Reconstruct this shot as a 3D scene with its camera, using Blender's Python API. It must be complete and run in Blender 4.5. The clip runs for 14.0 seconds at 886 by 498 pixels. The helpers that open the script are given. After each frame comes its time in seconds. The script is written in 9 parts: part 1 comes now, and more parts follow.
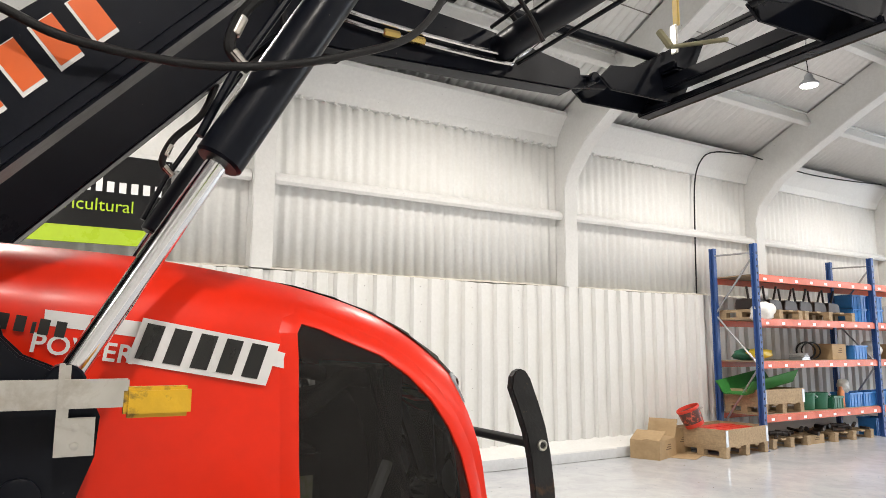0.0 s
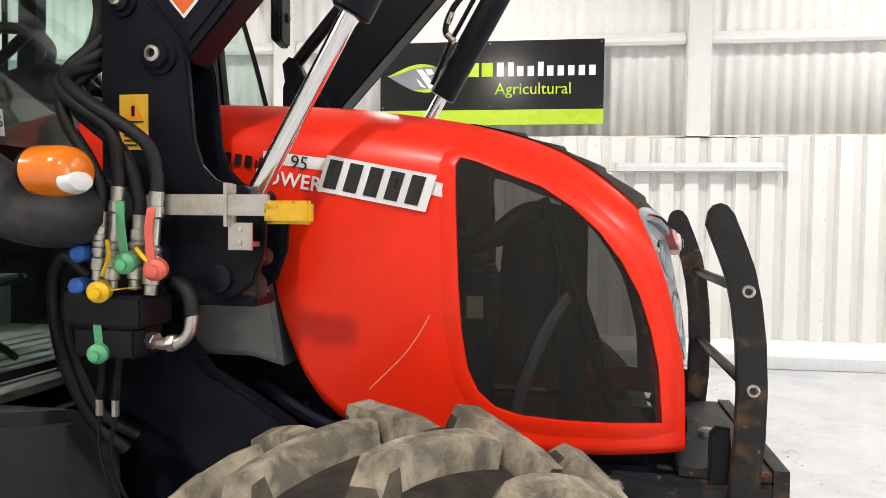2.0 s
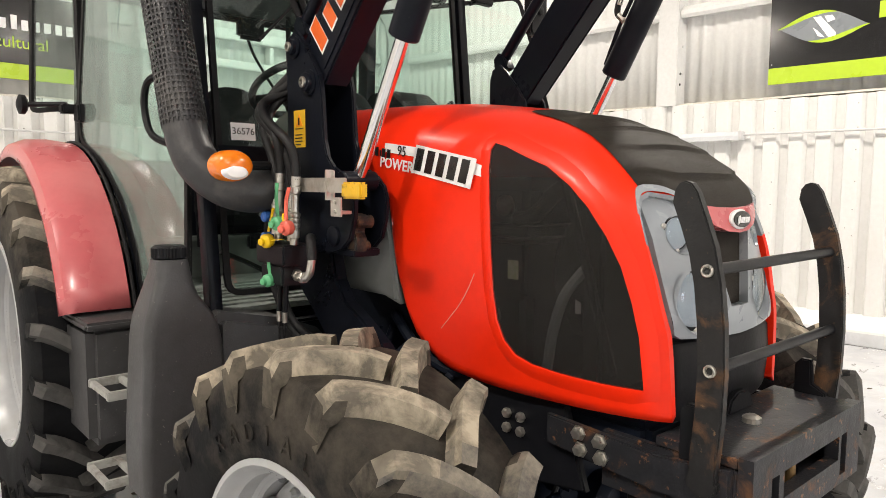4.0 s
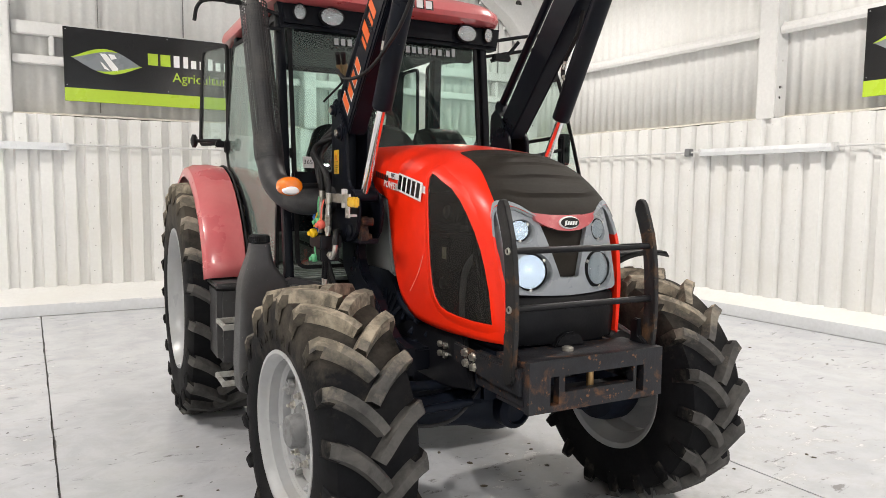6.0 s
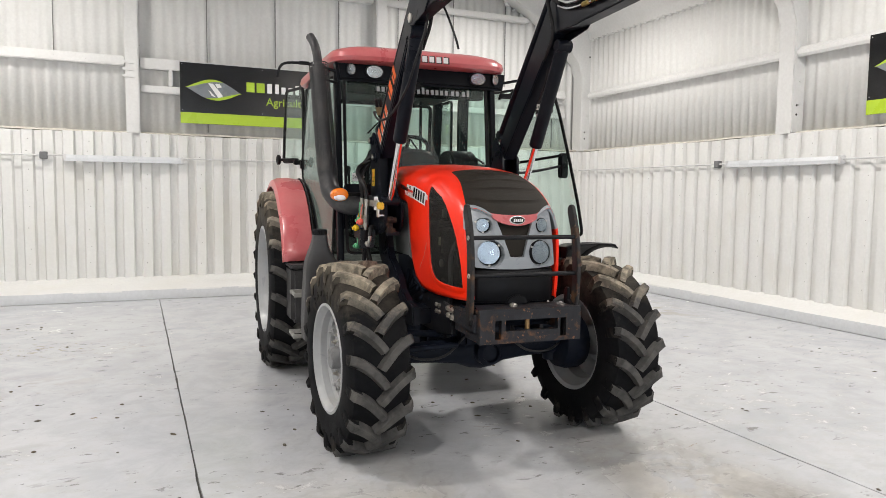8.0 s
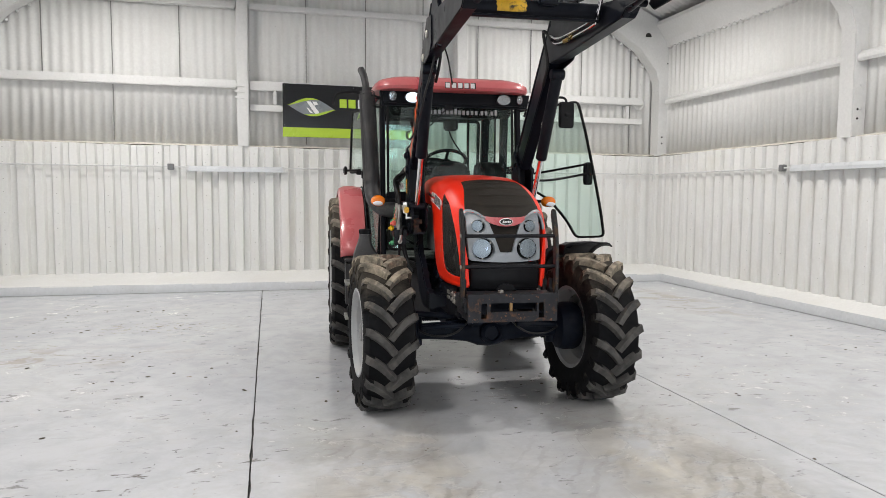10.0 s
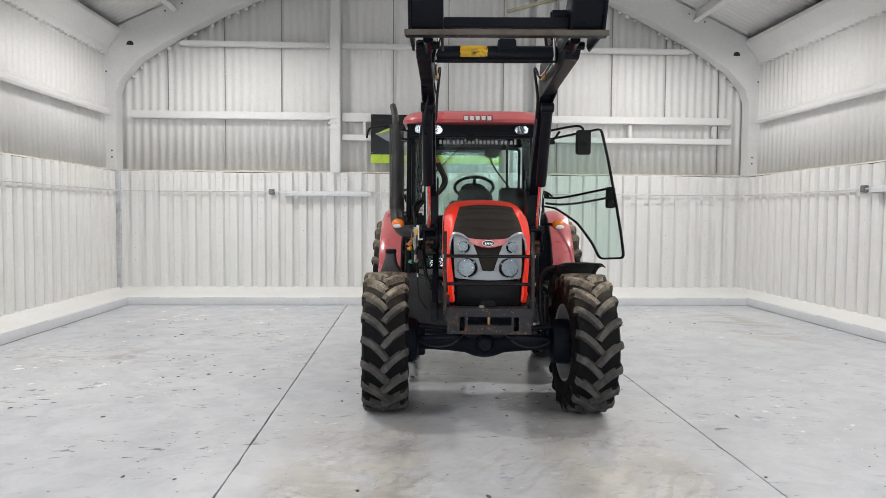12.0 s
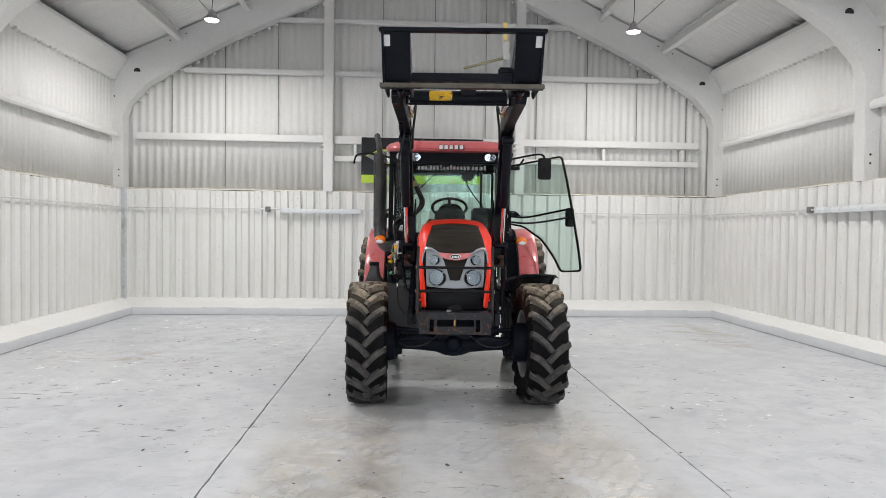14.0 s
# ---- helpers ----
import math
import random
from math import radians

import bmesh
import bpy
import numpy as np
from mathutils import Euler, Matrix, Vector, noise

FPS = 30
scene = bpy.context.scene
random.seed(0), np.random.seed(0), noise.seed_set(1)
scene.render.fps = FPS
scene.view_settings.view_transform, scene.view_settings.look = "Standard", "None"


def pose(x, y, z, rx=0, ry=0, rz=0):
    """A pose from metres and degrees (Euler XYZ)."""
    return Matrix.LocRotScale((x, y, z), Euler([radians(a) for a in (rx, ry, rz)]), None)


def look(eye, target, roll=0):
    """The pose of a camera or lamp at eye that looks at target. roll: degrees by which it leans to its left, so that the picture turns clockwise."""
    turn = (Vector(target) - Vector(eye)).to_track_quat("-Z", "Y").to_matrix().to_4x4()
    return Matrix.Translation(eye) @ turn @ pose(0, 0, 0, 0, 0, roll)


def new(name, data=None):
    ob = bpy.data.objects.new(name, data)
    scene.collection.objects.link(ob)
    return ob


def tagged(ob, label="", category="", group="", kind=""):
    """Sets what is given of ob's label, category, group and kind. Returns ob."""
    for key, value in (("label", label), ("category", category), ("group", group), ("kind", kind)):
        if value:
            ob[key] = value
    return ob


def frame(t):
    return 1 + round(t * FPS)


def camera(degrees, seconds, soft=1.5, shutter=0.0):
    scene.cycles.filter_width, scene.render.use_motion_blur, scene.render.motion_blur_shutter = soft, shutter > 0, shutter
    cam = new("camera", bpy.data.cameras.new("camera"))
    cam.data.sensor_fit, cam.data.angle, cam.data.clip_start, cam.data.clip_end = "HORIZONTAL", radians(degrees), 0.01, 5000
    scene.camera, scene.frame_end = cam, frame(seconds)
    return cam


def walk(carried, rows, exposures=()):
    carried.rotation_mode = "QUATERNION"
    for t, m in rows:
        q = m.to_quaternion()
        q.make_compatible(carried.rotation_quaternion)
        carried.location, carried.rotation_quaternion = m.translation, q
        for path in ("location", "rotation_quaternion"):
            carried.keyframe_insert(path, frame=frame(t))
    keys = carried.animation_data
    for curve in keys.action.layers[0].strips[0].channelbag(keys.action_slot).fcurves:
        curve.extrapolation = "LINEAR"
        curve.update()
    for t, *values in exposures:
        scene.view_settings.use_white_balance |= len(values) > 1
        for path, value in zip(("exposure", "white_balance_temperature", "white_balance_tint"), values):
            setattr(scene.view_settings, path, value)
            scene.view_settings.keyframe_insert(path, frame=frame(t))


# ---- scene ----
cam = camera(64.8, 14.0, 0.6)
PATH = [
    (0, (0.099, 0.171, 1.545), (1.781, -0.876, 1.818), 0.2),
    (0.5, (0.065, 0.024, 1.515), (1.921, -0.697, 1.707), 0.2),
    (1, (0.005, -0.101, 1.472), (1.958, -0.516, 1.58), 0.3),
    (1.5, (-0.042, -0.294, 1.461), (1.955, -0.39, 1.476), 0.6),
    (2, (-0.061, -0.519, 1.442), (1.919, -0.247, 1.367), 0.6),
    (2.5, (-0.066, -0.765, 1.434), (1.81, -0.082, 1.317), 0.7),
    (3, (-0.026, -1.02, 1.439), (1.71, -0.036, 1.304), 0.8),
    (3.5, (0.023, -1.285, 1.475), (1.612, -0.085, 1.291), 0.5),
    (4, (0.069, -1.559, 1.479), (1.478, -0.152, 1.293), 0.4),
    (6.5, (-0.043, -3.273, 1.533), (0.921, -1.529, 1.361), 0.6),
    (7, (-0.104, -3.621, 1.525), (0.797, -1.843, 1.36), 0.7),
    (7.5, (-0.161, -3.97, 1.539), (0.694, -2.169, 1.378), 0.7),
    (8, (-0.183, -4.307, 1.542), (0.619, -2.481, 1.384), 0.7),
    (10.5, (0.437, -5.6, 1.58), (0.797, -3.638, 1.434), 0.4),
    (11, (0.701, -5.78, 1.577), (0.925, -3.797, 1.444), 0.4),
    (11.5, (0.947, -5.965, 1.586), (1.071, -3.972, 1.474), 0.4),
    (12, (1.192, -6.095, 1.611), (1.287, -4.099, 1.513), 0.4),
    (12.5, (1.336, -6.224, 1.634), (1.43, -4.228, 1.547), 0.6),
    (13, (1.342, -6.431, 1.621), (1.438, -4.435, 1.546), 0.7),
    (13.5, (1.35, -6.701, 1.634), (1.453, -4.704, 1.567), 0.7),
    (14, (1.337, -6.983, 1.625), (1.447, -4.986, 1.573), 0.7),
]
EXPOSURES = [(0, 0.13, 7050, 12), (1, 0.22, 7000, 12), (2, 0.38, 6850, 12.5), (3, 0.50, 6850, 12.5), (4.2, 0.54, 7300, 13), (6.5, 0.29, 6800, 12), (8, 0.17, 6750, 12), (11, -0.03, 6550, 11.5), (14, -0.05, 6500, 11.5)]
walk(cam, [(t, look(eye, target, roll)) for t, eye, target, roll in PATH], EXPOSURES)

# ---- light ----
world = bpy.data.worlds.new("sky")
scene.world = world
world.use_nodes = True
wn = world.node_tree.nodes
sky = wn.new("ShaderNodeTexSky")
sky.sky_type, sky.sun_disc, sky.sun_elevation, sky.sun_rotation = "NISHITA", False, radians(40), radians(200)
wn["Background"].inputs["Strength"].default_value = 0.1
world.node_tree.links.new(sky.outputs["Color"], wn["Background"].inputs["Color"])

LAMP_WATTS = 113.0
LAMP_ROWS = (4.9, 0.3, -4.3, -8.9, -13.5)

# daylight through the open door behind the walk
day = bpy.data.lights.new("door_daylight", "AREA")
day.shape, day.size, day.size_y, day.energy, day.color = "RECTANGLE", 4.1, 4.2, 340.0, (0.74, 0.86, 1.0)
day_ob = new("door_daylight", day)
day_ob.matrix_basis = pose(1.7, -19.6, 2.15, 90, 0, 0)

# ---- materials ----
def ramp_nodes(nt, fac, stops):
    r = nt.nodes.new("ShaderNodeValToRGB")
    el = r.color_ramp.elements
    el[0].position, el[0].color = stops[0][0], (*stops[0][1], 1)
    el[1].position, el[1].color = stops[-1][0], (*stops[-1][1], 1)
    for p, c in stops[1:-1]:
        e = el.new(p)
        e.color = (*c, 1)
    nt.links.new(fac, r.inputs["Fac"])
    return r.outputs["Color"]


def noise_node(nt, scale, detail=4.0, rough=0.55, stretch=(1, 1, 1), distort=0.0):
    tc = nt.nodes.new("ShaderNodeTexCoord")
    mp = nt.nodes.new("ShaderNodeMapping")
    mp.inputs["Scale"].default_value = stretch
    nt.links.new(tc.outputs["Object"], mp.inputs["Vector"])
    n = nt.nodes.new("ShaderNodeTexNoise")
    n.inputs["Scale"].default_value, n.inputs["Detail"].default_value = scale, detail
    n.inputs["Roughness"].default_value, n.inputs["Distortion"].default_value = rough, distort
    nt.links.new(mp.outputs["Vector"], n.inputs["Vector"])
    return n.outputs["Fac"]


def mix_color(nt, fac, a, b, kind="MIX"):
    m = nt.nodes.new("ShaderNodeMix")
    m.data_type, m.blend_type = "RGBA", kind
    for sock, v in ((m.inputs[0], fac), (m.inputs[6], a), (m.inputs[7], b)):
        if isinstance(v, (int, float)):
            sock.default_value = v
        elif isinstance(v, tuple):
            sock.default_value = (*v, 1)
        else:
            nt.links.new(v, sock)
    return m.outputs[2]


def surface(name, color, rough=0.5, metal=0.0, stain=None, stain_at=(0.5, 0.7), stain_scale=3.0, speck=None,
            speck_at=(0.62, 0.68), speck_scale=60.0, vary=0.08, grain=25.0, bump=0.1, bump_scale=80.0, coat=0.0,
            rough_vary=0.1, stretch=(1, 1, 1), spec=0.5):
    """A painted or plain surface with slight colour variation, stains, specks and fine relief."""
    m = bpy.data.materials.new(name)
    m.use_nodes = True
    nt = m.node_tree
    b = nt.nodes["Principled BSDF"]
    lo = tuple(c * (1 - vary) for c in color)
    hi = tuple(min(1, c * (1 + vary)) for c in color)
    col = ramp_nodes(nt, noise_node(nt, grain, 5), [(0.3, lo), (0.7, hi)])
    big = noise_node(nt, stain_scale, 6, 0.65, stretch, 0.4)
    if stain:
        f = ramp_nodes(nt, big, [(stain_at[0], (0, 0, 0)), (stain_at[1], (1, 1, 1))])
        col = mix_color(nt, f, col, stain)
    if speck:
        f = ramp_nodes(nt, noise_node(nt, speck_scale, 3, 0.6), [(speck_at[0], (0, 0, 0)), (speck_at[1], (1, 1, 1))])
        col = mix_color(nt, f, col, speck)
    nt.links.new(col, b.inputs["Base Color"])
    b.inputs["Metallic"].default_value = metal
    r = ramp_nodes(nt, big, [(0.3, (max(0.02, rough - rough_vary),) * 3), (0.7, (min(1, rough + rough_vary),) * 3)])
    nt.links.new(r, b.inputs["Roughness"])
    b.inputs["Specular IOR Level"].default_value = spec
    if coat:
        b.inputs["Coat Weight"].default_value, b.inputs["Coat Roughness"].default_value = coat, 0.18
    if bump:
        bp = nt.nodes.new("ShaderNodeBump")
        bp.inputs["Strength"].default_value, bp.inputs["Distance"].default_value = bump, 0.004
        nt.links.new(noise_node(nt, bump_scale, 3), bp.inputs["Height"])
        nt.links.new(bp.outputs["Normal"], b.inputs["Normal"])
    return m


def glow(name, color, strength):
    m = bpy.data.materials.new(name)
    m.use_nodes = True
    b = m.node_tree.nodes["Principled BSDF"]
    b.inputs["Base Color"].default_value = (*color, 1)
    b.inputs["Emission Color"].default_value = (*color, 1)
    b.inputs["Emission Strength"].default_value = strength
    return m


def clear_glass(name, tint, rough=0.0, dust=0.0):
    """Thin sheet glass: mostly see-through, with a tint and a gloss."""
    m = bpy.data.materials.new(name)
    m.use_nodes = True
    nt = m.node_tree
    out = nt.nodes["Material Output"]
    nt.nodes.remove(nt.nodes["Principled BSDF"])
    tr, gl, mx = nt.nodes.new("ShaderNodeBsdfTransparent"), nt.nodes.new("ShaderNodeBsdfGlossy"), nt.nodes.new("ShaderNodeMixShader")
    lw, pw, fr = nt.nodes.new("ShaderNodeLayerWeight"), nt.nodes.new("ShaderNodeMath"), nt.nodes.new("ShaderNodeMath")
    pw.operation, fr.operation = "POWER", "MULTIPLY_ADD"
    pw.inputs[1].default_value = 3.0
    fr.inputs[1].default_value, fr.inputs[2].default_value = 0.65, 0.05
    nt.links.new(lw.outputs["Facing"], pw.inputs[0])
    nt.links.new(pw.outputs[0], fr.inputs[0])
    tr.inputs["Color"].default_value = (*tint, 1)
    gl.inputs["Roughness"].default_value = rough
    nt.links.new(fr.outputs[0], mx.inputs[0])
    nt.links.new(tr.outputs["BSDF"], mx.inputs[1])
    nt.links.new(gl.outputs["BSDF"], mx.inputs[2])
    last = mx.outputs["Shader"]
    # pale film over the pane: dust, with reflected room light mixed into its colour
    if dust:
        haze, over = nt.nodes.new("ShaderNodeBsdfDiffuse"), nt.nodes.new("ShaderNodeMixShader")
        haze.inputs["Color"].default_value = (0.35, 0.42, 0.39, 1)
        film = ramp_nodes(nt, noise_node(nt, 3.0, 6, 0.6, (1, 1, 0.4)), [(0.3, (dust * 0.6,) * 3), (0.75, (dust * 1.5,) * 3)])
        nt.links.new(film, over.inputs[0])
        nt.links.new(last, over.inputs[1])
        nt.links.new(haze.outputs["BSDF"], over.inputs[2])
        last = over.outputs["Shader"]
    nt.links.new(last, out.inputs["Surface"])
    return m


def mesh_screen(name, color, clear):
    """Fine black screen: wires finer than the eye, so the holes are a share of clear view."""
    m = surface(name, color, 0.6, stain=tuple(c * 2 for c in color), stain_at=(0.4, 0.9), stain_scale=3, vary=0.25, grain=220, bump=0.4, bump_scale=420, spec=0.2)
    nt = m.node_tree
    mx, tr = nt.nodes.new("ShaderNodeMixShader"), nt.nodes.new("ShaderNodeBsdfTransparent")
    mx.inputs[0].default_value = clear
    nt.links.new(nt.nodes["Principled BSDF"].outputs["BSDF"], mx.inputs[1])
    nt.links.new(tr.outputs["BSDF"], mx.inputs[2])
    nt.links.new(mx.outputs["Shader"], nt.nodes["Material Output"].inputs["Surface"])
    return m


WHITE = surface("white_paint", (0.74, 0.74, 0.725), 0.45, stain=(0.70, 0.69, 0.65), stain_at=(0.5, 0.8), stain_scale=1.2,
                speck=(0.42, 0.40, 0.36), speck_at=(0.74, 0.78), speck_scale=18, vary=0.03, bump=0.12, bump_scale=60)
WHITE_SHEET = surface("white_cement_sheet", (0.775, 0.775, 0.76), 0.6, stain=(0.72, 0.715, 0.69), stain_at=(0.45, 0.8), stain_scale=0.9,
                      speck=(0.40, 0.38, 0.35), speck_at=(0.76, 0.8), speck_scale=14, vary=0.04, bump=0.15, bump_scale=40)
WHITE_CONCRETE = surface("white_concrete", (0.71, 0.71, 0.70), 0.55, stain=(0.65, 0.65, 0.63), stain_at=(0.5, 0.85), stain_scale=1.6,
                         speck=(0.35, 0.34, 0.32), speck_at=(0.73, 0.77), speck_scale=22, vary=0.04, bump=0.3, bump_scale=30)
ROOF_SHEET = surface("roof_sheet", (0.77, 0.77, 0.765), 0.65, stain=(0.73, 0.73, 0.72), stain_at=(0.45, 0.8), stain_scale=0.8, vary=0.04, bump=0.15, bump_scale=30)
FILLER = surface("ledge_filler", (0.64, 0.61, 0.55), 0.8, stain=(0.47, 0.43, 0.36), stain_scale=5, vary=0.15, bump=0.6, bump_scale=40)

# ---- mesh helpers ----
def part(name, bm, material, parent=None, label="", smooth=False):
    """Link a bmesh as one mesh object, under a thing or a part of one."""
    me = bpy.data.meshes.new(name)
    bm.normal_update()
    bm.to_mesh(me)
    bm.free()
    if smooth:
        me.shade_smooth()
        if smooth != "all":
            me.set_sharp_from_angle(angle=radians(38))
    me.materials.append(material)
    ob = new(name, me)
    if parent:
        ob.parent = parent
    if label:
        ob["label"] = label
    return ob


def thing(name, label, category, m=None, group="", kind=""):
    ob = new(name)
    if m is not None:
        ob.matrix_basis = m
    return tagged(ob, label, category, group, kind)


def quad_strip(bm, rows, closed=False):
    """Skin rows of points (all of one length) with quads."""
    vs = [[bm.verts.new(p) for p in row] for row in rows]
    for a, b in zip(vs, vs[1:]):
        n = len(a)
        for k in range(n if closed else n - 1):
            bm.faces.new((a[k], a[(k + 1) % n], b[(k + 1) % n], b[k]))
    return vs


def box(bm, x0, x1, y0, y1, z0, z1, bevel=0.0, m=None):
    new_verts = bmesh.ops.create_cube(bm, size=1.0)["verts"]
    mm = Matrix.Translation(((x0 + x1) / 2, (y0 + y1) / 2, (z0 + z1) / 2)) @ Matrix.Diagonal((abs(x1 - x0), abs(y1 - y0), abs(z1 - z0), 1))
    bmesh.ops.transform(bm, matrix=mm, verts=new_verts)
    if bevel:
        edges = list({e for v in new_verts for e in v.link_edges})
        out = bmesh.ops.bevel(bm, geom=edges, offset=bevel, segments=2, affect="EDGES")
        new_verts = list({v for f in out["faces"] for v in f.verts} | {v for v in new_verts if v.is_valid})
    if m is not None:
        bmesh.ops.transform(bm, matrix=m, verts=new_verts)
    return bm


def prism(bm, outline, axis, lo, hi, bevel=0.0):
    """Extrude a flat outline of (u, v) along an axis: x gives (y, z), y gives (x, z), z gives (x, y)."""
    put = {"x": lambda u, v, w: (w, u, v), "y": lambda u, v, w: (u, w, v), "z": lambda u, v, w: (u, v, w)}[axis]
    a = [bm.verts.new(put(u, v, lo)) for u, v in outline]
    b = [bm.verts.new(put(u, v, hi)) for u, v in outline]
    n = len(a)
    faces = [bm.faces.new(a[::-1]), bm.faces.new(b)]
    faces += [bm.faces.new((a[k], a[(k + 1) % n], b[(k + 1) % n], b[k])) for k in range(n)]
    bmesh.ops.recalc_face_normals(bm, faces=faces)
    if bevel:
        edges = [e for f in faces[:2] for e in f.edges]
        bmesh.ops.bevel(bm, geom=edges, offset=bevel, segments=2, affect="EDGES")
    return bm


def turned(bm, profile, sides, m=None, closed=False):
    """A lathe about the local z axis: profile of (radius, z)."""
    rows = []
    for r, z in profile:
        rows.append([bm.verts.new((r * math.cos(2 * math.pi * k / sides), r * math.sin(2 * math.pi * k / sides), z)) for k in range(sides)])
    pairs = list(zip(rows, rows[1:])) + ([(rows[-1], rows[0])] if closed else [])
    for a, b in pairs:
        for k in range(sides):
            bm.faces.new((a[k], a[(k + 1) % sides], b[(k + 1) % sides], b[k]))
    if not closed:
        bm.faces.new(rows[0][::-1])
        bm.faces.new(rows[-1])
    verts = [v for row in rows for v in row]
    if m is not None:
        bmesh.ops.transform(bm, matrix=m, verts=verts)
    return bm


def along(a, b):
    """The pose that carries local z from a towards b."""
    a, b = Vector(a), Vector(b)
    return Matrix.Translation(a) @ (b - a).to_track_quat("Z", "Y").to_matrix().to_4x4()


def rod(bm, a, b, r, sides=16, r2=None):
    length = (Vector(b) - Vector(a)).length
    r2 = r if r2 is None else r2
    c = min(r, r2) * 0.12
    return turned(bm, [(r - c, 0), (r, c), (r2, length - c), (r2 - c, length)], sides, along(a, b))


def bent(points, steps=8):
    """A smooth line through points."""
    pts = [Vector(p) for p in points]
    pts = [2 * pts[0] - pts[1], *pts, 2 * pts[-1] - pts[-2]]
    out = []
    for p0, p1, p2, p3 in zip(pts, pts[1:], pts[2:], pts[3:]):
        for k in range(steps):
            t = k / steps
            out.append(0.5 * (2 * p1 + (p2 - p0) * t + (2 * p0 - 5 * p1 + 4 * p2 - p3) * t * t + (3 * p1 - p0 - 3 * p2 + p3) * t ** 3))
    return out + [pts[-2]]


def tube(bm, points, r, sides=10, smooth=True, steps=8, radii=None):
    line = bent(points, steps) if smooth else [Vector(p) for p in points]
    up, rows = Vector((0.31, 0.17, 0.93)), []
    for k, p in enumerate(line):
        d = (line[min(k + 1, len(line) - 1)] - line[max(k - 1, 0)]).normalized()
        side = d.cross(up)
        side = side.normalized() if side.length > 1e-4 else Vector((1, 0, 0))
        up = side.cross(d).normalized()
        rr = radii(k / (len(line) - 1)) if radii else r
        rows.append([p + rr * (math.cos(a) * side + math.sin(a) * up) for a in (2 * math.pi * i / sides for i in range(sides))])
    vs = quad_strip(bm, rows, closed=True)
    bm.faces.new(vs[0][::-1])
    bm.faces.new(vs[-1])
    return bm


def letters(text, size, depth, material, name, parent, m, label="", bold=0.0, spacing=1.0, squeeze=1.0, align="CENTER"):
    """Writing in the built-in font as a mesh; it lies in the local xy plane of m."""
    cu = bpy.data.curves.new(name, "FONT")
    cu.body, cu.size, cu.extrude, cu.offset, cu.space_character = text, size, depth, bold, spacing
    cu.align_x, cu.align_y, cu.resolution_u = align, "CENTER", 3
    tmp = bpy.data.objects.new(name, cu)
    me = bpy.data.meshes.new_from_object(tmp)
    bpy.data.objects.remove(tmp)
    me.transform(m @ Matrix.Diagonal((squeeze, 1, 1, 1)))
    me.materials.clear()
    me.materials.append(material)
    ob = new(name, me)
    ob.parent = parent
    if label:
        ob["label"] = label
    return ob


def fresh():
    return bmesh.new()


# ---- the building ----
XL, XR, YB, YF = -4.15, 7.6, 7.0, -19.5      # faces of the lower cladding
RIDGE, EAVE, SLOPE = 1.725, 4.91, 0.47
LEDGE = 2.40
BAYS = (2.38, -2.155, -6.69, -11.22, -15.75)   # centres of the frames along the side walls


def roof_z(x):
    return EAVE + SLOPE * (RIDGE - XL + 0.2 - abs(x - RIDGE))


def wave_profile(length, pitch, depth, kind):
    """Points (s, d) along a corrugated sheet: box ribs or round waves."""
    out, s = [], 0.0
    while s < length:
        if kind == "box":
            for f, d in ((0.0, 0), (0.02, 0), (0.05, 0.4), (0.12, 1), (0.60, 1), (0.67, 0.4), (0.70, 0)):
                out.append((min(s + f * pitch, length), d * depth))
        else:
            for k in range(6):
                out.append((min(s + k / 6 * pitch, length), depth * (0.5 - 0.5 * math.cos(2 * math.pi * k / 6))))
        s += pitch
    out.append((length, 0))
    return out


def sheet(name, start, way, out, length, heights, pitch, depth, kind, material, phase=0.0):
    """An upright corrugated sheet with a back face: from start along way, its ribs towards out; heights(s) gives z low and high."""
    bm = fresh()
    start, way, out = Vector(start), Vector(way), Vector(out)
    low, high = [], []
    for s, d in wave_profile(length + pitch, pitch, depth, kind):
        s = min(max(0.0, s - phase), length)
        p = start + way * s + out * d
        z0, z1 = heights(s)
        low.append((p.x, p.y, z0))
        high.append((p.x, p.y, z1))
    quad_strip(bm, [low, high])
    bmesh.ops.recalc_face_normals(bm, faces=bm.faces[:])
    ob = part(name, bm, material, smooth=(kind != "box"))
    ob.modifiers.new("thickness", "SOLIDIFY").thickness = 0.006
    return ob


# floor: a dark bed with three long slabs whose joints show as dark lines
bm = fresh()
box(bm, XL - 1.2, XR + 1.2, YF - 1, YB + 1.2, -0.3, -0.02)
BED = surface("joint_dirt", (0.085, 0.082, 0.078), 0.9, vary=0.3)
floor = tagged(part("floor", bm, BED), "grey painted concrete floor, worn and stained", "floor", kind="structure")


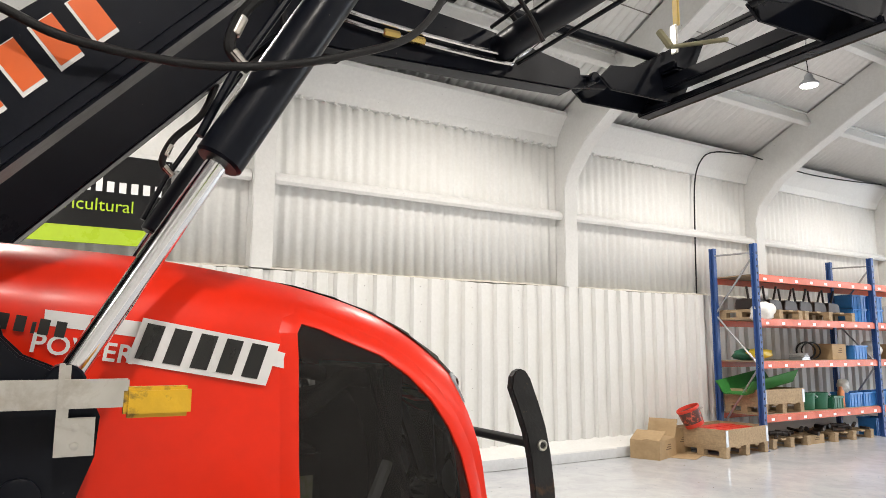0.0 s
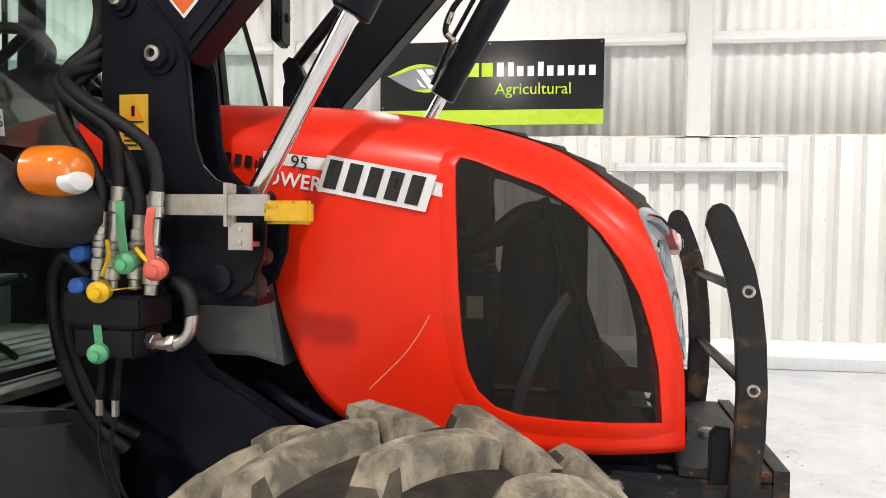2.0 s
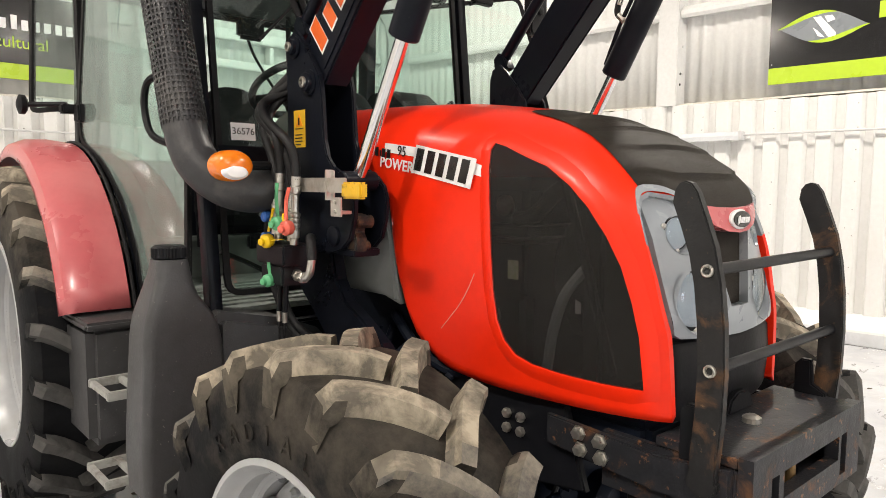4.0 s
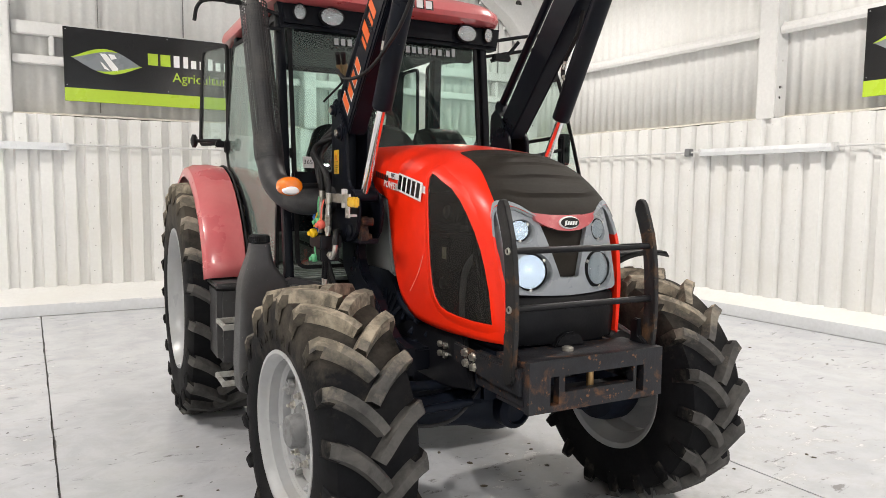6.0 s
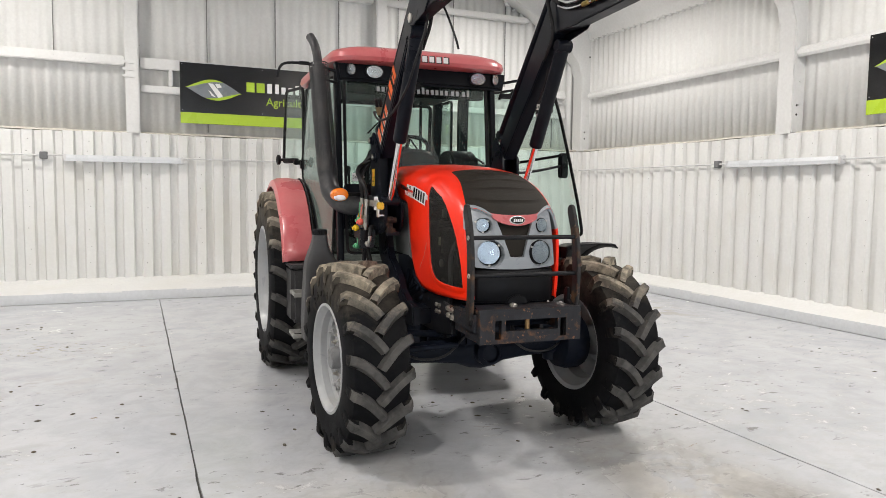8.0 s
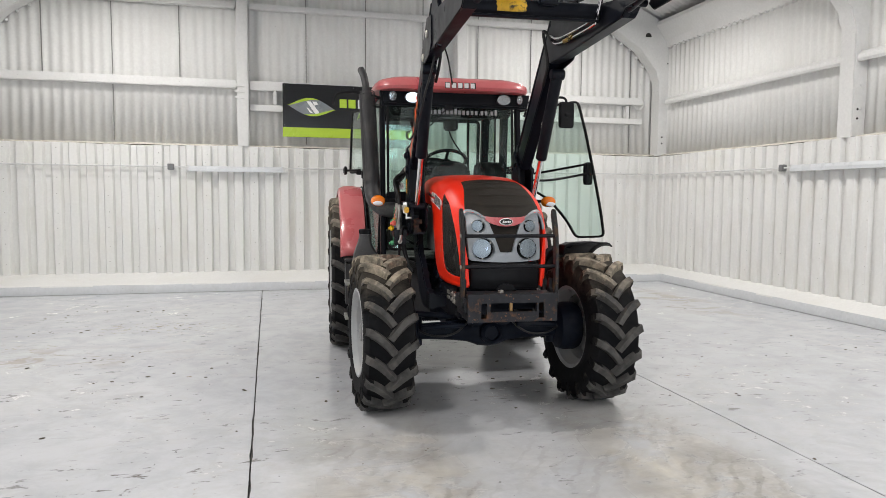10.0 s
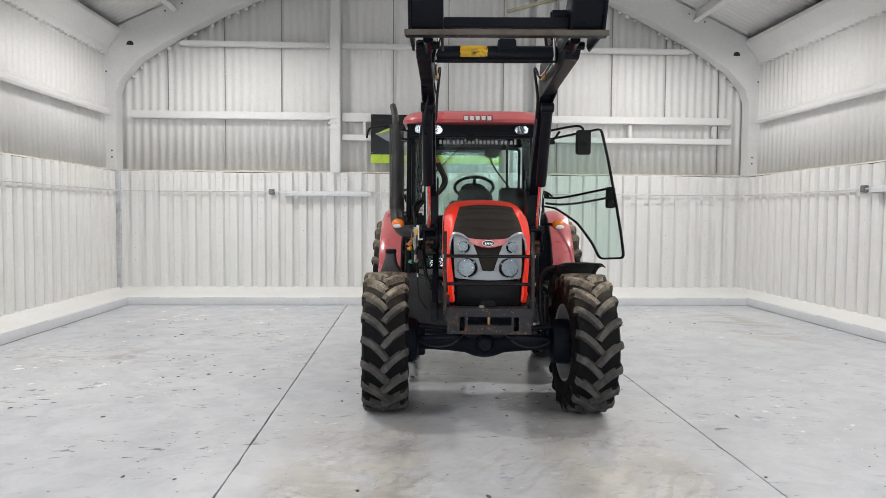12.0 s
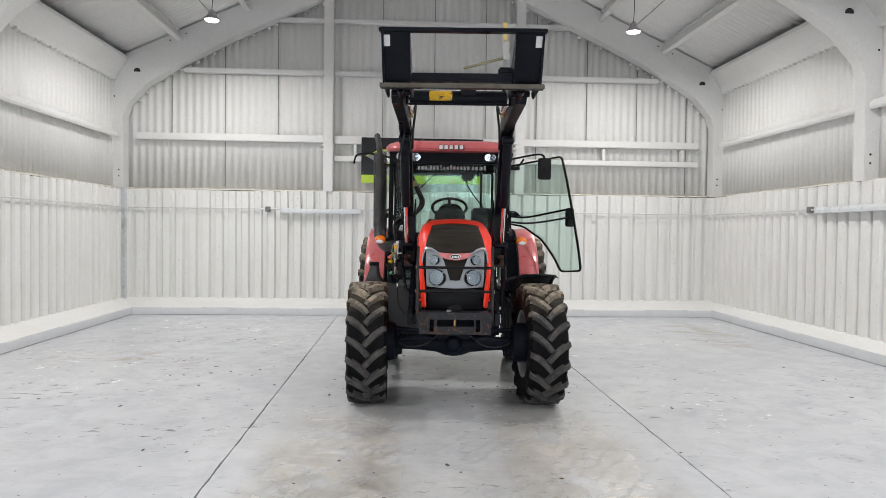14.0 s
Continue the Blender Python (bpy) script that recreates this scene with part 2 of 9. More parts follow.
def floor_material():
    """Pale blue-grey floor paint, worn to warm concrete where vehicles stand, with scuffs, specks and a soft gloss."""
    m = bpy.data.materials.new("painted_floor")
    m.use_nodes = True
    nt = m.node_tree
    b = nt.nodes["Principled BSDF"]
    black, white = (0, 0, 0), (1, 1, 1)
    times = lambda p, q: mix_color(nt, 1.0, p, q, "MULTIPLY")
    # the paint: broad clouds and fine mottling
    col = ramp_nodes(nt, noise_node(nt, 0.45, 5, 0.55, distort=0.5), [(0.3, (0.495, 0.51, 0.545)), (0.5, (0.545, 0.56, 0.59)), (0.72, (0.595, 0.605, 0.625))])
    col = times(col, ramp_nodes(nt, noise_node(nt, 3.1, 8, 0.7, distort=0.5), [(0.38, (0.87, 0.875, 0.88)), (0.58, white)]))
    # how much a part of the floor is used: the middle bay most, the bay by the racking hardly
    place, cut = nt.nodes.new("ShaderNodeTexCoord"), nt.nodes.new("ShaderNodeSeparateXYZ")
    nt.links.new(place.outputs["Object"], cut.inputs[0])

    def scaled(sock, k, c):
        n = nt.nodes.new("ShaderNodeMath")
        n.operation = "MULTIPLY_ADD"
        n.inputs[1].default_value, n.inputs[2].default_value = k, c
        nt.links.new(sock, n.inputs[0])
        return n.outputs[0]

    used = ramp_nodes(nt, scaled(cut.outputs["X"], 0.1, 0.0), [(0.30, white), (0.42, (0.25, 0.25, 0.25))])
    used = mix_color(nt, 1.0, used, ramp_nodes(nt, scaled(cut.outputs["Y"], 0.1, 0.8), [(0.50, black), (0.66, white)]), "LIGHTEN")
    # the standing place in the middle bay: two wheel lanes rubbed through to warm concrete, the strip between them cleaner
    def clamp_mask(sock, k, c, stops):
        return ramp_nodes(nt, scaled(sock, k, c), [(p, (v,) * 3) for p, v in stops])

    def spot(x, y, rx, ry, inner=0.35):
        flat, spread = nt.nodes.new("ShaderNodeMapping"), nt.nodes.new("ShaderNodeVectorMath")
        flat.inputs["Location"].default_value, flat.inputs["Scale"].default_value = (-x / rx, -y / ry, 0), (1 / rx, 1 / ry, 0)
        spread.operation = "LENGTH"
        nt.links.new(place.outputs["Object"], flat.inputs["Vector"])
        nt.links.new(flat.outputs["Vector"], spread.inputs[0])
        return ramp_nodes(nt, spread.outputs["Value"], [(inner, white), (1.0, black)])

    across = clamp_mask(cut.outputs["X"], 0.2, 0.15, [(0.20, 0.0), (0.265, 0.95), (0.385, 1.0), (0.43, 0.30), (0.55, 0.30), (0.60, 1.0), (0.72, 0.95), (0.79, 0.0)])
    onward = clamp_mask(cut.outputs["Y"], 0.1, 0.6, [(0.05, 0.35), (0.20, 0.9), (0.41, 1.0), (0.49, 0.6), (0.55, 0.18), (0.70, 0.12), (0.86, 0.0)])
    near = times(across, onward)
    rubbed = ramp_nodes(nt, noise_node(nt, 1.7, 9, 0.72, stretch=(1.1, 1.5, 1), distort=0.7), [(0.36, black), (0.54, white)])
    bare = times(near, rubbed)
    grain = ramp_nodes(nt, noise_node(nt, 7.0, 9, 0.75, stretch=(0.8, 1.6, 1), distort=0.6), [(0.36, (0.27, 0.245, 0.205)), (0.64, (0.52, 0.49, 0.43))])
    col = mix_color(nt, times(bare, (0.75, 0.75, 0.75)), col, grain)
    # yellowed paint that has held on in the lanes, soft dark patches of dried mud with tyre shade painted in, fine
    # tread prints
    held = ramp_nodes(nt, noise_node(nt, 2.3, 5, 0.6, distort=0.6), [(0.52, black), (0.70, (0.6, 0.6, 0.6))])
    col = mix_color(nt, times(near, held), col, (0.64, 0.60, 0.51))
    mud = ramp_nodes(nt, noise_node(nt, 1.05, 6, 0.62, stretch=(1.2, 0.9, 1), distort=0.8), [(0.44, black), (0.66, (0.72, 0.72, 0.72))])
    col = mix_color(nt, times(near, mud), col, (0.20, 0.185, 0.165))
    wave, slant = nt.nodes.new("ShaderNodeTexWave"), nt.nodes.new("ShaderNodeMapping")
    slant.inputs["Rotation"].default_value = (0, 0, 0.6)
    wave.inputs["Scale"].default_value, wave.inputs["Distortion"].default_value, wave.inputs["Detail"].default_value, wave.inputs["Detail Scale"].default_value = 2.6, 5.0, 5.0, 2.5
    nt.links.new(place.outputs["Object"], slant.inputs["Vector"])
    nt.links.new(slant.outputs["Vector"], wave.inputs["Vector"])
    prints = times(ramp_nodes(nt, wave.outputs["Fac"], [(0.74, black), (0.92, (0.55, 0.55, 0.55))]), ramp_nodes(nt, noise_node(nt, 2.0, 5, 0.6, distort=0.4), [(0.46, black), (0.60, white)]))
    col = mix_color(nt, times(near, prints), col, (0.22, 0.205, 0.18))
    # light wear everywhere that is used
    worn = ramp_nodes(nt, noise_node(nt, 0.7, 6, 0.6, distort=0.8), [(0.40, black), (0.62, (0.85, 0.85, 0.85))])
    fine = ramp_nodes(nt, noise_node(nt, 6.5, 10, 0.78, stretch=(0.8, 1.3, 1), distort=0.4), [(0.48, black), (0.64, (0.8, 0.8, 0.8))])
    thin = times(times(worn, fine), used)
    col = mix_color(nt, thin, col, (0.47, 0.465, 0.45))
    # scuffs in clusters, a few rusty crumbs, specks
    scuff = ramp_nodes(nt, noise_node(nt, 6.5, 8, 0.70, stretch=(0.75, 1.7, 1), distort=0.4), [(0.60, black), (0.64, white)])
    area = ramp_nodes(nt, noise_node(nt, 0.8, 3, 0.5, distort=0.5), [(0.43, black), (0.55, white)])
    area = times(area, (0.7, 0.7, 0.7))
    for x, y, rx, ry in ((-1.8, 0.0, 1.1, 0.9), (-0.6, -1.3, 0.9, 0.8), (-1.1, 3.2, 1.6, 0.7), (1.7, 1.7, 0.9, 0.9), (-2.6, -1.6, 1.2, 1.0)):
        area = mix_color(nt, 1.0, area, spot(x, y, rx, ry), "LIGHTEN")
    col = mix_color(nt, times(times(scuff, area), used), col, (0.15, 0.14, 0.13))
    # dried puddles and litter: by the far kerb, and a strip across the empty bay
    puddle = times(ramp_nodes(nt, noise_node(nt, 1.9, 8, 0.68, stretch=(0.8, 1.4, 1), distort=0.8), [(0.50, black), (0.56, (0.6, 0.6, 0.6))]), mix_color(nt, 1.0, spot(6.2, 4.0, 0.7, 2.0), spot(-2.0, 1.8, 1.7, 0.6), "LIGHTEN"))
    col = mix_color(nt, puddle, col, (0.36, 0.32, 0.255))
    straw = times(ramp_nodes(nt, noise_node(nt, 17, 4, 0.6, stretch=(0.6, 1.6, 1), distort=0.5), [(0.60, black), (0.63, white)]), mix_color(nt, 1.0, spot(-1.0, 3.25, 1.3, 0.5, 0.1), spot(-2.6, 2.3, 1.2, 0.4, 0.1), "LIGHTEN"))
    col = mix_color(nt, straw, col, (0.30, 0.235, 0.09))
    rust = ramp_nodes(nt, noise_node(nt, 2.4, 9, 0.75, stretch=(0.6, 1.5, 1), distort=1.0), [(0.655, black), (0.70, white)])
    col = mix_color(nt, times(rust, used), col, (0.30, 0.245, 0.18))
    speck = ramp_nodes(nt, noise_node(nt, 15, 3, 0.6), [(0.70, black), (0.72, white)])
    col = mix_color(nt, speck, col, (0.10, 0.095, 0.09))
    nt.links.new(col, b.inputs["Base Color"])
    r = ramp_nodes(nt, mix_color(nt, 1.0, thin, bare, "LIGHTEN"), [(0.0, (0.17,) * 3), (1.0, (0.38,) * 3)])
    nt.links.new(r, b.inputs["Roughness"])
    bp = nt.nodes.new("ShaderNodeBump")
    bp.inputs["Strength"].default_value, bp.inputs["Distance"].default_value = 0.12, 0.004
    nt.links.new(noise_node(nt, 4, 9, 0.7), bp.inputs["Height"])
    nt.links.new(bp.outputs["Normal"], b.inputs["Normal"])
    return m


PAINTED_FLOOR = floor_material()
JOINTS = (0.088, 3.37)
edges = (XL - 1.2, *JOINTS, XR + 1.2)
for a, b in zip(edges, edges[1:]):
    bm = fresh()
    # the slab's long edges are slightly chipped
    n = 420
    rows = []
    for k in range(n + 1):
        y = YF - 1 + (YB + 2.2 - YF) * k / n
        ja = 0.0045 + 0.012 * max(0, noise.noise((a * 3, y * 4.0, 1)) + 0.3 * noise.noise((a, y * 23, 5)))
        jb = 0.0045 + 0.012 * max(0, noise.noise((b * 3, y * 4.0, 7)) + 0.3 * noise.noise((b, y * 23, 9)))
        rows.append([(a + ja, y, -0.02), (a + ja, y, 0), (b - jb, y, 0), (b - jb, y, -0.02)])
    quad_strip(bm, rows)
    bmesh.ops.recalc_face_normals(bm, faces=bm.faces[:])
    part("floor_slab", bm, PAINTED_FLOOR, floor)

# outer shell, a little outside the sheets, closes the place
def structure(name, bm, material, label, category="wall", smooth=False):
    return tagged(part(name, bm, material, smooth=smooth), label, category, kind="structure")


bm = fresh()
box(bm, XL - 0.62, XL - 0.5, YF - 0.5, YB + 0.75, 0, EAVE + 0.2)
structure("wall_west", bm, WHITE_SHEET, "outer skin of the white side wall")
bm = fresh()
box(bm, XR + 0.5, XR + 0.62, YF - 0.5, YB + 0.75, 0, EAVE + 0.2)
structure("wall_east", bm, WHITE_SHEET, "outer skin of the white side wall")
DOOR_X0, DOOR_X1, DOOR_Z = -0.4, 3.8, 4.3
for nm, y0, y1 in (("wall_north", YB + 0.6, YB + 0.72), ("wall_south", YF - 0.4, YF - 0.28)):
    bm = fresh()
    gap = [] if nm == "wall_north" else [(DOOR_X0, 0), (DOOR_X0, DOOR_Z), (DOOR_X1, DOOR_Z), (DOOR_X1, 0)]
    prism(bm, [(XL - 0.6, 0), *gap, (XR + 0.6, 0), (XR + 0.6, EAVE + 0.1), (RIDGE, roof_z(RIDGE) + 0.15), (XL - 0.6, EAVE + 0.1)], "y", y0, y1)
    structure(nm, bm, WHITE_SHEET, "outer skin of the white gable wall")

# concrete dado behind the lower sheets, with a filled ledge on top
def lower_wall(name, start, way, out, length, reach=0.27, phase=0.0, depth=0.056):
    way, out, start = Vector(way), Vector(out), Vector(start)
    ob = sheet(name, start - out * depth, way, out, length, lambda s: (0.20, LEDGE - 0.03 + 0.008 * math.sin(s * 2.1)), 0.2545, depth, "box", WHITE, phase)
    tagged(ob, "lower wall of white box-profile steel sheet", "wall", kind="structure")
    bm = fresh()
    rows = []
    n = int(length / 0.12)
    for k in range(n + 1):
        s = length * k / n
        j = 0.015 * noise.noise((s * 2.5, start.x, start.y))
        p = start + way * s
        row = []
        for d, z in ((-0.20, LEDGE - 0.03), (-0.075 + j * 0.2, LEDGE - 0.022 + j * 0.5), (-0.085, LEDGE - 0.004 + j * 0.6), (-0.12, LEDGE + 0.006 + j * 0.6), (-0.40, LEDGE + 0.02 + j)):
            q = p + out * d
            row.append((q.x, q.y, z))
        rows.append(row)
    quad_strip(bm, rows)
    bmesh.ops.recalc_face_normals(bm, faces=bm.faces[:])
    led = structure(name + "_ledge", bm, FILLER, "rough filled ledge on top of the lower wall", "ledge", smooth=True)
    # kerb along the foot of the wall
    bm = fresh()
    rows = []
    for k in range(n + 1):
        s = length * k / n
        j = 0.012 * noise.noise((s * 1.3, start.x + 3, start.y))
        p = start + way * s
        row = []
        for d, z in ((reach + j, 0), (reach - 0.006 + j, 0.045), (reach - 0.010 + j, 0.118 + j), (reach - 0.018 + j, 0.137 + j), (reach - 0.04 + j, 0.146 + j), (reach * 0.5, 0.175 + j), (0.06, 0.218 + j), (0.02, 0.243 + j), (-0.12, 0.255)):
            q = p + out * d
            row.append((q.x, q.y, z))
        rows.append(row)
    quad_strip(bm, rows)
    bmesh.ops.recalc_face_normals(bm, faces=bm.faces[:])
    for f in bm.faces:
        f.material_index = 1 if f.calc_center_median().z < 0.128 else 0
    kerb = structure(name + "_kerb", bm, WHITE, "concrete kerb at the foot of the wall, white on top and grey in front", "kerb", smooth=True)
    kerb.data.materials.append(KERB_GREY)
    # grimy seam where the kerb meets the floor
    bm = fresh()
    rows = []
    m2 = int(length / 0.05)
    for k in range(m2 + 1):
        s = length * k / m2
        j = 0.012 * noise.noise((s * 1.3, start.x + 3, start.y))
        w = 0.008 + 0.014 * max(0, noise.noise((s * 5, start.y, 4)) + 0.2)
        p = start + way * s
        rows.append([tuple((p + out * d) + Vector((0, 0, 0.003))) for d in (reach - 0.02 + j, reach + 0.001 + j + w)])
    quad_strip(bm, rows)
    structure(name + "_seam", bm, BED, "dark grimy seam along the foot of the kerb", "seam")


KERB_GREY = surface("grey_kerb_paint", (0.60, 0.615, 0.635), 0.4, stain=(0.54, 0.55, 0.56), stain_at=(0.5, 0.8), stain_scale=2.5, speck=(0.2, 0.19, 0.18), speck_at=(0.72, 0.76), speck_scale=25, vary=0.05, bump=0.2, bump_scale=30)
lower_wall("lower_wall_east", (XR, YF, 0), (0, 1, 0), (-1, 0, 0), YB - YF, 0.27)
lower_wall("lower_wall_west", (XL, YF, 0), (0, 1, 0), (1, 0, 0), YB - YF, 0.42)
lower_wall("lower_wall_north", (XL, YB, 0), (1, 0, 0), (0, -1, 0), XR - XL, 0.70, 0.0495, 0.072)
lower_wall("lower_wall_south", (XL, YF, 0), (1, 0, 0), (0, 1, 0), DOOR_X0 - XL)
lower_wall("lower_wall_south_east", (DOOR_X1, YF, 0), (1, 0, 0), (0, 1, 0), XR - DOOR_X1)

# upper sheets: round corrugations of cement sheet
for nm, x, out in (("upper_wall_east", XR + 0.21, (-1, 0, 0)), ("upper_wall_west", XL - 0.21, (1, 0, 0))):
    ob = sheet(nm, (x, YF, 0), (0, 1, 0), out, YB + 0.4 - YF, lambda s: (LEDGE - 0.1, EAVE), 0.150, 0.030, "wave", WHITE_SHEET)
    tagged(ob, "upper wall of white corrugated cement sheet", "wall", kind="structure")
for nm, y, out in (("upper_wall_north", YB + 0.29, (0, -1, 0)), ("upper_wall_south", YF - 0.2, (0, 1, 0))):
    south = nm == "upper_wall_south"
    ob = sheet(nm, (XL - 0.3, y, 0), (1, 0, 0), out, XR - XL + 0.6, lambda s: (DOOR_Z if south and DOOR_X0 < XL - 0.3 + s < DOOR_X1 else LEDGE - 0.1, roof_z(XL - 0.3 + s) - 0.02), 0.153, 0.029, "wave", WHITE_SHEET)
    tagged(ob, "gable of white ribbed sheet", "wall", kind="structure")

# roof: two slopes of corrugated sheet
for nm, sx in (("roof_east", 1), ("roof_west", -1)):
    bm = fresh()
    half = RIDGE - XL + 0.4
    rows = []
    for s, d in wave_profile(YB + 0.8 - YF, 0.146, 0.05, "wave"):
        y = YF - 0.4 + s
        rows.append([(RIDGE, y, roof_z(RIDGE) + 0.02 - d), (RIDGE + sx * half * 0.5, y, roof_z(RIDGE + sx * half * 0.5) + 0.02 - d), (RIDGE + sx * half, y, roof_z(RIDGE + sx * half) + 0.02 - d)])
    quad_strip(bm, rows)
    bmesh.ops.recalc_face_normals(bm, faces=bm.faces[:])
    ob = structure("ceiling_" + nm, bm, ROOF_SHEET, "white corrugated roof sheets seen from below", "ceiling", smooth=True)
    ob.modifiers.new("thickness", "SOLIDIFY").thickness = 0.008

# purlins down each slope, and the deep eaves beams
for sx in (1, -1):
    for k, d in enumerate((1.25, 2.55, 3.85, 5.15)):
        x = RIDGE + sx * (RIDGE - XL + 0.2 - d)
        bm = fresh()
        zz = roof_z(x)
        tilt = Matrix.Translation((x, 0, zz - 0.15)) @ Matrix.Rotation(sx * math.atan(SLOPE), 4, "Y")
        box(bm, -0.045, 0.045, YF, YB + 0.35, -0.11, 0.12, 0.008, tilt)
        box(bm, -0.075, 0.075, YF, YB + 0.35, 0.085, 0.125, 0, tilt)
        structure("purlin", bm, WHITE_CONCRETE, "white concrete purlin under the roof", "purlin")
    bm = fresh()
    x = RIDGE + sx * (RIDGE - XL + 0.16)
    prism(bm, [(x - sx * 0.02, 4.47), (x + sx * 0.08, 4.45), (x + sx * 0.1, 4.95), (x - sx * 0.26, 4.93), (x - sx * 0.26, 4.87), (x - sx * 0.06, 4.60)], "y", YF, YB + 0.3)
    structure("eaves_beam", bm, WHITE_CONCRETE, "white concrete eaves beam along the top of the wall", "beam")

# portal frames of precast concrete
def portal(y, depth=0.40):
    bm = fresh()
    for sx in (1, -1):
        f = lambda d, z: (RIDGE + sx * (RIDGE - XL - d), z)
        wing = [f(-0.30, LEDGE - 0.02), f(0.0, LEDGE - 0.02), f(0.0, 3.80), f(0.05, 3.90), f(0.07, 4.0), f(0.12, 4.06), f(0.42, 4.40), f(0.95, 4.74), f(1.9, 5.25)]
        top = [(RIDGE, roof_z(RIDGE) - 0.62), (RIDGE, roof_z(RIDGE) - 0.06), f(-0.30, roof_z(XL - 0.3) - 0.04)]
        prism(bm, wing + top, "y", y - depth / 2, y + depth / 2, 0.012)
        for dz in (3.05, 3.5, 2.75):
            cx, _ = f(-0.12, 0)
            turned(bm, [(0.018, 0), (0.018, 0.012), (0.01, 0.014)], 8, along((cx, y - depth / 2, dz), (cx, y - depth / 2 - 1, dz)))
    ob = structure("portal_frame", bm, WHITE_CONCRETE, "white painted precast concrete portal frame with curved knees", "frame", smooth=True)
    # dark half-round pocket in each knee and a few bolt holes
    for sx in (1, -1):
        cx = RIDGE + sx * (RIDGE - XL - 0.27)
        bm = fresh()
        prism(bm, [(cx - 0.065, 4.64), (cx + 0.065, 4.64), (cx + 0.055, 4.69), (cx + 0.02, 4.715), (cx - 0.02, 4.715), (cx - 0.055, 4.69)], "y", y - depth / 2 - 0.003, y - depth / 2 + 0.002)
        part("pocket", bm, HOLE, ob, "dark half-round pocket")
        for dx, z in ((0.0, 2.62), (0.0, 2.74), (-0.22, 4.38), (-0.16, 4.16), (0.9, 5.26), (1.05, 5.33), (1.2, 5.40)):
            bm = fresh()
            x = RIDGE + sx * (RIDGE - XL - dx - 0.0) + (0 if dx else -sx * -0.08)
            turned(bm, [(0.016, 0), (0.016, 0.003), (0.002, 0.003)], 8, along((x, y - depth / 2, z), (x, y - depth / 2 - 1, z)))
            part("bolt_hole", bm, HOLE, ob)
    return ob


HOLE = surface("dark_hole", (0.035, 0.033, 0.03), 0.9, vary=0.2)
for y in BAYS:
    portal(y, 0.25)
portal(YB + 0.10, 0.30)

# grey steel post in the corner of the gable and the side wall
bm = fresh()
box(bm, XL - 0.03, XL + 0.055, YB - 0.07, YB + 0.08, 0.02, LEDGE - 0.02, 0.006)
structure("corner_post", bm, surface("corner_post_grey", (0.56, 0.57, 0.59), 0.5, stain=(0.30, 0.29, 0.28), stain_scale=2.5, vary=0.1), "grey steel post in the corner of the walls", "post")

# dark seam beside each column, rails on the side walls between the columns
ROW_EDGES = (YB - 0.06, *BAYS, YF)
for nm, x, sx in (("rail_east", XR + 0.13, -1), ("rail_west", XL - 0.13, 1)):
    for a, b in zip(ROW_EDGES, ROW_EDGES[1:]):
        bm = fresh()
        prism(bm, [(x, 3.36), (x + sx * 0.08, 3.35), (x + sx * 0.10, 3.385), (x + sx * 0.10, 3.43), (x + sx * 0.04, 3.485), (x, 3.49)], "y", b + 0.13, a - 0.13, 0.006)
        structure("wall_rail", bm, WHITE_CONCRETE, "white concrete rail across the upper wall", "rail")

# gable rails and posts
def gable_bar(name, x0, x1, z0, z1, y0=None, y1=None):
    bm = fresh()
    box(bm, x0, x1, YB + 0.12 if y0 is None else y0, YB + 0.26 if y1 is None else y1, z0, z1, 0.012)
    return structure(name, bm, WHITE_CONCRETE, "white painted bar across the gable wall", "rail")


POSTS = (-0.20, 3.63)
gable_bar("gable_rail", -3.95, POSTS[0] - 0.11, 3.36, 3.50)
gable_bar("gable_rail", POSTS[0] + 0.11, POSTS[1] - 0.11, 3.34, 3.50)
gable_bar("gable_rail", POSTS[1] + 0.11, 7.35, 3.36, 3.50)
for a, b in ((POSTS[0] + 0.11, POSTS[1] - 0.11), (POSTS[1] + 0.11, 7.35)):
    gable_bar("gable_rail", a, b, 2.99, 3.10)
for x in (0.3, 2.0, 5.35, 7.0):
    gable_bar("gable_stub", x, x + 0.06, 3.10, 3.34)
gable_bar("gable_rail", -3.05, POSTS[0] - 0.11, 4.70, 4.79)
gable_bar("gable_rail", POSTS[0] + 0.11, POSTS[1] - 0.11, 4.70, 4.79)
gable_bar("gable_rail", POSTS[1] + 0.11, 6.5, 4.70, 4.79)
gable_bar("gable_rail", -1.2, 4.7, 5.74, 5.82)
for x in POSTS:
    bm = fresh()
    box(bm, x - 0.095, x + 0.095, YB + 0.02, YB + 0.26, LEDGE - 0.03, roof_z(x) - 0.1, 0.015)
    for z in (3.2, 3.3, 3.4):
        box(bm, x - 0.13, x + 0.02, YB + 0.005, YB + 0.03, z - 0.02, z + 0.02, 0.004)
    structure("gable_post", bm, WHITE_CONCRETE, "white painted concrete post in the gable", "post")

# dark joints between the gable sheets
SCREW = surface("painted_screw", (0.40, 0.39, 0.37), 0.6, vary=0.3)
SEAM = surface("seam_shadow", (0.22, 0.215, 0.21), 0.9, vary=0.2)
for k in range(11):
    x = -3.31 + 1.044 * k
    if min(abs(x - p) for p in POSTS) < 0.15:
        continue
    low = LEDGE + 0.05 if k % 3 == 1 else 3.50
    bm = fresh()
    box(bm, x - 0.006, x + 0.006, YB + 0.243, YB + 0.258, low, roof_z(x) - 0.45)
    structure("sheet_joint", bm, SEAM, "dark joint between two wall sheets", "joint")


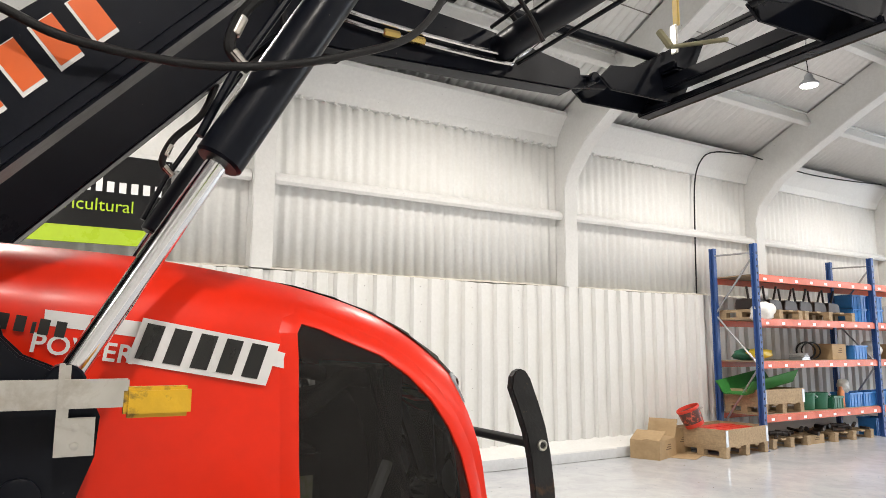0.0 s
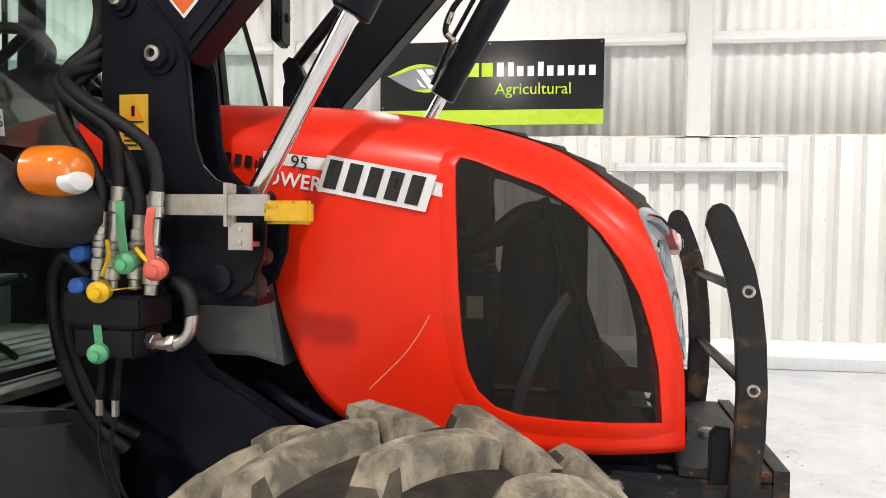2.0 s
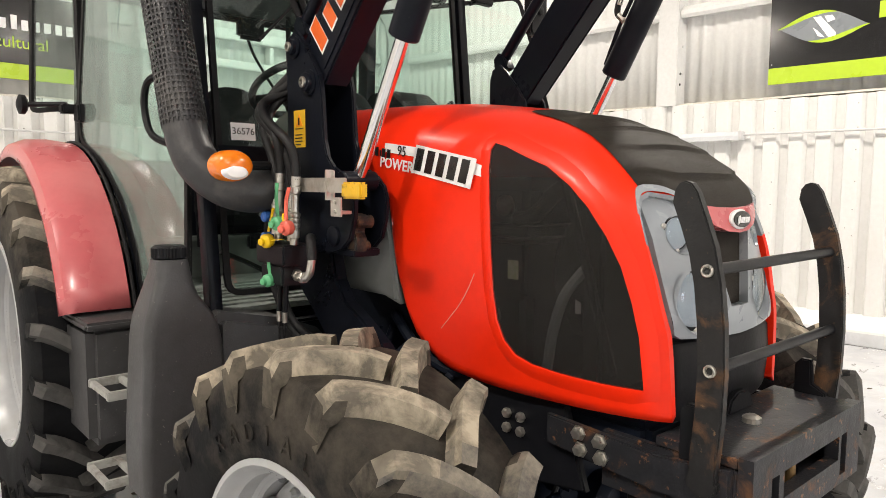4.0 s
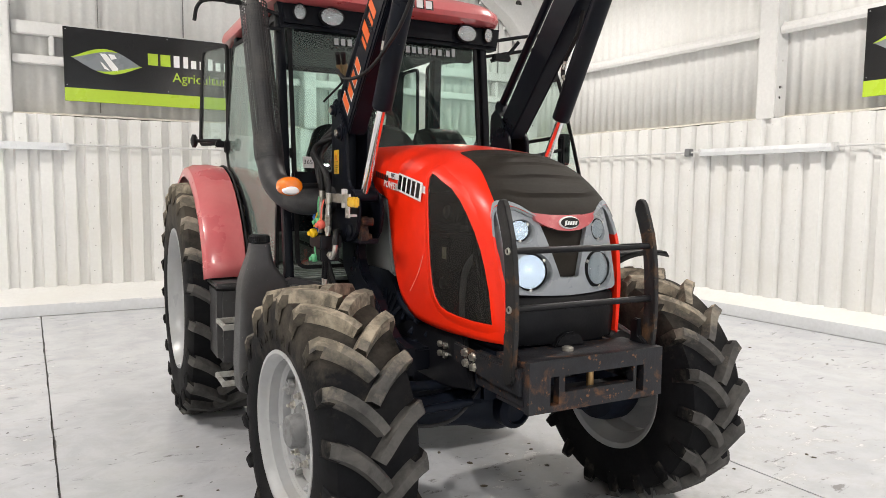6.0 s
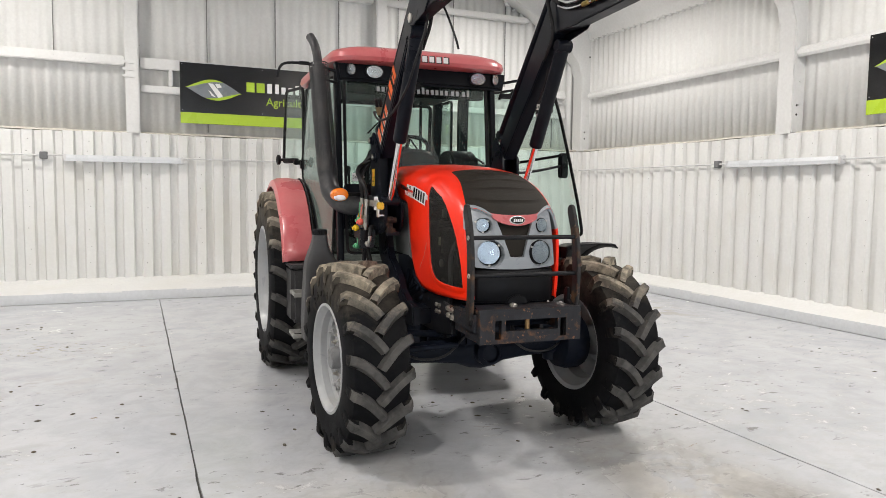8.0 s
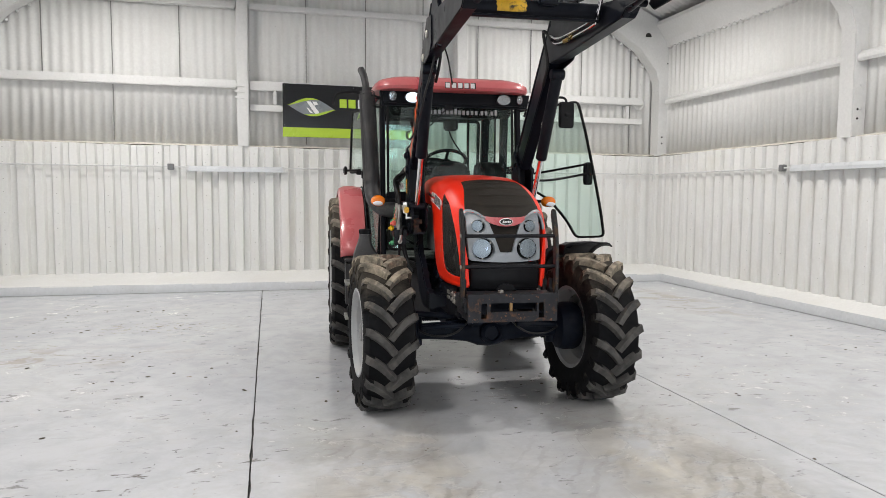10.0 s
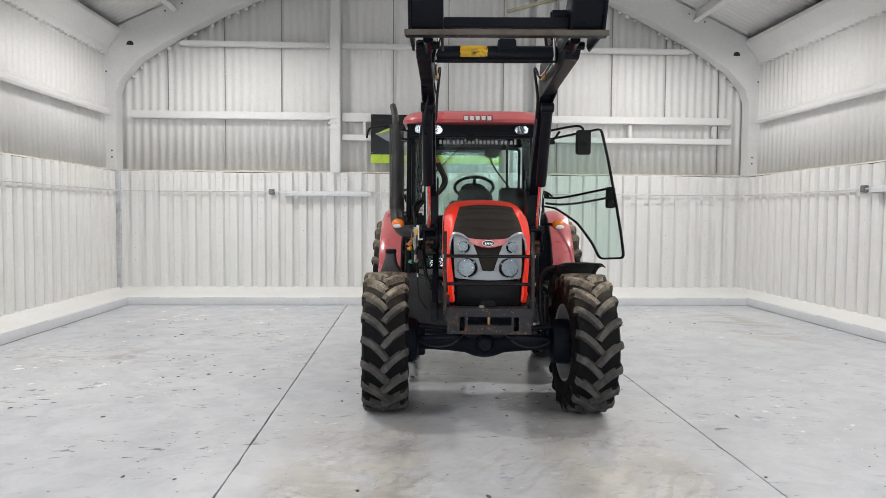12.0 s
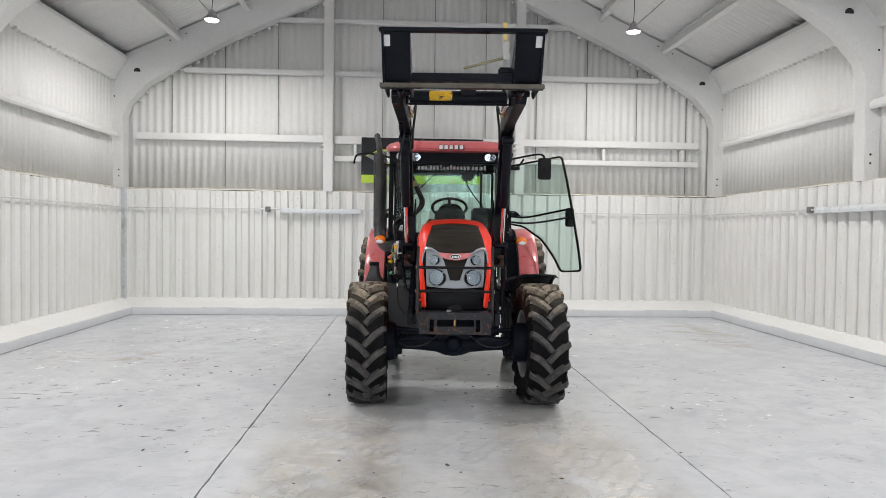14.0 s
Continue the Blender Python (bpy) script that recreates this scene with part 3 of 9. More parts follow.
def lumps(name, path, step, r, label):
    """A row of uneven filler lumps along a line."""
    bm = fresh()
    total, k = 0.0, 0
    for a, b in zip(path, path[1:]):
        a, b = Vector(a), Vector(b)
        n = max(1, int((b - a).length / step))
        for i in range(n):
            p = a.lerp(b, (i + 0.5) / n)
            q = r * (0.8 + 0.5 * noise.noise(p * 7.3))
            turned(bm, [(q * 0.2, -q * 0.9), (q, -q * 0.4), (q * 1.05, q * 0.2), (q * 0.5, q * 0.8), (0.002, q * 0.9)], 8, Matrix.Translation(p) @ Matrix.Rotation(k * 1.3, 4, "X"))
            k += 1
    ob = structure(name, bm, WHITE_CONCRETE, label, "filler", smooth=True)
    ob["kind"] = "stuff"
    return ob


for sx in (1, -1):
    f = lambda d, z: (RIDGE + sx * (RIDGE - XL - d), YB + 0.24, z)
    lumps("gable_filler", [f(0.14, 4.05), f(0.42, 4.38), f(0.95, 4.72), f(1.9, 5.23), (RIDGE, YB + 0.24, roof_z(RIDGE) - 0.64)], 0.168, 0.045, "lumpy white filler between the frame and the gable sheets")
    x = RIDGE + sx * (RIDGE - XL + 0.14)
    lumps("eaves_filler", [(x, YB + 0.2, 4.46), (x, -9.0, 4.46)], 0.146, 0.032, "scalloped filler under the eaves beam")

# screws down the lower sheets
def screw_rows(name, start, way, out, length, pitch):
    start, way, out = Vector(start), Vector(way), Vector(out)
    bm = fresh()
    s, k = 0.295, 0
    while s < length - 0.3:
        for z in (0.45, 0.72, 0.98, 1.27, 1.55, 1.80, 2.06, 2.26):
            p = start + way * (s + 0.012 * math.sin(k * 3.1)) + out * 0.001
            p.z = z + 0.03 * math.sin(k * 1.7 + z * 9)
            turned(bm, [(0.008, 0), (0.007, 0.004), (0.003, 0.006)], 6, along(p, p + out))
            k += 1
        s += pitch
    ob = structure(name, bm, SCREW, "grey screw heads down the wall sheets", "screws")
    ob["kind"] = "stuff"


screw_rows("screws_north", (XL, YB, 0), (1, 0, 0), (0, -1, 0), XR - XL, 0.7635)
screw_rows("screws_east", (XR, -6.0, 0), (0, 1, 0), (-1, 0, 0), YB + 6.0, 0.7635)
screw_rows("screws_west", (XL, -6.0, 0), (0, 1, 0), (1, 0, 0), YB + 6.0, 0.7635)

# roof sheet laps: thin lines along the slope, seen from below
for sx in (1, -1):
    for d in (1.9, 4.5):
        x = RIDGE + sx * (RIDGE - XL + 0.2 - d)
        bm = fresh()
        box(bm, -0.006, 0.006, YF, YB + 0.3, -0.008, 0.0, 0, Matrix.Translation((x, 0, roof_z(x) - 0.032)) @ Matrix.Rotation(sx * math.atan(SLOPE), 4, "Y"))
        structure("roof_lap", bm, SEAM, "dark lap line between roof sheets", "joint")

# coil of white cable on the gable beside the corner column
bm = fresh()
for k in range(4):
    r = 0.085 + 0.008 * k
    tube(bm, [(7.28 + r * math.cos(a), YB + 0.19 - 0.010 * k, 3.36 + 0.01 * k + r * math.sin(a)) for a in (2 * math.pi * i / 20 for i in range(21))], 0.006, 6, smooth=False)
tube(bm, [(7.28, YB + 0.16, 3.45), (7.30, YB + 0.17, 3.70), (7.36, YB + 0.17, 4.10), (7.36, YB + 0.17, 4.40)], 0.006, 6)
tagged(part("cable_coil", bm, WHITE, smooth=True), "coil of white cable hanging beside the column", "cable")

# dry crumbs of dirt and flakes lying about on the floor
rng = random.Random(11)
bm = fresh()
spots = [(-2.2, 3.1, 0.5, 16), (-1.5, 4.3, 0.5, 18), (-1.3, 1.9, 0.3, 8), (0.9, 0.9, 0.9, 26), (2.6, 0.4, 0.8, 20), (5.2, 3.6, 0.5, 12), (1.6, -2.6, 1.4, 26), (-1.8, 0.6, 1.6, 14), (4.6, 0.2, 1.4, 14), (-0.6, -1.2, 1.2, 8)]
for cx, cy, spread, count in spots:
    for _ in range(count):
        x, y, q = rng.gauss(cx, spread), rng.gauss(cy, spread * 0.6), rng.uniform(0.005, 0.016)
        wide, turn_by = rng.uniform(0.7, 2.2), rng.uniform(0, 3.1)
        turned(bm, [(q * 0.6, 0.0005), (q, q * 0.15), (q * 0.7, q * 0.4), (q * 0.15, q * 0.5)], 6, Matrix.Translation((x, y, 0)) @ Matrix.Rotation(turn_by, 4, "Z") @ Matrix.Diagonal((wide, 1, 1, 1)))
crumbs = part("floor_crumbs", bm, surface("dry_dirt", (0.085, 0.070, 0.052), 0.9, vary=0.3))
tagged(crumbs, "dark crumbs of dry dirt scattered on the floor", "dirt", kind="stuff")

# ---- lamps and wall fittings ----
GREY_METAL = surface("grey_metal", (0.45, 0.46, 0.48), 0.4, 0.8, vary=0.06)
BLACK_PLASTIC = surface("black_plastic", (0.0065, 0.0068, 0.0085), 0.5, spec=0.18, vary=0.2, stain=(0.018, 0.017, 0.017), stain_at=(0.5, 0.9), bump=0.15)
LAMP_GLOW = glow("lamp_glow", (1.0, 0.98, 0.94), 14.0)
GREY_PLASTIC = surface("grey_plastic", (0.17, 0.175, 0.18), 0.5, vary=0.06)
TUBE_COVER = surface("frosted_cover", (0.62, 0.64, 0.66), 0.3, vary=0.02, bump=0.0)
CONDUIT = surface("white_conduit", (0.60, 0.60, 0.60), 0.4, vary=0.03)


def high_bay(x, y, z):
    lamp = thing("high_bay_lamp", "round white high-bay lamp hanging on a cord, lit", "lamp", pose(x, y, z), "high-bay lamps")
    bm = fresh()
    turned(bm, [(0.115, 0.0), (0.125, 0.008), (0.125, 0.03), (0.085, 0.045), (0.08, 0.075), (0.06, 0.08), (0.055, 0.13), (0.025, 0.17)], 28)
    part("housing", bm, GREY_METAL, lamp, "grey metal housing", True)
    bm = fresh()
    turned(bm, [(0.002, -0.012), (0.108, -0.012), (0.112, -0.002), (0.06, -0.001)], 28)
    part("diffuser", bm, LAMP_GLOW, lamp, "glowing white diffuser")
    bm = fresh()
    top = roof_z(x) - z - 0.05
    tube(bm, [(0, 0, 0.17), (0.012, 0.004, 0.17 + (top - 0.17) * 0.35), (-0.008, 0, 0.17 + (top - 0.17) * 0.7), (0, 0, top)], 0.006, 6)
    part("cord", bm, BLACK_PLASTIC, lamp, "thin black cord")
    light = bpy.data.lights.new("high_bay_light", "AREA")
    light.shape, light.size, light.energy, light.color = "DISK", 0.22, LAMP_WATTS, (1.0, 0.985, 0.955)
    light.spread = radians(172)
    ob = new("high_bay_light", light)
    ob.matrix_basis = pose(0, 0, -0.02)
    ob.parent = lamp
    return lamp


for y in LAMP_ROWS:
    for x in (-1.9, 5.22):
        high_bay(x, y, 5.08)

# strip lights, boxes and the conduit with its clips along the lower walls
def strip_light(m, length=1.5):
    ob = thing("strip_light", "long white plastic strip light on the wall, unlit", "light", m, "strip lights")
    bm = fresh()
    prism(bm, [(-0.045, -0.045), (0.045, -0.045), (0.045, 0.0), (0.03, 0.045), (-0.03, 0.045), (-0.045, 0.0)], "x", -length / 2, length / 2)
    part("body", bm, TUBE_COVER, ob, "frosted plastic cover")
    for s in (-1, 1):
        bm = fresh()
        box(bm, s * length / 2 - 0.02, s * length / 2 + 0.02, -0.05, 0.05, -0.05, 0.05, 0.008)
        part("end_cap", bm, CONDUIT, ob)
    return ob


def socket_box(m):
    ob = thing("junction_box", "small grey junction box on the conduit", "box", m, "junction boxes")
    bm = fresh()
    box(bm, -0.05, 0.05, -0.035, 0.03, -0.05, 0.05, 0.006)
    part("body", bm, GREY_PLASTIC, ob)
    bm = fresh()
    box(bm, -0.04, 0.04, -0.042, -0.034, -0.04, 0.04, 0.003)
    part("cover", bm, GREY_PLASTIC, ob)
    return ob


def conduit_run(m, s0, s1, name):
    """A thin conduit across the ribs, held by saddles."""
    ob = thing(name, "thin white conduit along the ribbed wall", "conduit", m)
    bm = fresh()
    tube(bm, [(s0, -0.02, 2.015), (s1, -0.02, 2.015)], 0.012, 8, smooth=False)
    part("pipe", bm, CONDUIT, ob)
    s = s0 + 0.5
    while s < s1:
        bm = fresh()
        box(bm, s - 0.012, s + 0.012, -0.032, -0.002, 2.0, 2.03, 0.002)
        part("saddle", bm, CONDUIT, ob)
        s += 1.104
    return ob


north = pose(0, YB - 0.03, 0)
east = pose(XR - 0.03, 0, 0, 0, 0, -90)
west = pose(XL + 0.03, 0, 0, 0, 0, 90)
conduit_run(north, XL + 0.1, XR - 0.1, "conduit_north")
conduit_run(east, -YB + 0.1, 1.35, "conduit_east")
conduit_run(west, -12.0, YB - 0.1, "conduit_west")
socket_box(pose(-1.36, YB - 0.035, 2.012))
socket_box(pose(XR - 0.035, 3.44, 2.015, 0, 0, -90))
strip_light(pose(-0.32, YB - 0.055, 1.985), 1.55)
strip_light(pose(XR - 0.055, 2.35, 2.005, 0, 0, -90), 1.75)
strip_light(pose(XR - 0.055, -2.16, 2.05, 0, 0, -90), 1.68)
strip_light(pose(XL + 0.055, 1.4, 2.01, 0, 0, 90), 1.75)

# company boards
SIGN_BLACK = surface("gloss_black_board", (0.010, 0.010, 0.011), 0.16, vary=0.05, bump=0.0, rough_vary=0.04)
SIGN_GREEN = surface("lime_green_print", (0.42, 0.60, 0.035), 0.3, vary=0.03, bump=0.0)
SIGN_WHITE = surface("white_print", (0.85, 0.85, 0.85), 0.3, vary=0.02, bump=0.0)
SIGN_BLUE = surface("grey_print", (0.20, 0.22, 0.24), 0.3, vary=0.02, bump=0.0)


def bar_word(parent, m, pattern, height, width, material, fill=0.6, slant=0.0, depth=0.0012):
    """A name that is not spelt out: one upright bar for each letter. M: tall, x: low, l: tall and thin, i: thin."""
    weights = {"M": 1.0, "x": 0.9, "l": 0.8, "i": 0.4, ".": 0.35}
    unit = width / sum(weights[c] for c in pattern)
    x = 0.0
    for c in pattern:
        w = weights[c] * unit
        h = {"M": 1.0, "l": 1.0, "x": 0.72, "i": 0.72, ".": 0.16}[c] * height
        bw = w * (1.0 if fill > 1.0 else 0.42 + 0.42 * fill)
        if c in "i.":
            bw = w * 0.6
        bm = fresh()
        prism(bm, [(x, 0), (x + bw, 0), (x + bw + slant * h, h), (x + slant * h, h)], "z", 0, depth)
        ob = part("letter_bar", bm, material, parent)
        ob.data.transform(m)
        x += w


def company_board(m):
    """A board 2.44 m by 0.91 m, its face towards local -y, its lower left corner at the origin."""
    w, h = 2.44, 0.91
    ob = thing("sign_board", "black company sign board with a lime green band and white lettering", "sign", m, "sign boards")
    bm = fresh()
    box(bm, 0, w, 0, 0.012, 0, h, 0.002)
    part("board", bm, SIGN_BLACK, ob)
    bm = fresh()
    box(bm, 0.001, w - 0.001, -0.003, 0.0, 0.001, 0.165)
    part("green_band", bm, SIGN_GREEN, ob, "lime green band")
    face = Matrix.Translation((0, -0.004, 0)) @ Matrix.Rotation(radians(90), 4, "X")
    bar_word(ob, face @ Matrix.Translation((0.975, 0.525, 0)), "MM", 0.15, 0.31, SIGN_GREEN, 0.9)
    bar_word(ob, face @ Matrix.Translation((1.295, 0.525, 0)), "Mlxxlxxxxx", 0.15, 1.10, SIGN_WHITE, 0.42)
    letters("Agricultural", 0.178, 0.0008, SIGN_GREEN, "lettering", ob, face @ Matrix.Translation((1.275, 0.385, 0)), align="LEFT", squeeze=0.98)
    # leaf-shaped emblem: two lime sweeps round a grey leaf with white slanted strokes
    ts = [k / 20 for k in range(21)]
    upper = [(0.08 + 0.82 * t, 0.545 - 0.06 * t + 0.16 * math.sin(math.pi * t) ** 1.15) for t in ts]
    lower = [(0.08 + 0.82 * t, 0.545 - 0.06 * t - 0.15 * math.sin(math.pi * t) ** 1.15) for t in ts]
    bm = fresh()
    prism(bm, upper + lower[-2:0:-1], "y", -0.0035, -0.0005)
    part("emblem", bm, SIGN_BLUE, ob, "grey leaf-shaped emblem")
    for pts, way in ((upper[:14], -1), (lower[7:], 1)):
        bm = fresh()
        inner = [(u, v + way * 0.045 * math.sin(math.pi * (k + 0.5) / len(pts))) for k, (u, v) in enumerate(pts)]
        prism(bm, pts + inner[::-1], "y", -0.006, -0.004)
        part("emblem_line", bm, SIGN_GREEN, ob, "lime green sweep")
    for stroke in ([(0.405, 0.617), (0.475, 0.617), (0.615, 0.445), (0.615, 0.41), (0.548, 0.41)], [(0.505, 0.617), (0.575, 0.617), (0.605, 0.57), (0.54, 0.55)], [(0.405, 0.52), (0.44, 0.495), (0.52, 0.41), (0.455, 0.43)]):
        bm = fresh()
        prism(bm, stroke, "y", -0.006, -0.004)
        part("emblem_stroke", bm, SIGN_WHITE, ob)
    for x in (0.03, w / 2, w - 0.03):
        for z in (0.2, h - 0.03):
            bm = fresh()
            turned(bm, [(0.007, 0), (0.006, 0.004), (0.002, 0.005)], 8, along((x, -0.001, z), (x, -1, z)))
            part("screw", bm, GREY_METAL, ob)
    return ob


company_board(pose(0.455, YB + 0.09, 2.565))
company_board(pose(XR + 0.02, 1.26, 2.515, 0, 0, -90))
company_board(pose(XL - 0.02, -3.4, 2.515, 0, 0, 90))

# black cable up the wall and along the eaves near the rack
bm = fresh()
tube(bm, [(XR + 0.1, -9.52, 2.4), (XR + 0.1, -9.55, 3.4), (XR + 0.08, -9.58, 4.3), (XR - 0.02, -9.65, 4.68), (XR - 0.12, -9.85, 4.82), (XR - 0.2, -10.4, 4.86), (XR - 0.2, -10.85, 4.87), (XR - 0.2, -12.4, 4.78), (XR - 0.2, -13.9, 4.83), (XR - 0.2, -15.2, 4.92)], 0.012, 8)
tagged(part("wall_cable", bm, BLACK_PLASTIC, smooth=True), "dark cable running up the white wall", "cable")

# ---- the tractor ----
# Its own axes: x across (the tractor's left side is +), y towards its rear, z up; the origin lies on the floor under the front pin.
TRACTOR = pose(1.775, -1.003, 0, 0, 0, -3.3)
tractor = thing("tractor", "red farm tractor with a raised black front loader", "tractor", TRACTOR)

RED = surface("red_bonnet", (0.94, 0.028, 0.006), 0.36, stain=(0.88, 0.024, 0.010), stain_at=(0.5, 0.9), stain_scale=2.5, vary=0.03, bump=0.02, coat=0.08, rough_vary=0.06, spec=0.30)
PINK = surface("faded_red_paint", (0.56, 0.115, 0.125), 0.30, stain=(0.64, 0.19, 0.19), stain_at=(0.4, 0.8), stain_scale=3, vary=0.04, bump=0.02, coat=0.4)
BLACK = surface("black_paint", (0.007, 0.0075, 0.010), 0.42, stain=(0.014, 0.014, 0.015), stain_at=(0.45, 0.8), stain_scale=4, speck=(0.07, 0.065, 0.06), speck_at=(0.74, 0.78), speck_scale=70, vary=0.15, bump=0.06, spec=0.22)
RUSTY = surface("rusty_black_paint", (0.017, 0.018, 0.022), 0.5, spec=0.3, stain=(0.15, 0.066, 0.030), stain_at=(0.56, 0.70), stain_scale=8, speck=(0.19, 0.085, 0.042), speck_at=(0.63, 0.70), speck_scale=38, vary=0.2, bump=0.25, bump_scale=120)
RUBBER = surface("tyre_rubber", (0.0075, 0.0078, 0.0092), 0.7, spec=0.08, stain=(0.017, 0.0165, 0.0165), stain_at=(0.48, 0.76), stain_scale=5, vary=0.2, bump=0.3, bump_scale=60)
FLANK_RUBBER = surface("dusty_lug_flank", (0.0085, 0.0087, 0.0098), 0.8, spec=0.08, stain=(0.042, 0.038, 0.033), stain_at=(0.50, 0.68), stain_scale=13, speck=(0.12, 0.11, 0.09), speck_at=(0.70, 0.75), speck_scale=45, vary=0.2, bump=0.4, bump_scale=60)
DUSTY_LUG = surface("sandy_lug_rubber", (0.15, 0.132, 0.106), 0.85, spec=0.12, stain=(0.42, 0.36, 0.275), stain_at=(0.42, 0.64), stain_scale=13, vary=0.2, bump=0.4, bump_scale=60)
LUG_RUBBER = surface("worn_lug_rubber", (0.058, 0.057, 0.056), 0.8, spec=0.12, stain=(0.120, 0.115, 0.108), stain_at=(0.42, 0.72), stain_scale=7, vary=0.2, bump=0.4, bump_scale=60)
RIM = surface("pale_grey_rim", (0.345, 0.355, 0.365), 0.33, stain=(0.34, 0.33, 0.31), stain_at=(0.5, 0.85), stain_scale=5, vary=0.04, bump=0.05)
DARK_BLUE = surface("dark_blue_castings", (0.006, 0.009, 0.017), 0.55, spec=0.15, stain=(0.025, 0.026, 0.028), stain_at=(0.55, 0.8), stain_scale=5, vary=0.2, bump=0.15)
CHROME = surface("chrome", (0.80, 0.80, 0.82), 0.12, 1.0, vary=0.02, bump=0.0, rough_vary=0.05)
STEEL = surface("zinc_steel", (0.58, 0.56, 0.52), 0.35, 0.9, stain=(0.40, 0.36, 0.30), stain_scale=12, vary=0.08)
MESH_BLACK = surface("black_mesh", (0.020, 0.017, 0.014), 0.62, spec=0.14, stain=(0.040, 0.034, 0.027), stain_at=(0.4, 0.9), stain_scale=3, vary=0.25, grain=220, bump=0.5, bump_scale=420)
GREY_PANEL = surface("grey_plastic_panel", (0.20, 0.21, 0.215), 0.45, vary=0.04, bump=0.1)
SILVER = surface("silver_grey_plastic", (0.30, 0.325, 0.35), 0.28, vary=0.03, bump=0.05)
DECAL_WHITE = surface("decal_white", (0.82, 0.82, 0.82), 0.3, vary=0.02, bump=0.0)
DECAL_BLACK = surface("decal_black", (0.012, 0.012, 0.012), 0.3, vary=0.02, bump=0.0)
GLASS = clear_glass("cab_glass", (0.872, 0.955, 0.925), 0.0, 0.012)
# side door: dust film made paler to stand in for the reflected wall
FILMED_GLASS = clear_glass("filmed_cab_glass", (0.72, 0.86, 0.82), 0.0, 0.28)
GUARD_BLACK = surface("worn_guard_paint", (0.018, 0.018, 0.019), 0.5, stain=(0.13, 0.065, 0.032), stain_at=(0.55, 0.70), stain_scale=9, speck=(0.18, 0.11, 0.065), speck_at=(0.66, 0.72), speck_scale=42, vary=0.2, bump=0.2, bump_scale=120, spec=0.3)
LENS = clear_glass("lamp_lens", (0.92, 0.95, 0.98), 0.03, 0.10)
ORANGE = surface("orange_lens", (0.85, 0.20, 0.008), 0.2, vary=0.05, bump=0.05, coat=0.5)
REFLECTOR = surface("lamp_reflector", (0.60, 0.63, 0.66), 0.42, 1.0, vary=0.06, bump=0.25, bump_scale=26)
SCREEN = mesh_screen("fine_black_screen", (0.016, 0.015, 0.014), 0.30)


def sandy_upper(m, colour, low, high, most):
    """Lightens a wheel towards its top with a sandy colour; heights over the hub in metres."""
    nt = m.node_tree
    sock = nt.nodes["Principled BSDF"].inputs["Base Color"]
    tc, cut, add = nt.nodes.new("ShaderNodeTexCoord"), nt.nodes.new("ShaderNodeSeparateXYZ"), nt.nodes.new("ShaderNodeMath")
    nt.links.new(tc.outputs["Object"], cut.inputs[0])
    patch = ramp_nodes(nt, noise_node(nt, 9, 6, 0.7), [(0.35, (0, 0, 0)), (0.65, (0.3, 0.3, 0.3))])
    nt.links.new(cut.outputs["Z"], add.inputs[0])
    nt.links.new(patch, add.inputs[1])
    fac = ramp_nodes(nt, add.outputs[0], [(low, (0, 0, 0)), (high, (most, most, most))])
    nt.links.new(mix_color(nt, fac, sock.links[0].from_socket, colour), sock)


sandy_upper(RUBBER, (0.150, 0.128, 0.100), 0.40, 0.80, 0.42)
sandy_upper(FLANK_RUBBER, (0.17, 0.147, 0.115), 0.40, 0.74, 0.60)
sandy_upper(LUG_RUBBER, (0.30, 0.262, 0.208), 0.42, 0.70, 0.85)


def lerp_table(table, v):
    for (a, p), (b, q) in zip(table, table[1:]):
        if v <= b:
            return p + (q - p) * max(0.0, (v - a) / (b - a))
    return table[-1][1]


def smooth_table(table, v):
    """Like lerp_table, with rounded bends and no overshoot."""
    n = len(table)
    if v <= table[0][0] or v >= table[-1][0]:
        return table[0][1] if v <= table[0][0] else table[-1][1]
    slopes = [(table[i + 1][1] - table[i][1]) / (table[i + 1][0] - table[i][0]) for i in range(n - 1)]
    tang = [slopes[0]]
    for i in range(1, n - 1):
        s, e = slopes[i - 1], slopes[i]
        tang.append(0.0 if s * e <= 0 else 2 * s * e / (s + e))
    tang.append(slopes[-1])
    i = max(k for k in range(n - 1) if table[k][0] <= v)
    (a, p), (b, q) = table[i], table[i + 1]
    h = b - a
    f = (v - a) / h
    return (2 * f ** 3 - 3 * f ** 2 + 1) * p + (f ** 3 - 2 * f ** 2 + f) * h * tang[i] + (3 * f ** 2 - 2 * f ** 3) * q + (f ** 3 - f ** 2) * h * tang[i + 1]



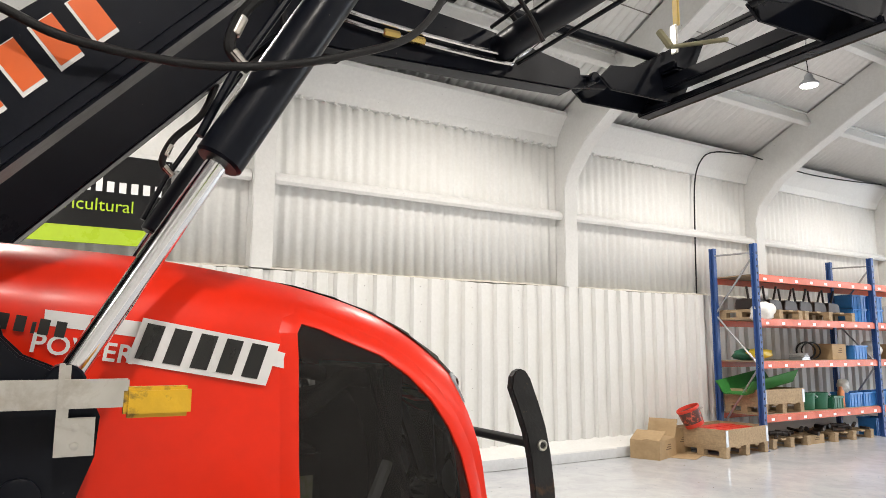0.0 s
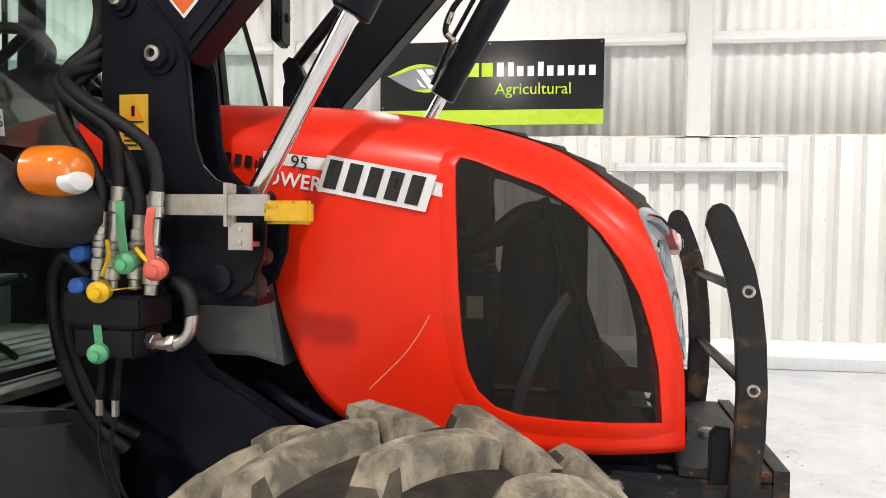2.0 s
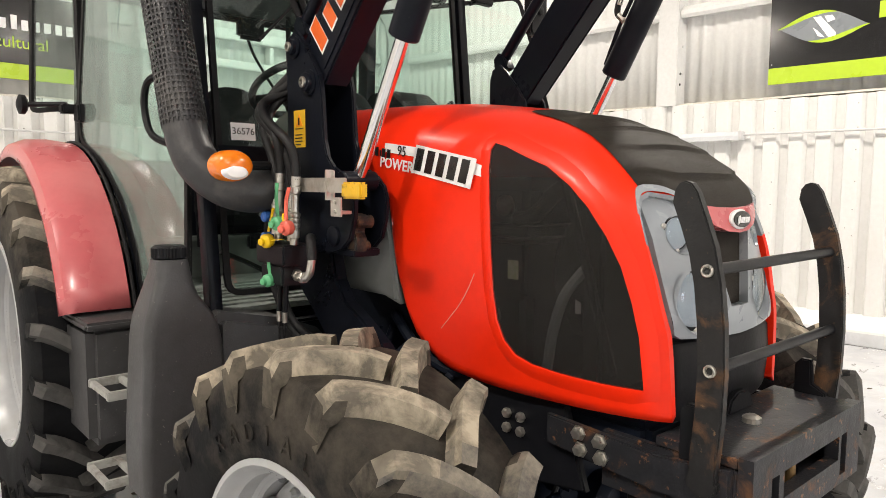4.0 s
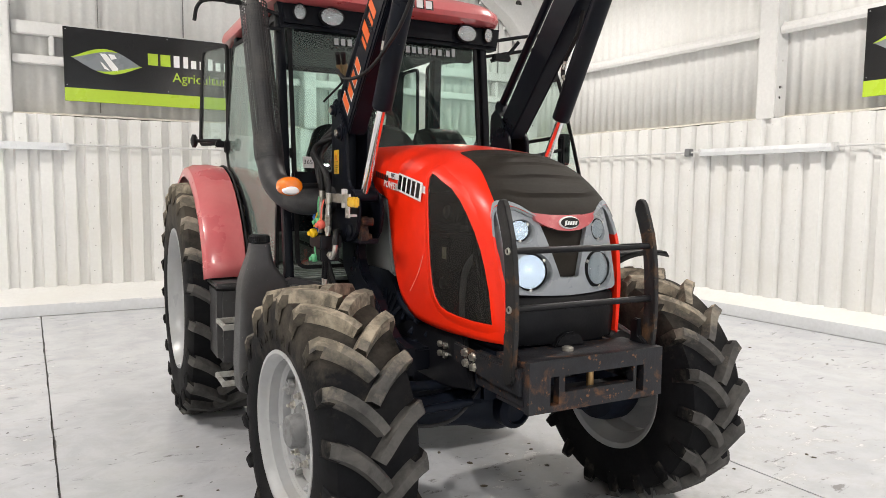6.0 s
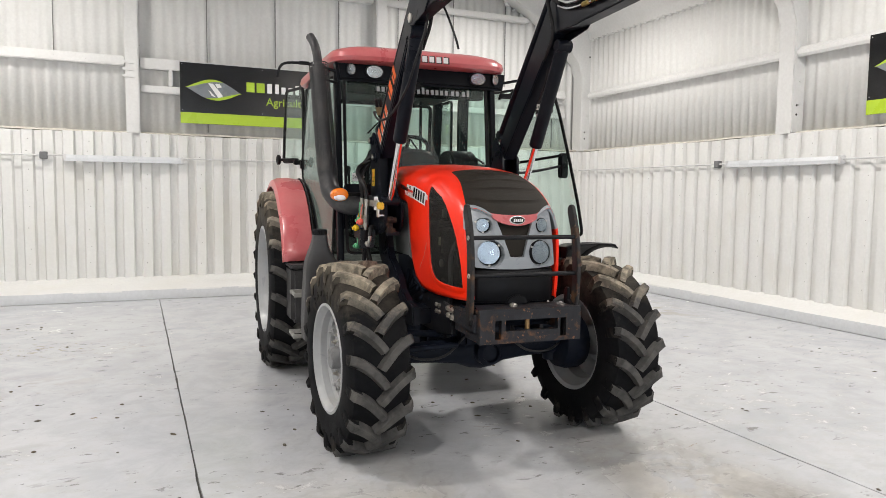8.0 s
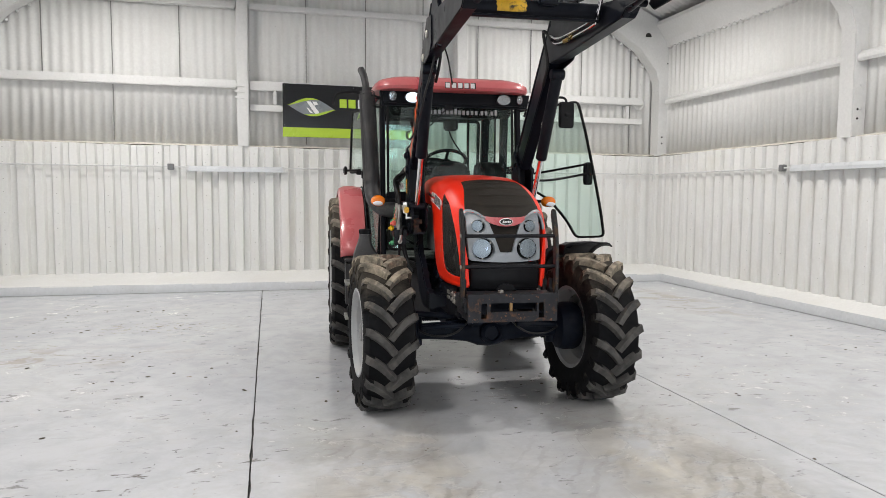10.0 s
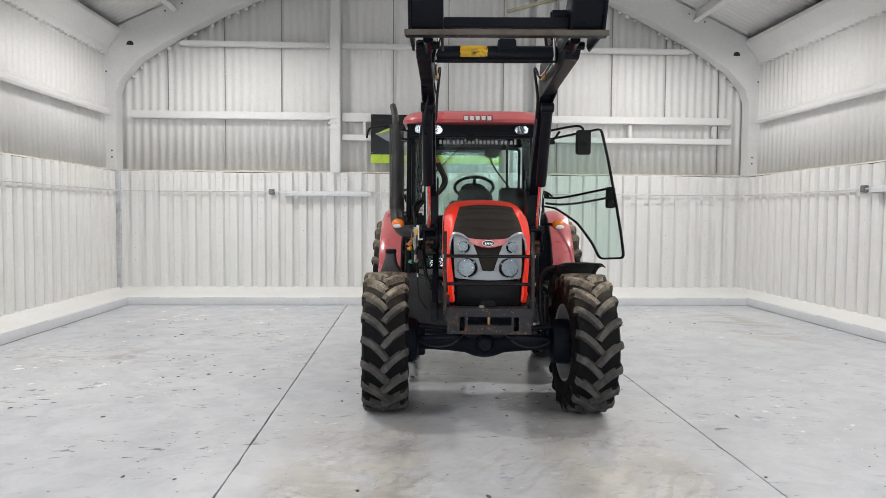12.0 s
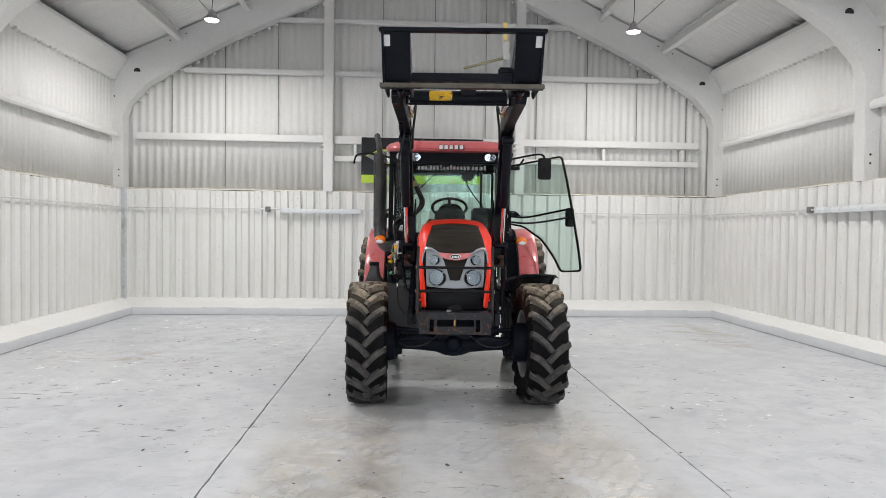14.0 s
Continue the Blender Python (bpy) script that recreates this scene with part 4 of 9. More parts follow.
# -- wheels --
def tyre(r, w, rim_r, lugs, phase, name, parent, hand):
    """Tyre about the local x axis: carcass and chevron lugs whose points lead downwards at the front."""
    hw = w / 2
    bm = fresh()
    prof = [(rim_r, -hw * 0.86), (rim_r + 0.02, -hw * 0.93), (rim_r + 0.06, -hw * 0.985), (r * 0.5 + rim_r * 0.5 - 0.01, -hw * 1.0), (r - 0.085, -hw * 0.95), (r - 0.055, -hw * 0.86),
            (r - 0.05, -hw * 0.5), (r - 0.044, 0)]
    prof = prof + [(a, -b) for a, b in prof[-2::-1]]
    turned(bm, prof, 72, Matrix.Rotation(radians(90), 4, "Y"), closed=True)
    bmesh.ops.recalc_face_normals(bm, faces=bm.faces[:])
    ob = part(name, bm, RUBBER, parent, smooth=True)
    bm = fresh()

    def at(x, ang, rad):
        return Vector((x, -rad * math.cos(ang), -rad * math.sin(ang)))

    def ground(x):
        u = min(1.0, abs(x) / hw)
        return r - 0.044 - 0.012 * u ** 2 - 0.075 * max(0, u - 0.86) / 0.14

    step = 2 * math.pi / lugs
    for side in (-1, 1):
        for k in range(lugs):
            a0 = phase + k * step + (0.5 * step if side > 0 else 0)
            rows = []
            for j in range(9):
                u = j / 8
                x = side * hw * (1.02 - 1.10 * u)            # from the shoulder to just past the middle
                ang = a0 + step * (0.30 * u + 0.55 * u ** 2)        # square to the rim at the shoulder, steep in the middle
                wide = 0.0205 + 0.005 * (1 - u)
                run, rise = 1.10 * hw, (0.30 + 1.10 * u) * step * r
                px, ps = side * rise / math.hypot(run, rise), run / math.hypot(run, rise) / r
                lo = ground(x) - 0.012
                hi = r - 0.010 * (abs(x) / hw) ** 2 - (0.03 if j == 0 else 0)
                if j == 8:
                    hi -= 0.006
                rows.append([at(max(-hw * 1.03, min(hw * 1.03, x + px * wide * o)), ang + ps * wide * o, h) for o, h in ((-1.55, lo), (-1.14, hi - 0.017), (-0.84, hi), (0.84, hi), (1.14, hi - 0.017), (1.55, lo))])
            # the shoulder end reaches down the side of the tyre
            p = rows[0]
            rows.insert(0, [at(side * hw * 0.99, a0 - 0.036 / r, r - 0.125), at(side * hw * 1.012, a0 - 0.026 / r, r - 0.12), at(side * hw * 1.018, a0 - 0.018 / r, r - 0.118), at(side * hw * 1.018, a0 + 0.018 / r, r - 0.118), at(side * hw * 1.012, a0 + 0.026 / r, r - 0.12), at(side * hw * 0.99, a0 + 0.036 / r, r - 0.125)])
            vs = quad_strip(bm, rows, closed=True)
            bm.faces.new(vs[0][::-1])
            bm.faces.new(vs[-1])
    bmesh.ops.recalc_face_normals(bm, faces=bm.faces[:])
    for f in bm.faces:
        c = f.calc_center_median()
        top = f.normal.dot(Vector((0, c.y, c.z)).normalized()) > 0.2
        f.material_index = (2 if c.z > 0.72 * r else 0) if top else 1        # the upper lugs get the paler sandy colour
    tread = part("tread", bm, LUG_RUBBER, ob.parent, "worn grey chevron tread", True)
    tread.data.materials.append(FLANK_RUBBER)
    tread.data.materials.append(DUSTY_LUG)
    tread["kind"] = "stuff"
    return ob


def wheel(name, label, x, y, r, w, rim_r, lugs, hand, dish, phase, steer=0.0):
    """hand: +1 on the tractor's left. The rim's open side looks outwards; dish is where its disc stands, outwards from the middle."""
    turn = Matrix.Rotation(radians(90) * hand, 4, "Y")
    hw = w / 2
    bm = fresh()
    turned(bm, [(0.060, dish - 0.10), (0.105, dish - 0.02), (0.108, dish + 0.035), (0.098, dish + 0.048), (0.070, dish + 0.052), (0.066, dish + 0.095), (0.058, dish + 0.104), (0.03, dish + 0.106)], 28, turn)
    hub = part(name, bm, HUB_GREY, tractor, label, True)
    hub.matrix_basis = pose(x, y, r - 0.012, 0, 0, steer)
    # the rim: flange, bead seat, sloping barrel with a step, well, inner flange
    bm = fresh()
    face = [(rim_r + 0.024, hw * 0.88), (rim_r + 0.020, hw * 0.95), (rim_r + 0.006, hw * 0.96), (rim_r - 0.004, hw * 0.90), (rim_r - 0.010, hw * 0.80), (rim_r - 0.022, hw * 0.74), (rim_r - 0.026, hw * 0.52),
            (rim_r - 0.044, hw * 0.44), (rim_r - 0.050, hw * 0.20), (rim_r - 0.050, -hw * 0.40), (rim_r - 0.022, -hw * 0.56), (rim_r - 0.010, -hw * 0.84), (rim_r + 0.012, -hw * 0.92), (rim_r + 0.022, -hw * 0.86)]
    rear = [(rim_r + 0.004, -hw * 0.72), (rim_r - 0.014, -hw * 0.50), (rim_r - 0.042, -hw * 0.34), (rim_r - 0.042, hw * 0.24), (rim_r - 0.036, hw * 0.48), (rim_r - 0.014, hw * 0.56), (rim_r - 0.012, hw * 0.74), (rim_r + 0.004, hw * 0.84)]
    turned(bm, face + rear, 72, turn, closed=True)
    bmesh.ops.recalc_face_normals(bm, faces=bm.faces[:])
    part("rim", bm, RIM, hub, "pale grey steel rim", True)
    # the dished disc, bolted to lugs on the rim
    bm = fresh()
    q = rim_r - 0.052
    plate = [(q, dish - 0.010), (q - 0.004, dish + 0.004), (q * 0.86, dish + 0.012), (q * 0.72, dish + 0.004), (0.165, dish + 0.022), (0.150, dish + 0.034), (0.10, dish + 0.036)]
    turned(bm, plate + [(0.10, dish + 0.022), (0.150, dish + 0.020), (q * 0.72, dish - 0.010), (q - 0.002, dish - 0.022)], 64, turn, closed=True)
    bmesh.ops.recalc_face_normals(bm, faces=bm.faces[:])
    part("wheel_disc", bm, RIM, hub, "pale grey dished disc", True)
    for k in range(8):
        a = 2 * math.pi * (k + 0.3) / 8
        spot = lambda rr, z: turn @ Vector((rr * math.cos(a), rr * math.sin(a), z))
        bm = fresh()
        turned(bm, [(0.019, 0), (0.019, 0.004), (0.0145, 0.005), (0.0145, 0.017), (0.008, 0.019), (0.008, 0.032)], 6, along(spot(0.133, dish + 0.034), spot(0.133, dish + 1)))
        part("wheel_nut", bm, STEEL, hub)
        bm = fresh()
        box(bm, -0.022, 0.022, -0.030, 0.030, -0.016, 0.020, 0.006, Matrix.Translation(spot(q - 0.022, dish + 0.018)) @ (turn @ Matrix.Rotation(a, 4, "Z")))
        turned(bm, [(0.012, 0), (0.012, 0.012), (0.006, 0.022)], 6, along(spot(q - 0.026, dish + 0.036), spot(q - 0.026, dish + 1)))
        part("rim_lug", bm, RIM, hub)
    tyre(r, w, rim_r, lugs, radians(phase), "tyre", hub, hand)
    return hub


HUB_GREY = surface("dull_hub_casting", (0.16, 0.165, 0.17), 0.5, stain=(0.08, 0.075, 0.07), stain_at=(0.5, 0.75), stain_scale=14, vary=0.12, bump=0.3)
FAX, RAX = 0.65, 2.95
for hand in (-1, 1):
    wheel("front_wheel", "front wheel with a pale grey rim and black lugged tyre", hand * 0.815, FAX, 0.574, 0.36, 0.306, 18, hand, 0.045, 8.5 if hand < 0 else 1.7, 4.0)
    wheel("rear_wheel", "large rear wheel with a pale grey rim and black lugged tyre", hand * 0.90, RAX, 0.78, 0.44, 0.45, 21, hand, 0.03, 4.0)
    if hand < 0:
        hub = [o for o in tractor.children if o.name.startswith("front_wheel")][0]
        for k, c in enumerate("RADIAL"):
            a = radians(125 - 10.8 * k)
            side = Matrix(((0, 0, -1, -0.182), (-1, 0, 0, 0), (0, 1, 0, 0), (0, 0, 0, 1)))
            letters(c, 0.062, 0.0015, RUBBER, "tyre_letter", hub, side @ Matrix.Rotation(a - math.pi / 2, 4, "Z") @ Matrix.Translation((0, 0.385, 0)))

# -- bonnet --
TOP = [(0.13, 1.37), (0.16, 1.425), (0.2, 1.476), (0.28, 1.546), (0.42, 1.626), (0.59, 1.680), (0.74, 1.708), (0.99, 1.737), (1.32, 1.75), (1.6, 1.755)]
LOW = [(0.13, 0.946), (0.60, 0.932), (0.80, 0.943), (0.87, 0.966), (0.955, 1.022), (1.0, 1.082), (1.03, 1.145), (1.06, 1.225), (1.08, 1.315), (1.092, 1.40), (1.105, 1.455), (1.18, 1.49), (1.6, 1.52)]
HALF = [(0.13, 0.266), (0.16, 0.287), (0.2, 0.303), (0.26, 0.318), (0.35, 0.330), (0.65, 0.346), (1.1, 0.352), (1.6, 0.352)]


def bonnet_point(y, u, lift=0.0):
    """u from -1 to 1 across the section; |u| = 1 is the lower edge, 0 the crown."""
    s, a = (-1 if u < 0 else 1), abs(u)
    hw, zt, zb = smooth_table(HALF, y), smooth_table(TOP, y), smooth_table(LOW, y)
    rc = min(0.17, (zt - zb) * 0.6)
    if a > 0.55:                                   # side
        f = (a - 0.55) / 0.45
        z = (zt - rc * 1.05) * (1 - f) + zb * f
        x = hw * (1 - 0.045 * f ** 2)
        n = Vector((1, 0, 0.05))
    elif a > 0.22:                                 # shoulder
        f = (a - 0.22) / 0.33
        e = math.sin(f * math.pi / 2)
        x = hw - (hw * 0.44) * (1 - e) ** 1.0
        z = zt - 0.012 - (rc * 1.05 - 0.012) * (1 - math.cos(f * math.pi / 2))
        n = Vector((e, 0, math.cos(f * math.pi / 2)))
    else:
        f = a / 0.22
        x = hw * 0.56 * f
        z = zt - 0.012 * f ** 2
        n = Vector((0, 0, 1))
    slope = (smooth_table(TOP, y + 0.01) - smooth_table(TOP, y - 0.01)) / 0.02
    n = (n - Vector((0, slope * n.z, 0))).normalized()
    n.x *= s
    return Vector((s * x, y, z)) + n * lift


PANEL = [(0.650, 1.568), (0.640, 1.587), (0.60, 1.576), (0.55, 1.555), (0.462, 1.522), (0.395, 1.478), (0.338, 1.425), (0.29, 1.362), (0.252, 1.293), (0.226, 1.215), (0.208, 1.135), (0.197, 1.013),
         (0.30, 1.011), (0.416, 1.013), (0.50, 1.02), (0.556, 1.036), (0.595, 1.07), (0.618, 1.12), (0.632, 1.2), (0.640, 1.30), (0.645, 1.42)]
PANEL = [(p[0] + (q[0] - p[0]) * k / 3, p[1] + (q[1] - p[1]) * k / 3) for p, q in zip(PANEL, PANEL[1:] + PANEL[:1]) for k in range(3)]
NOSE = [(0, 0.150), (0.15, 0.158), (0.25, 0.186), (0.32, 0.218), (0.38, 0.240), (0.42, 0.235), (0.47, 0.212), (0.55, 0.183), (0.62, 0.168), (0.7, 0.152), (0.85, 0.146), (1.0, 0.143)]
US = [-1 + 0.0225 * k for k in range(20)] + [-0.55, -0.52, -0.49, -0.455, -0.42, -0.385, -0.35, -0.28, -0.22, -0.11, 0]
US += [-u for u in US[-2::-1]]


def nose_y(y, u):
    """Pulls the front edge of the bonnet back at the shoulders."""
    f = smooth_table(NOSE, abs(u)) - 0.13
    return y + f * max(0.0, 1 - (y - 0.13) / 0.45) ** 1.5


bm = fresh()
ys = [0.13, 0.145, 0.16, *(0.18 + 0.016 * k for k in range(32)), 0.70, 0.74, 0.80, 0.86, 0.92, 0.96, 1.0, 1.015, 1.03, 1.045, 1.06, 1.07, 1.08, 1.092, 1.106, 1.115, 1.15, 1.2, 1.32, 1.45, 1.6]
rows = [[bonnet_point(nose_y(y, u), u) for u in US] for y in ys]
lip, lip2 = [], []
for p in rows[0]:
    q = Vector((0, p.y + 0.004, 1.16)) - p
    lip.append(p + q.normalized() * (0.018 if p.z < 1.3 else 0.014))
    lip2.append(lip[-1] + Vector((0, 0.06, 0)))
# the sides are open behind the mesh panels
def inside(p, outline):
    hit = False
    for (a, b), (c, d) in zip(outline, outline[1:] + outline[:1]):
        if (b > p.z) != (d > p.z) and p.y < (c - a) * (p.z - b) / (d - b) + a:
            hit = not hit
    return hit


vs = quad_strip(bm, [lip2, lip] + rows)
for f in bm.faces:
    c = f.calc_center_median()
    if c.y < 0.29 and c.z > 1.36 and abs(c.x) > 0.10 and any(v in vs[1] for v in f.verts):
        f.material_index = 1
hole = [(0.42 + (y - 0.42) * 1.035, 1.28 + (z - 1.28) * 1.035) for y, z in PANEL]
bmesh.ops.delete(bm, geom=[f for f in bm.faces if abs(f.calc_center_median().x) > 0.22 and inside(f.calc_center_median(), hole)], context="FACES")
bmesh.ops.recalc_face_normals(bm, faces=bm.faces[:])
bonnet = part("bonnet", bm, RED, tractor, "glossy red bonnet with a curved nose", True)
bonnet.data.materials.append(SILVER)
md = bonnet.modifiers.new("thickness", "SOLIDIFY")
md.thickness, md.offset = 0.006, -1

# side mesh panels, following the bonnet's side


def side_x(y, z, lift):
    hw, zt, zb = smooth_table(HALF, y), smooth_table(TOP, y), smooth_table(LOW, y)
    rc = min(0.17, (zt - zb) * 0.6)
    zs = zt - rc * 1.05
    if z < zs:
        return hw * (1 - 0.045 * ((zs - z) / max(0.05, zs - zb)) ** 2) + lift
    q = min(1.0, (zt - 0.012 - z) / (rc * 1.05 - 0.012))
    f = math.acos(max(-1, min(1, 1 - q)))
    return hw - hw * 0.44 * (1 - math.sin(f)) + lift


def side_patch(name, outline, hand, lift, material, parent, label="", thick=0.003, rings=4):
    """A thin plate that follows the bonnet's side inside an outline of (y, z)."""
    bm = fresh()
    cy, cz = sum(p[0] for p in outline) / len(outline), sum(p[1] for p in outline) / len(outline)
    rows = []
    for k in range(rings + 1):
        f = 1 - k / (rings + 0.15)
        rows.append([(hand * side_x(cy + (y - cy) * f, cz + (z - cz) * f, lift), cy + (y - cy) * f, cz + (z - cz) * f) for y, z in outline])
    edge = [(hand * (side_x(y, z, 0) - 0.004), y, z) for y, z in outline]
    vs = quad_strip(bm, [edge] + rows, closed=True)
    bm.faces.new(vs[-1])
    bmesh.ops.recalc_face_normals(bm, faces=bm.faces[:])
    return part(name, bm, material, parent, label, True)


for hand in (-1, 1):
    side_patch("side_grille", PANEL, hand, 0.004, SCREEN, bonnet, "black mesh side panel")
    # pressed red edge round the panel
    bm = fresh()
    rows, n = [], len(PANEL)
    for k, (y, z) in enumerate(PANEL):
        d = (Vector(PANEL[(k + 1) % n]) - Vector(PANEL[k - 1])).normalized()
        out = Vector((-d.y, d.x))
        if out.dot(Vector((y - 0.44, z - 1.25))) < 0:
            out = -out
        rows.append([(hand * side_x(y + out.x * o, z + out.y * o, up), y + out.x * o, z + out.y * o) for o, up in ((-0.002, 0.001), (0.001, 0.0075), (0.005, 0.008), (0.022, 0.005), (0.044, -0.002))])
    quad_strip(bm, rows + [rows[0]])
    bmesh.ops.recalc_face_normals(bm, faces=bm.faces[:])
    part("panel_edge", bm, RED, bonnet, "", True)

# black mesh over the front of the crown
bm = fresh()
rows = []
for k in range(57):
    y = 0.137 + (0.66 - 0.137) * k / 56
    lim = lerp_table([(0.13, 0.37), (0.2, 0.35), (0.3, 0.318), (0.4, 0.288), (0.5, 0.266), (0.58, 0.258), (0.62, 0.25), (0.645, 0.20), (0.66, 0.08)], y)
    rib = 0.0085 * max(0.0, 1 - ((k + 3) % 11) / 7) if 7 < k < 50 else 0       # stepped ridges that run out at both sides
    rows.append([bonnet_point(nose_y(y, lim * (j / 8 - 1)), lim * (j / 8 - 1), 0.002 + rib * (1 - abs(j / 8 - 1) ** 3)) for j in range(17)])
quad_strip(bm, rows)
bmesh.ops.recalc_face_normals(bm, faces=bm.faces[:])
part("top_grille", bm, MESH_BLACK, bonnet, "black mesh cover on the nose", True)

# silver cheeks that carry the lamp panels up to the mesh
for hand in (-1, 1):
    bm = fresh()
    rows = []
    for k in range(29):
        u = 0.185 + 0.009 * k
        high = lerp_table([(0.185, 0.131), (0.24, 0.144), (0.28, 0.150), (0.32, 0.152), (0.35, 0.153), (0.367, 0.152), (0.378, 0.149), (0.40, 0.140), (0.42, 0.133), (0.44, 0.131)], u)
        edge = [0.128 + (high - 0.128) * j / 5 for j in range(6)]
        rows.append([bonnet_point(nose_y(y, u), hand * u, 0.004) for y in edge] + [bonnet_point(nose_y(high + 0.002, u), hand * u, 0.0)])
    quad_strip(bm, rows)
    bmesh.ops.recalc_face_normals(bm, faces=bm.faces[:])
    part("lamp_cheek", bm, SILVER, bonnet, "silver-grey upper edge of the headlamp surround", True)


HOSE_BLACK = surface("rubber_hose", (0.014, 0.014, 0.015), 0.55, vary=0.2, bump=0.2, bump_scale=200)

# -- nose: lamp panel, badge strip, lower grille --
def face_y(x, z):
    """The nose behind the lamps: rounder from side to side and leaning further back towards the top."""
    return 0.120 + 0.16 * max(0.0, z - 1.17) + lerp_table([(1.12, 0.50), (1.26, 0.76), (1.36, 0.92), (1.47, 1.35)], z) * x * x


def face_plate(bm, outline, front, back, rings=5, centre=None):
    """A plate on the curved nose, bounded by an outline of (x, z)."""
    cx, cz = centre or (sum(p[0] for p in outline) / len(outline), sum(p[1] for p in outline) / len(outline))
    rows = [[(x, face_y(x, z) + back, z) for x, z in outline]]
    for k in range(rings + 1):
        f = 1 - k / (rings + 0.2)
        row = []
        for x, z in outline:
            a, b = cx + (x - cx) * f, cz + (z - cz) * f
            row.append((a, face_y(a, b) + front, b))
        rows.append(row)
    vs = quad_strip(bm, rows, closed=True)
    bm.faces.new(vs[-1])
    bmesh.ops.recalc_face_normals(bm, faces=bm.faces[:])
    return bm


def ring_oval(x, z, rx, rz, n=40):
    return [(x + rx * math.cos(2 * math.pi * k / n), z + rz * math.sin(2 * math.pi * k / n)) for k in range(n)]


def holed_plate(name, outline, holes, material, parent, label):
    """A plate on the curved nose with oval openings, shaded as the one smooth surface that it is."""
    flat, edges = fresh(), []
    for loop in [outline] + holes:
        vs = [flat.verts.new((x, 0, z)) for x, z in loop]
        edges += [flat.edges.new((p, q)) for p, q in zip(vs, vs[1:] + vs[:1])]
    bmesh.ops.triangle_fill(flat, use_beauty=True, use_dissolve=False, edges=edges, normal=(0, -1, 0))
    for _ in range(2):
        bmesh.ops.subdivide_edges(flat, edges=[e for e in flat.edges if e.calc_length() > 0.02], cuts=1, use_grid_fill=True)
    for v in flat.verts:
        v.co.y = face_y(v.co.x, v.co.z)
    bmesh.ops.recalc_face_normals(flat, faces=flat.faces[:])
    if sum(f.normal.y * f.calc_area() for f in flat.faces) > 0:
        bmesh.ops.reverse_faces(flat, faces=flat.faces[:])
    ob = part(name, flat, material, parent, label, "all")
    slope = lambda x, z: Vector((face_y(x + 0.004, z) - face_y(x - 0.004, z), -0.008, face_y(x, z + 0.004) - face_y(x, z - 0.004))).normalized()
    ob.data.normals_split_custom_set_from_vertices([slope(v.co.x, v.co.z) for v in ob.data.vertices])
    return ob


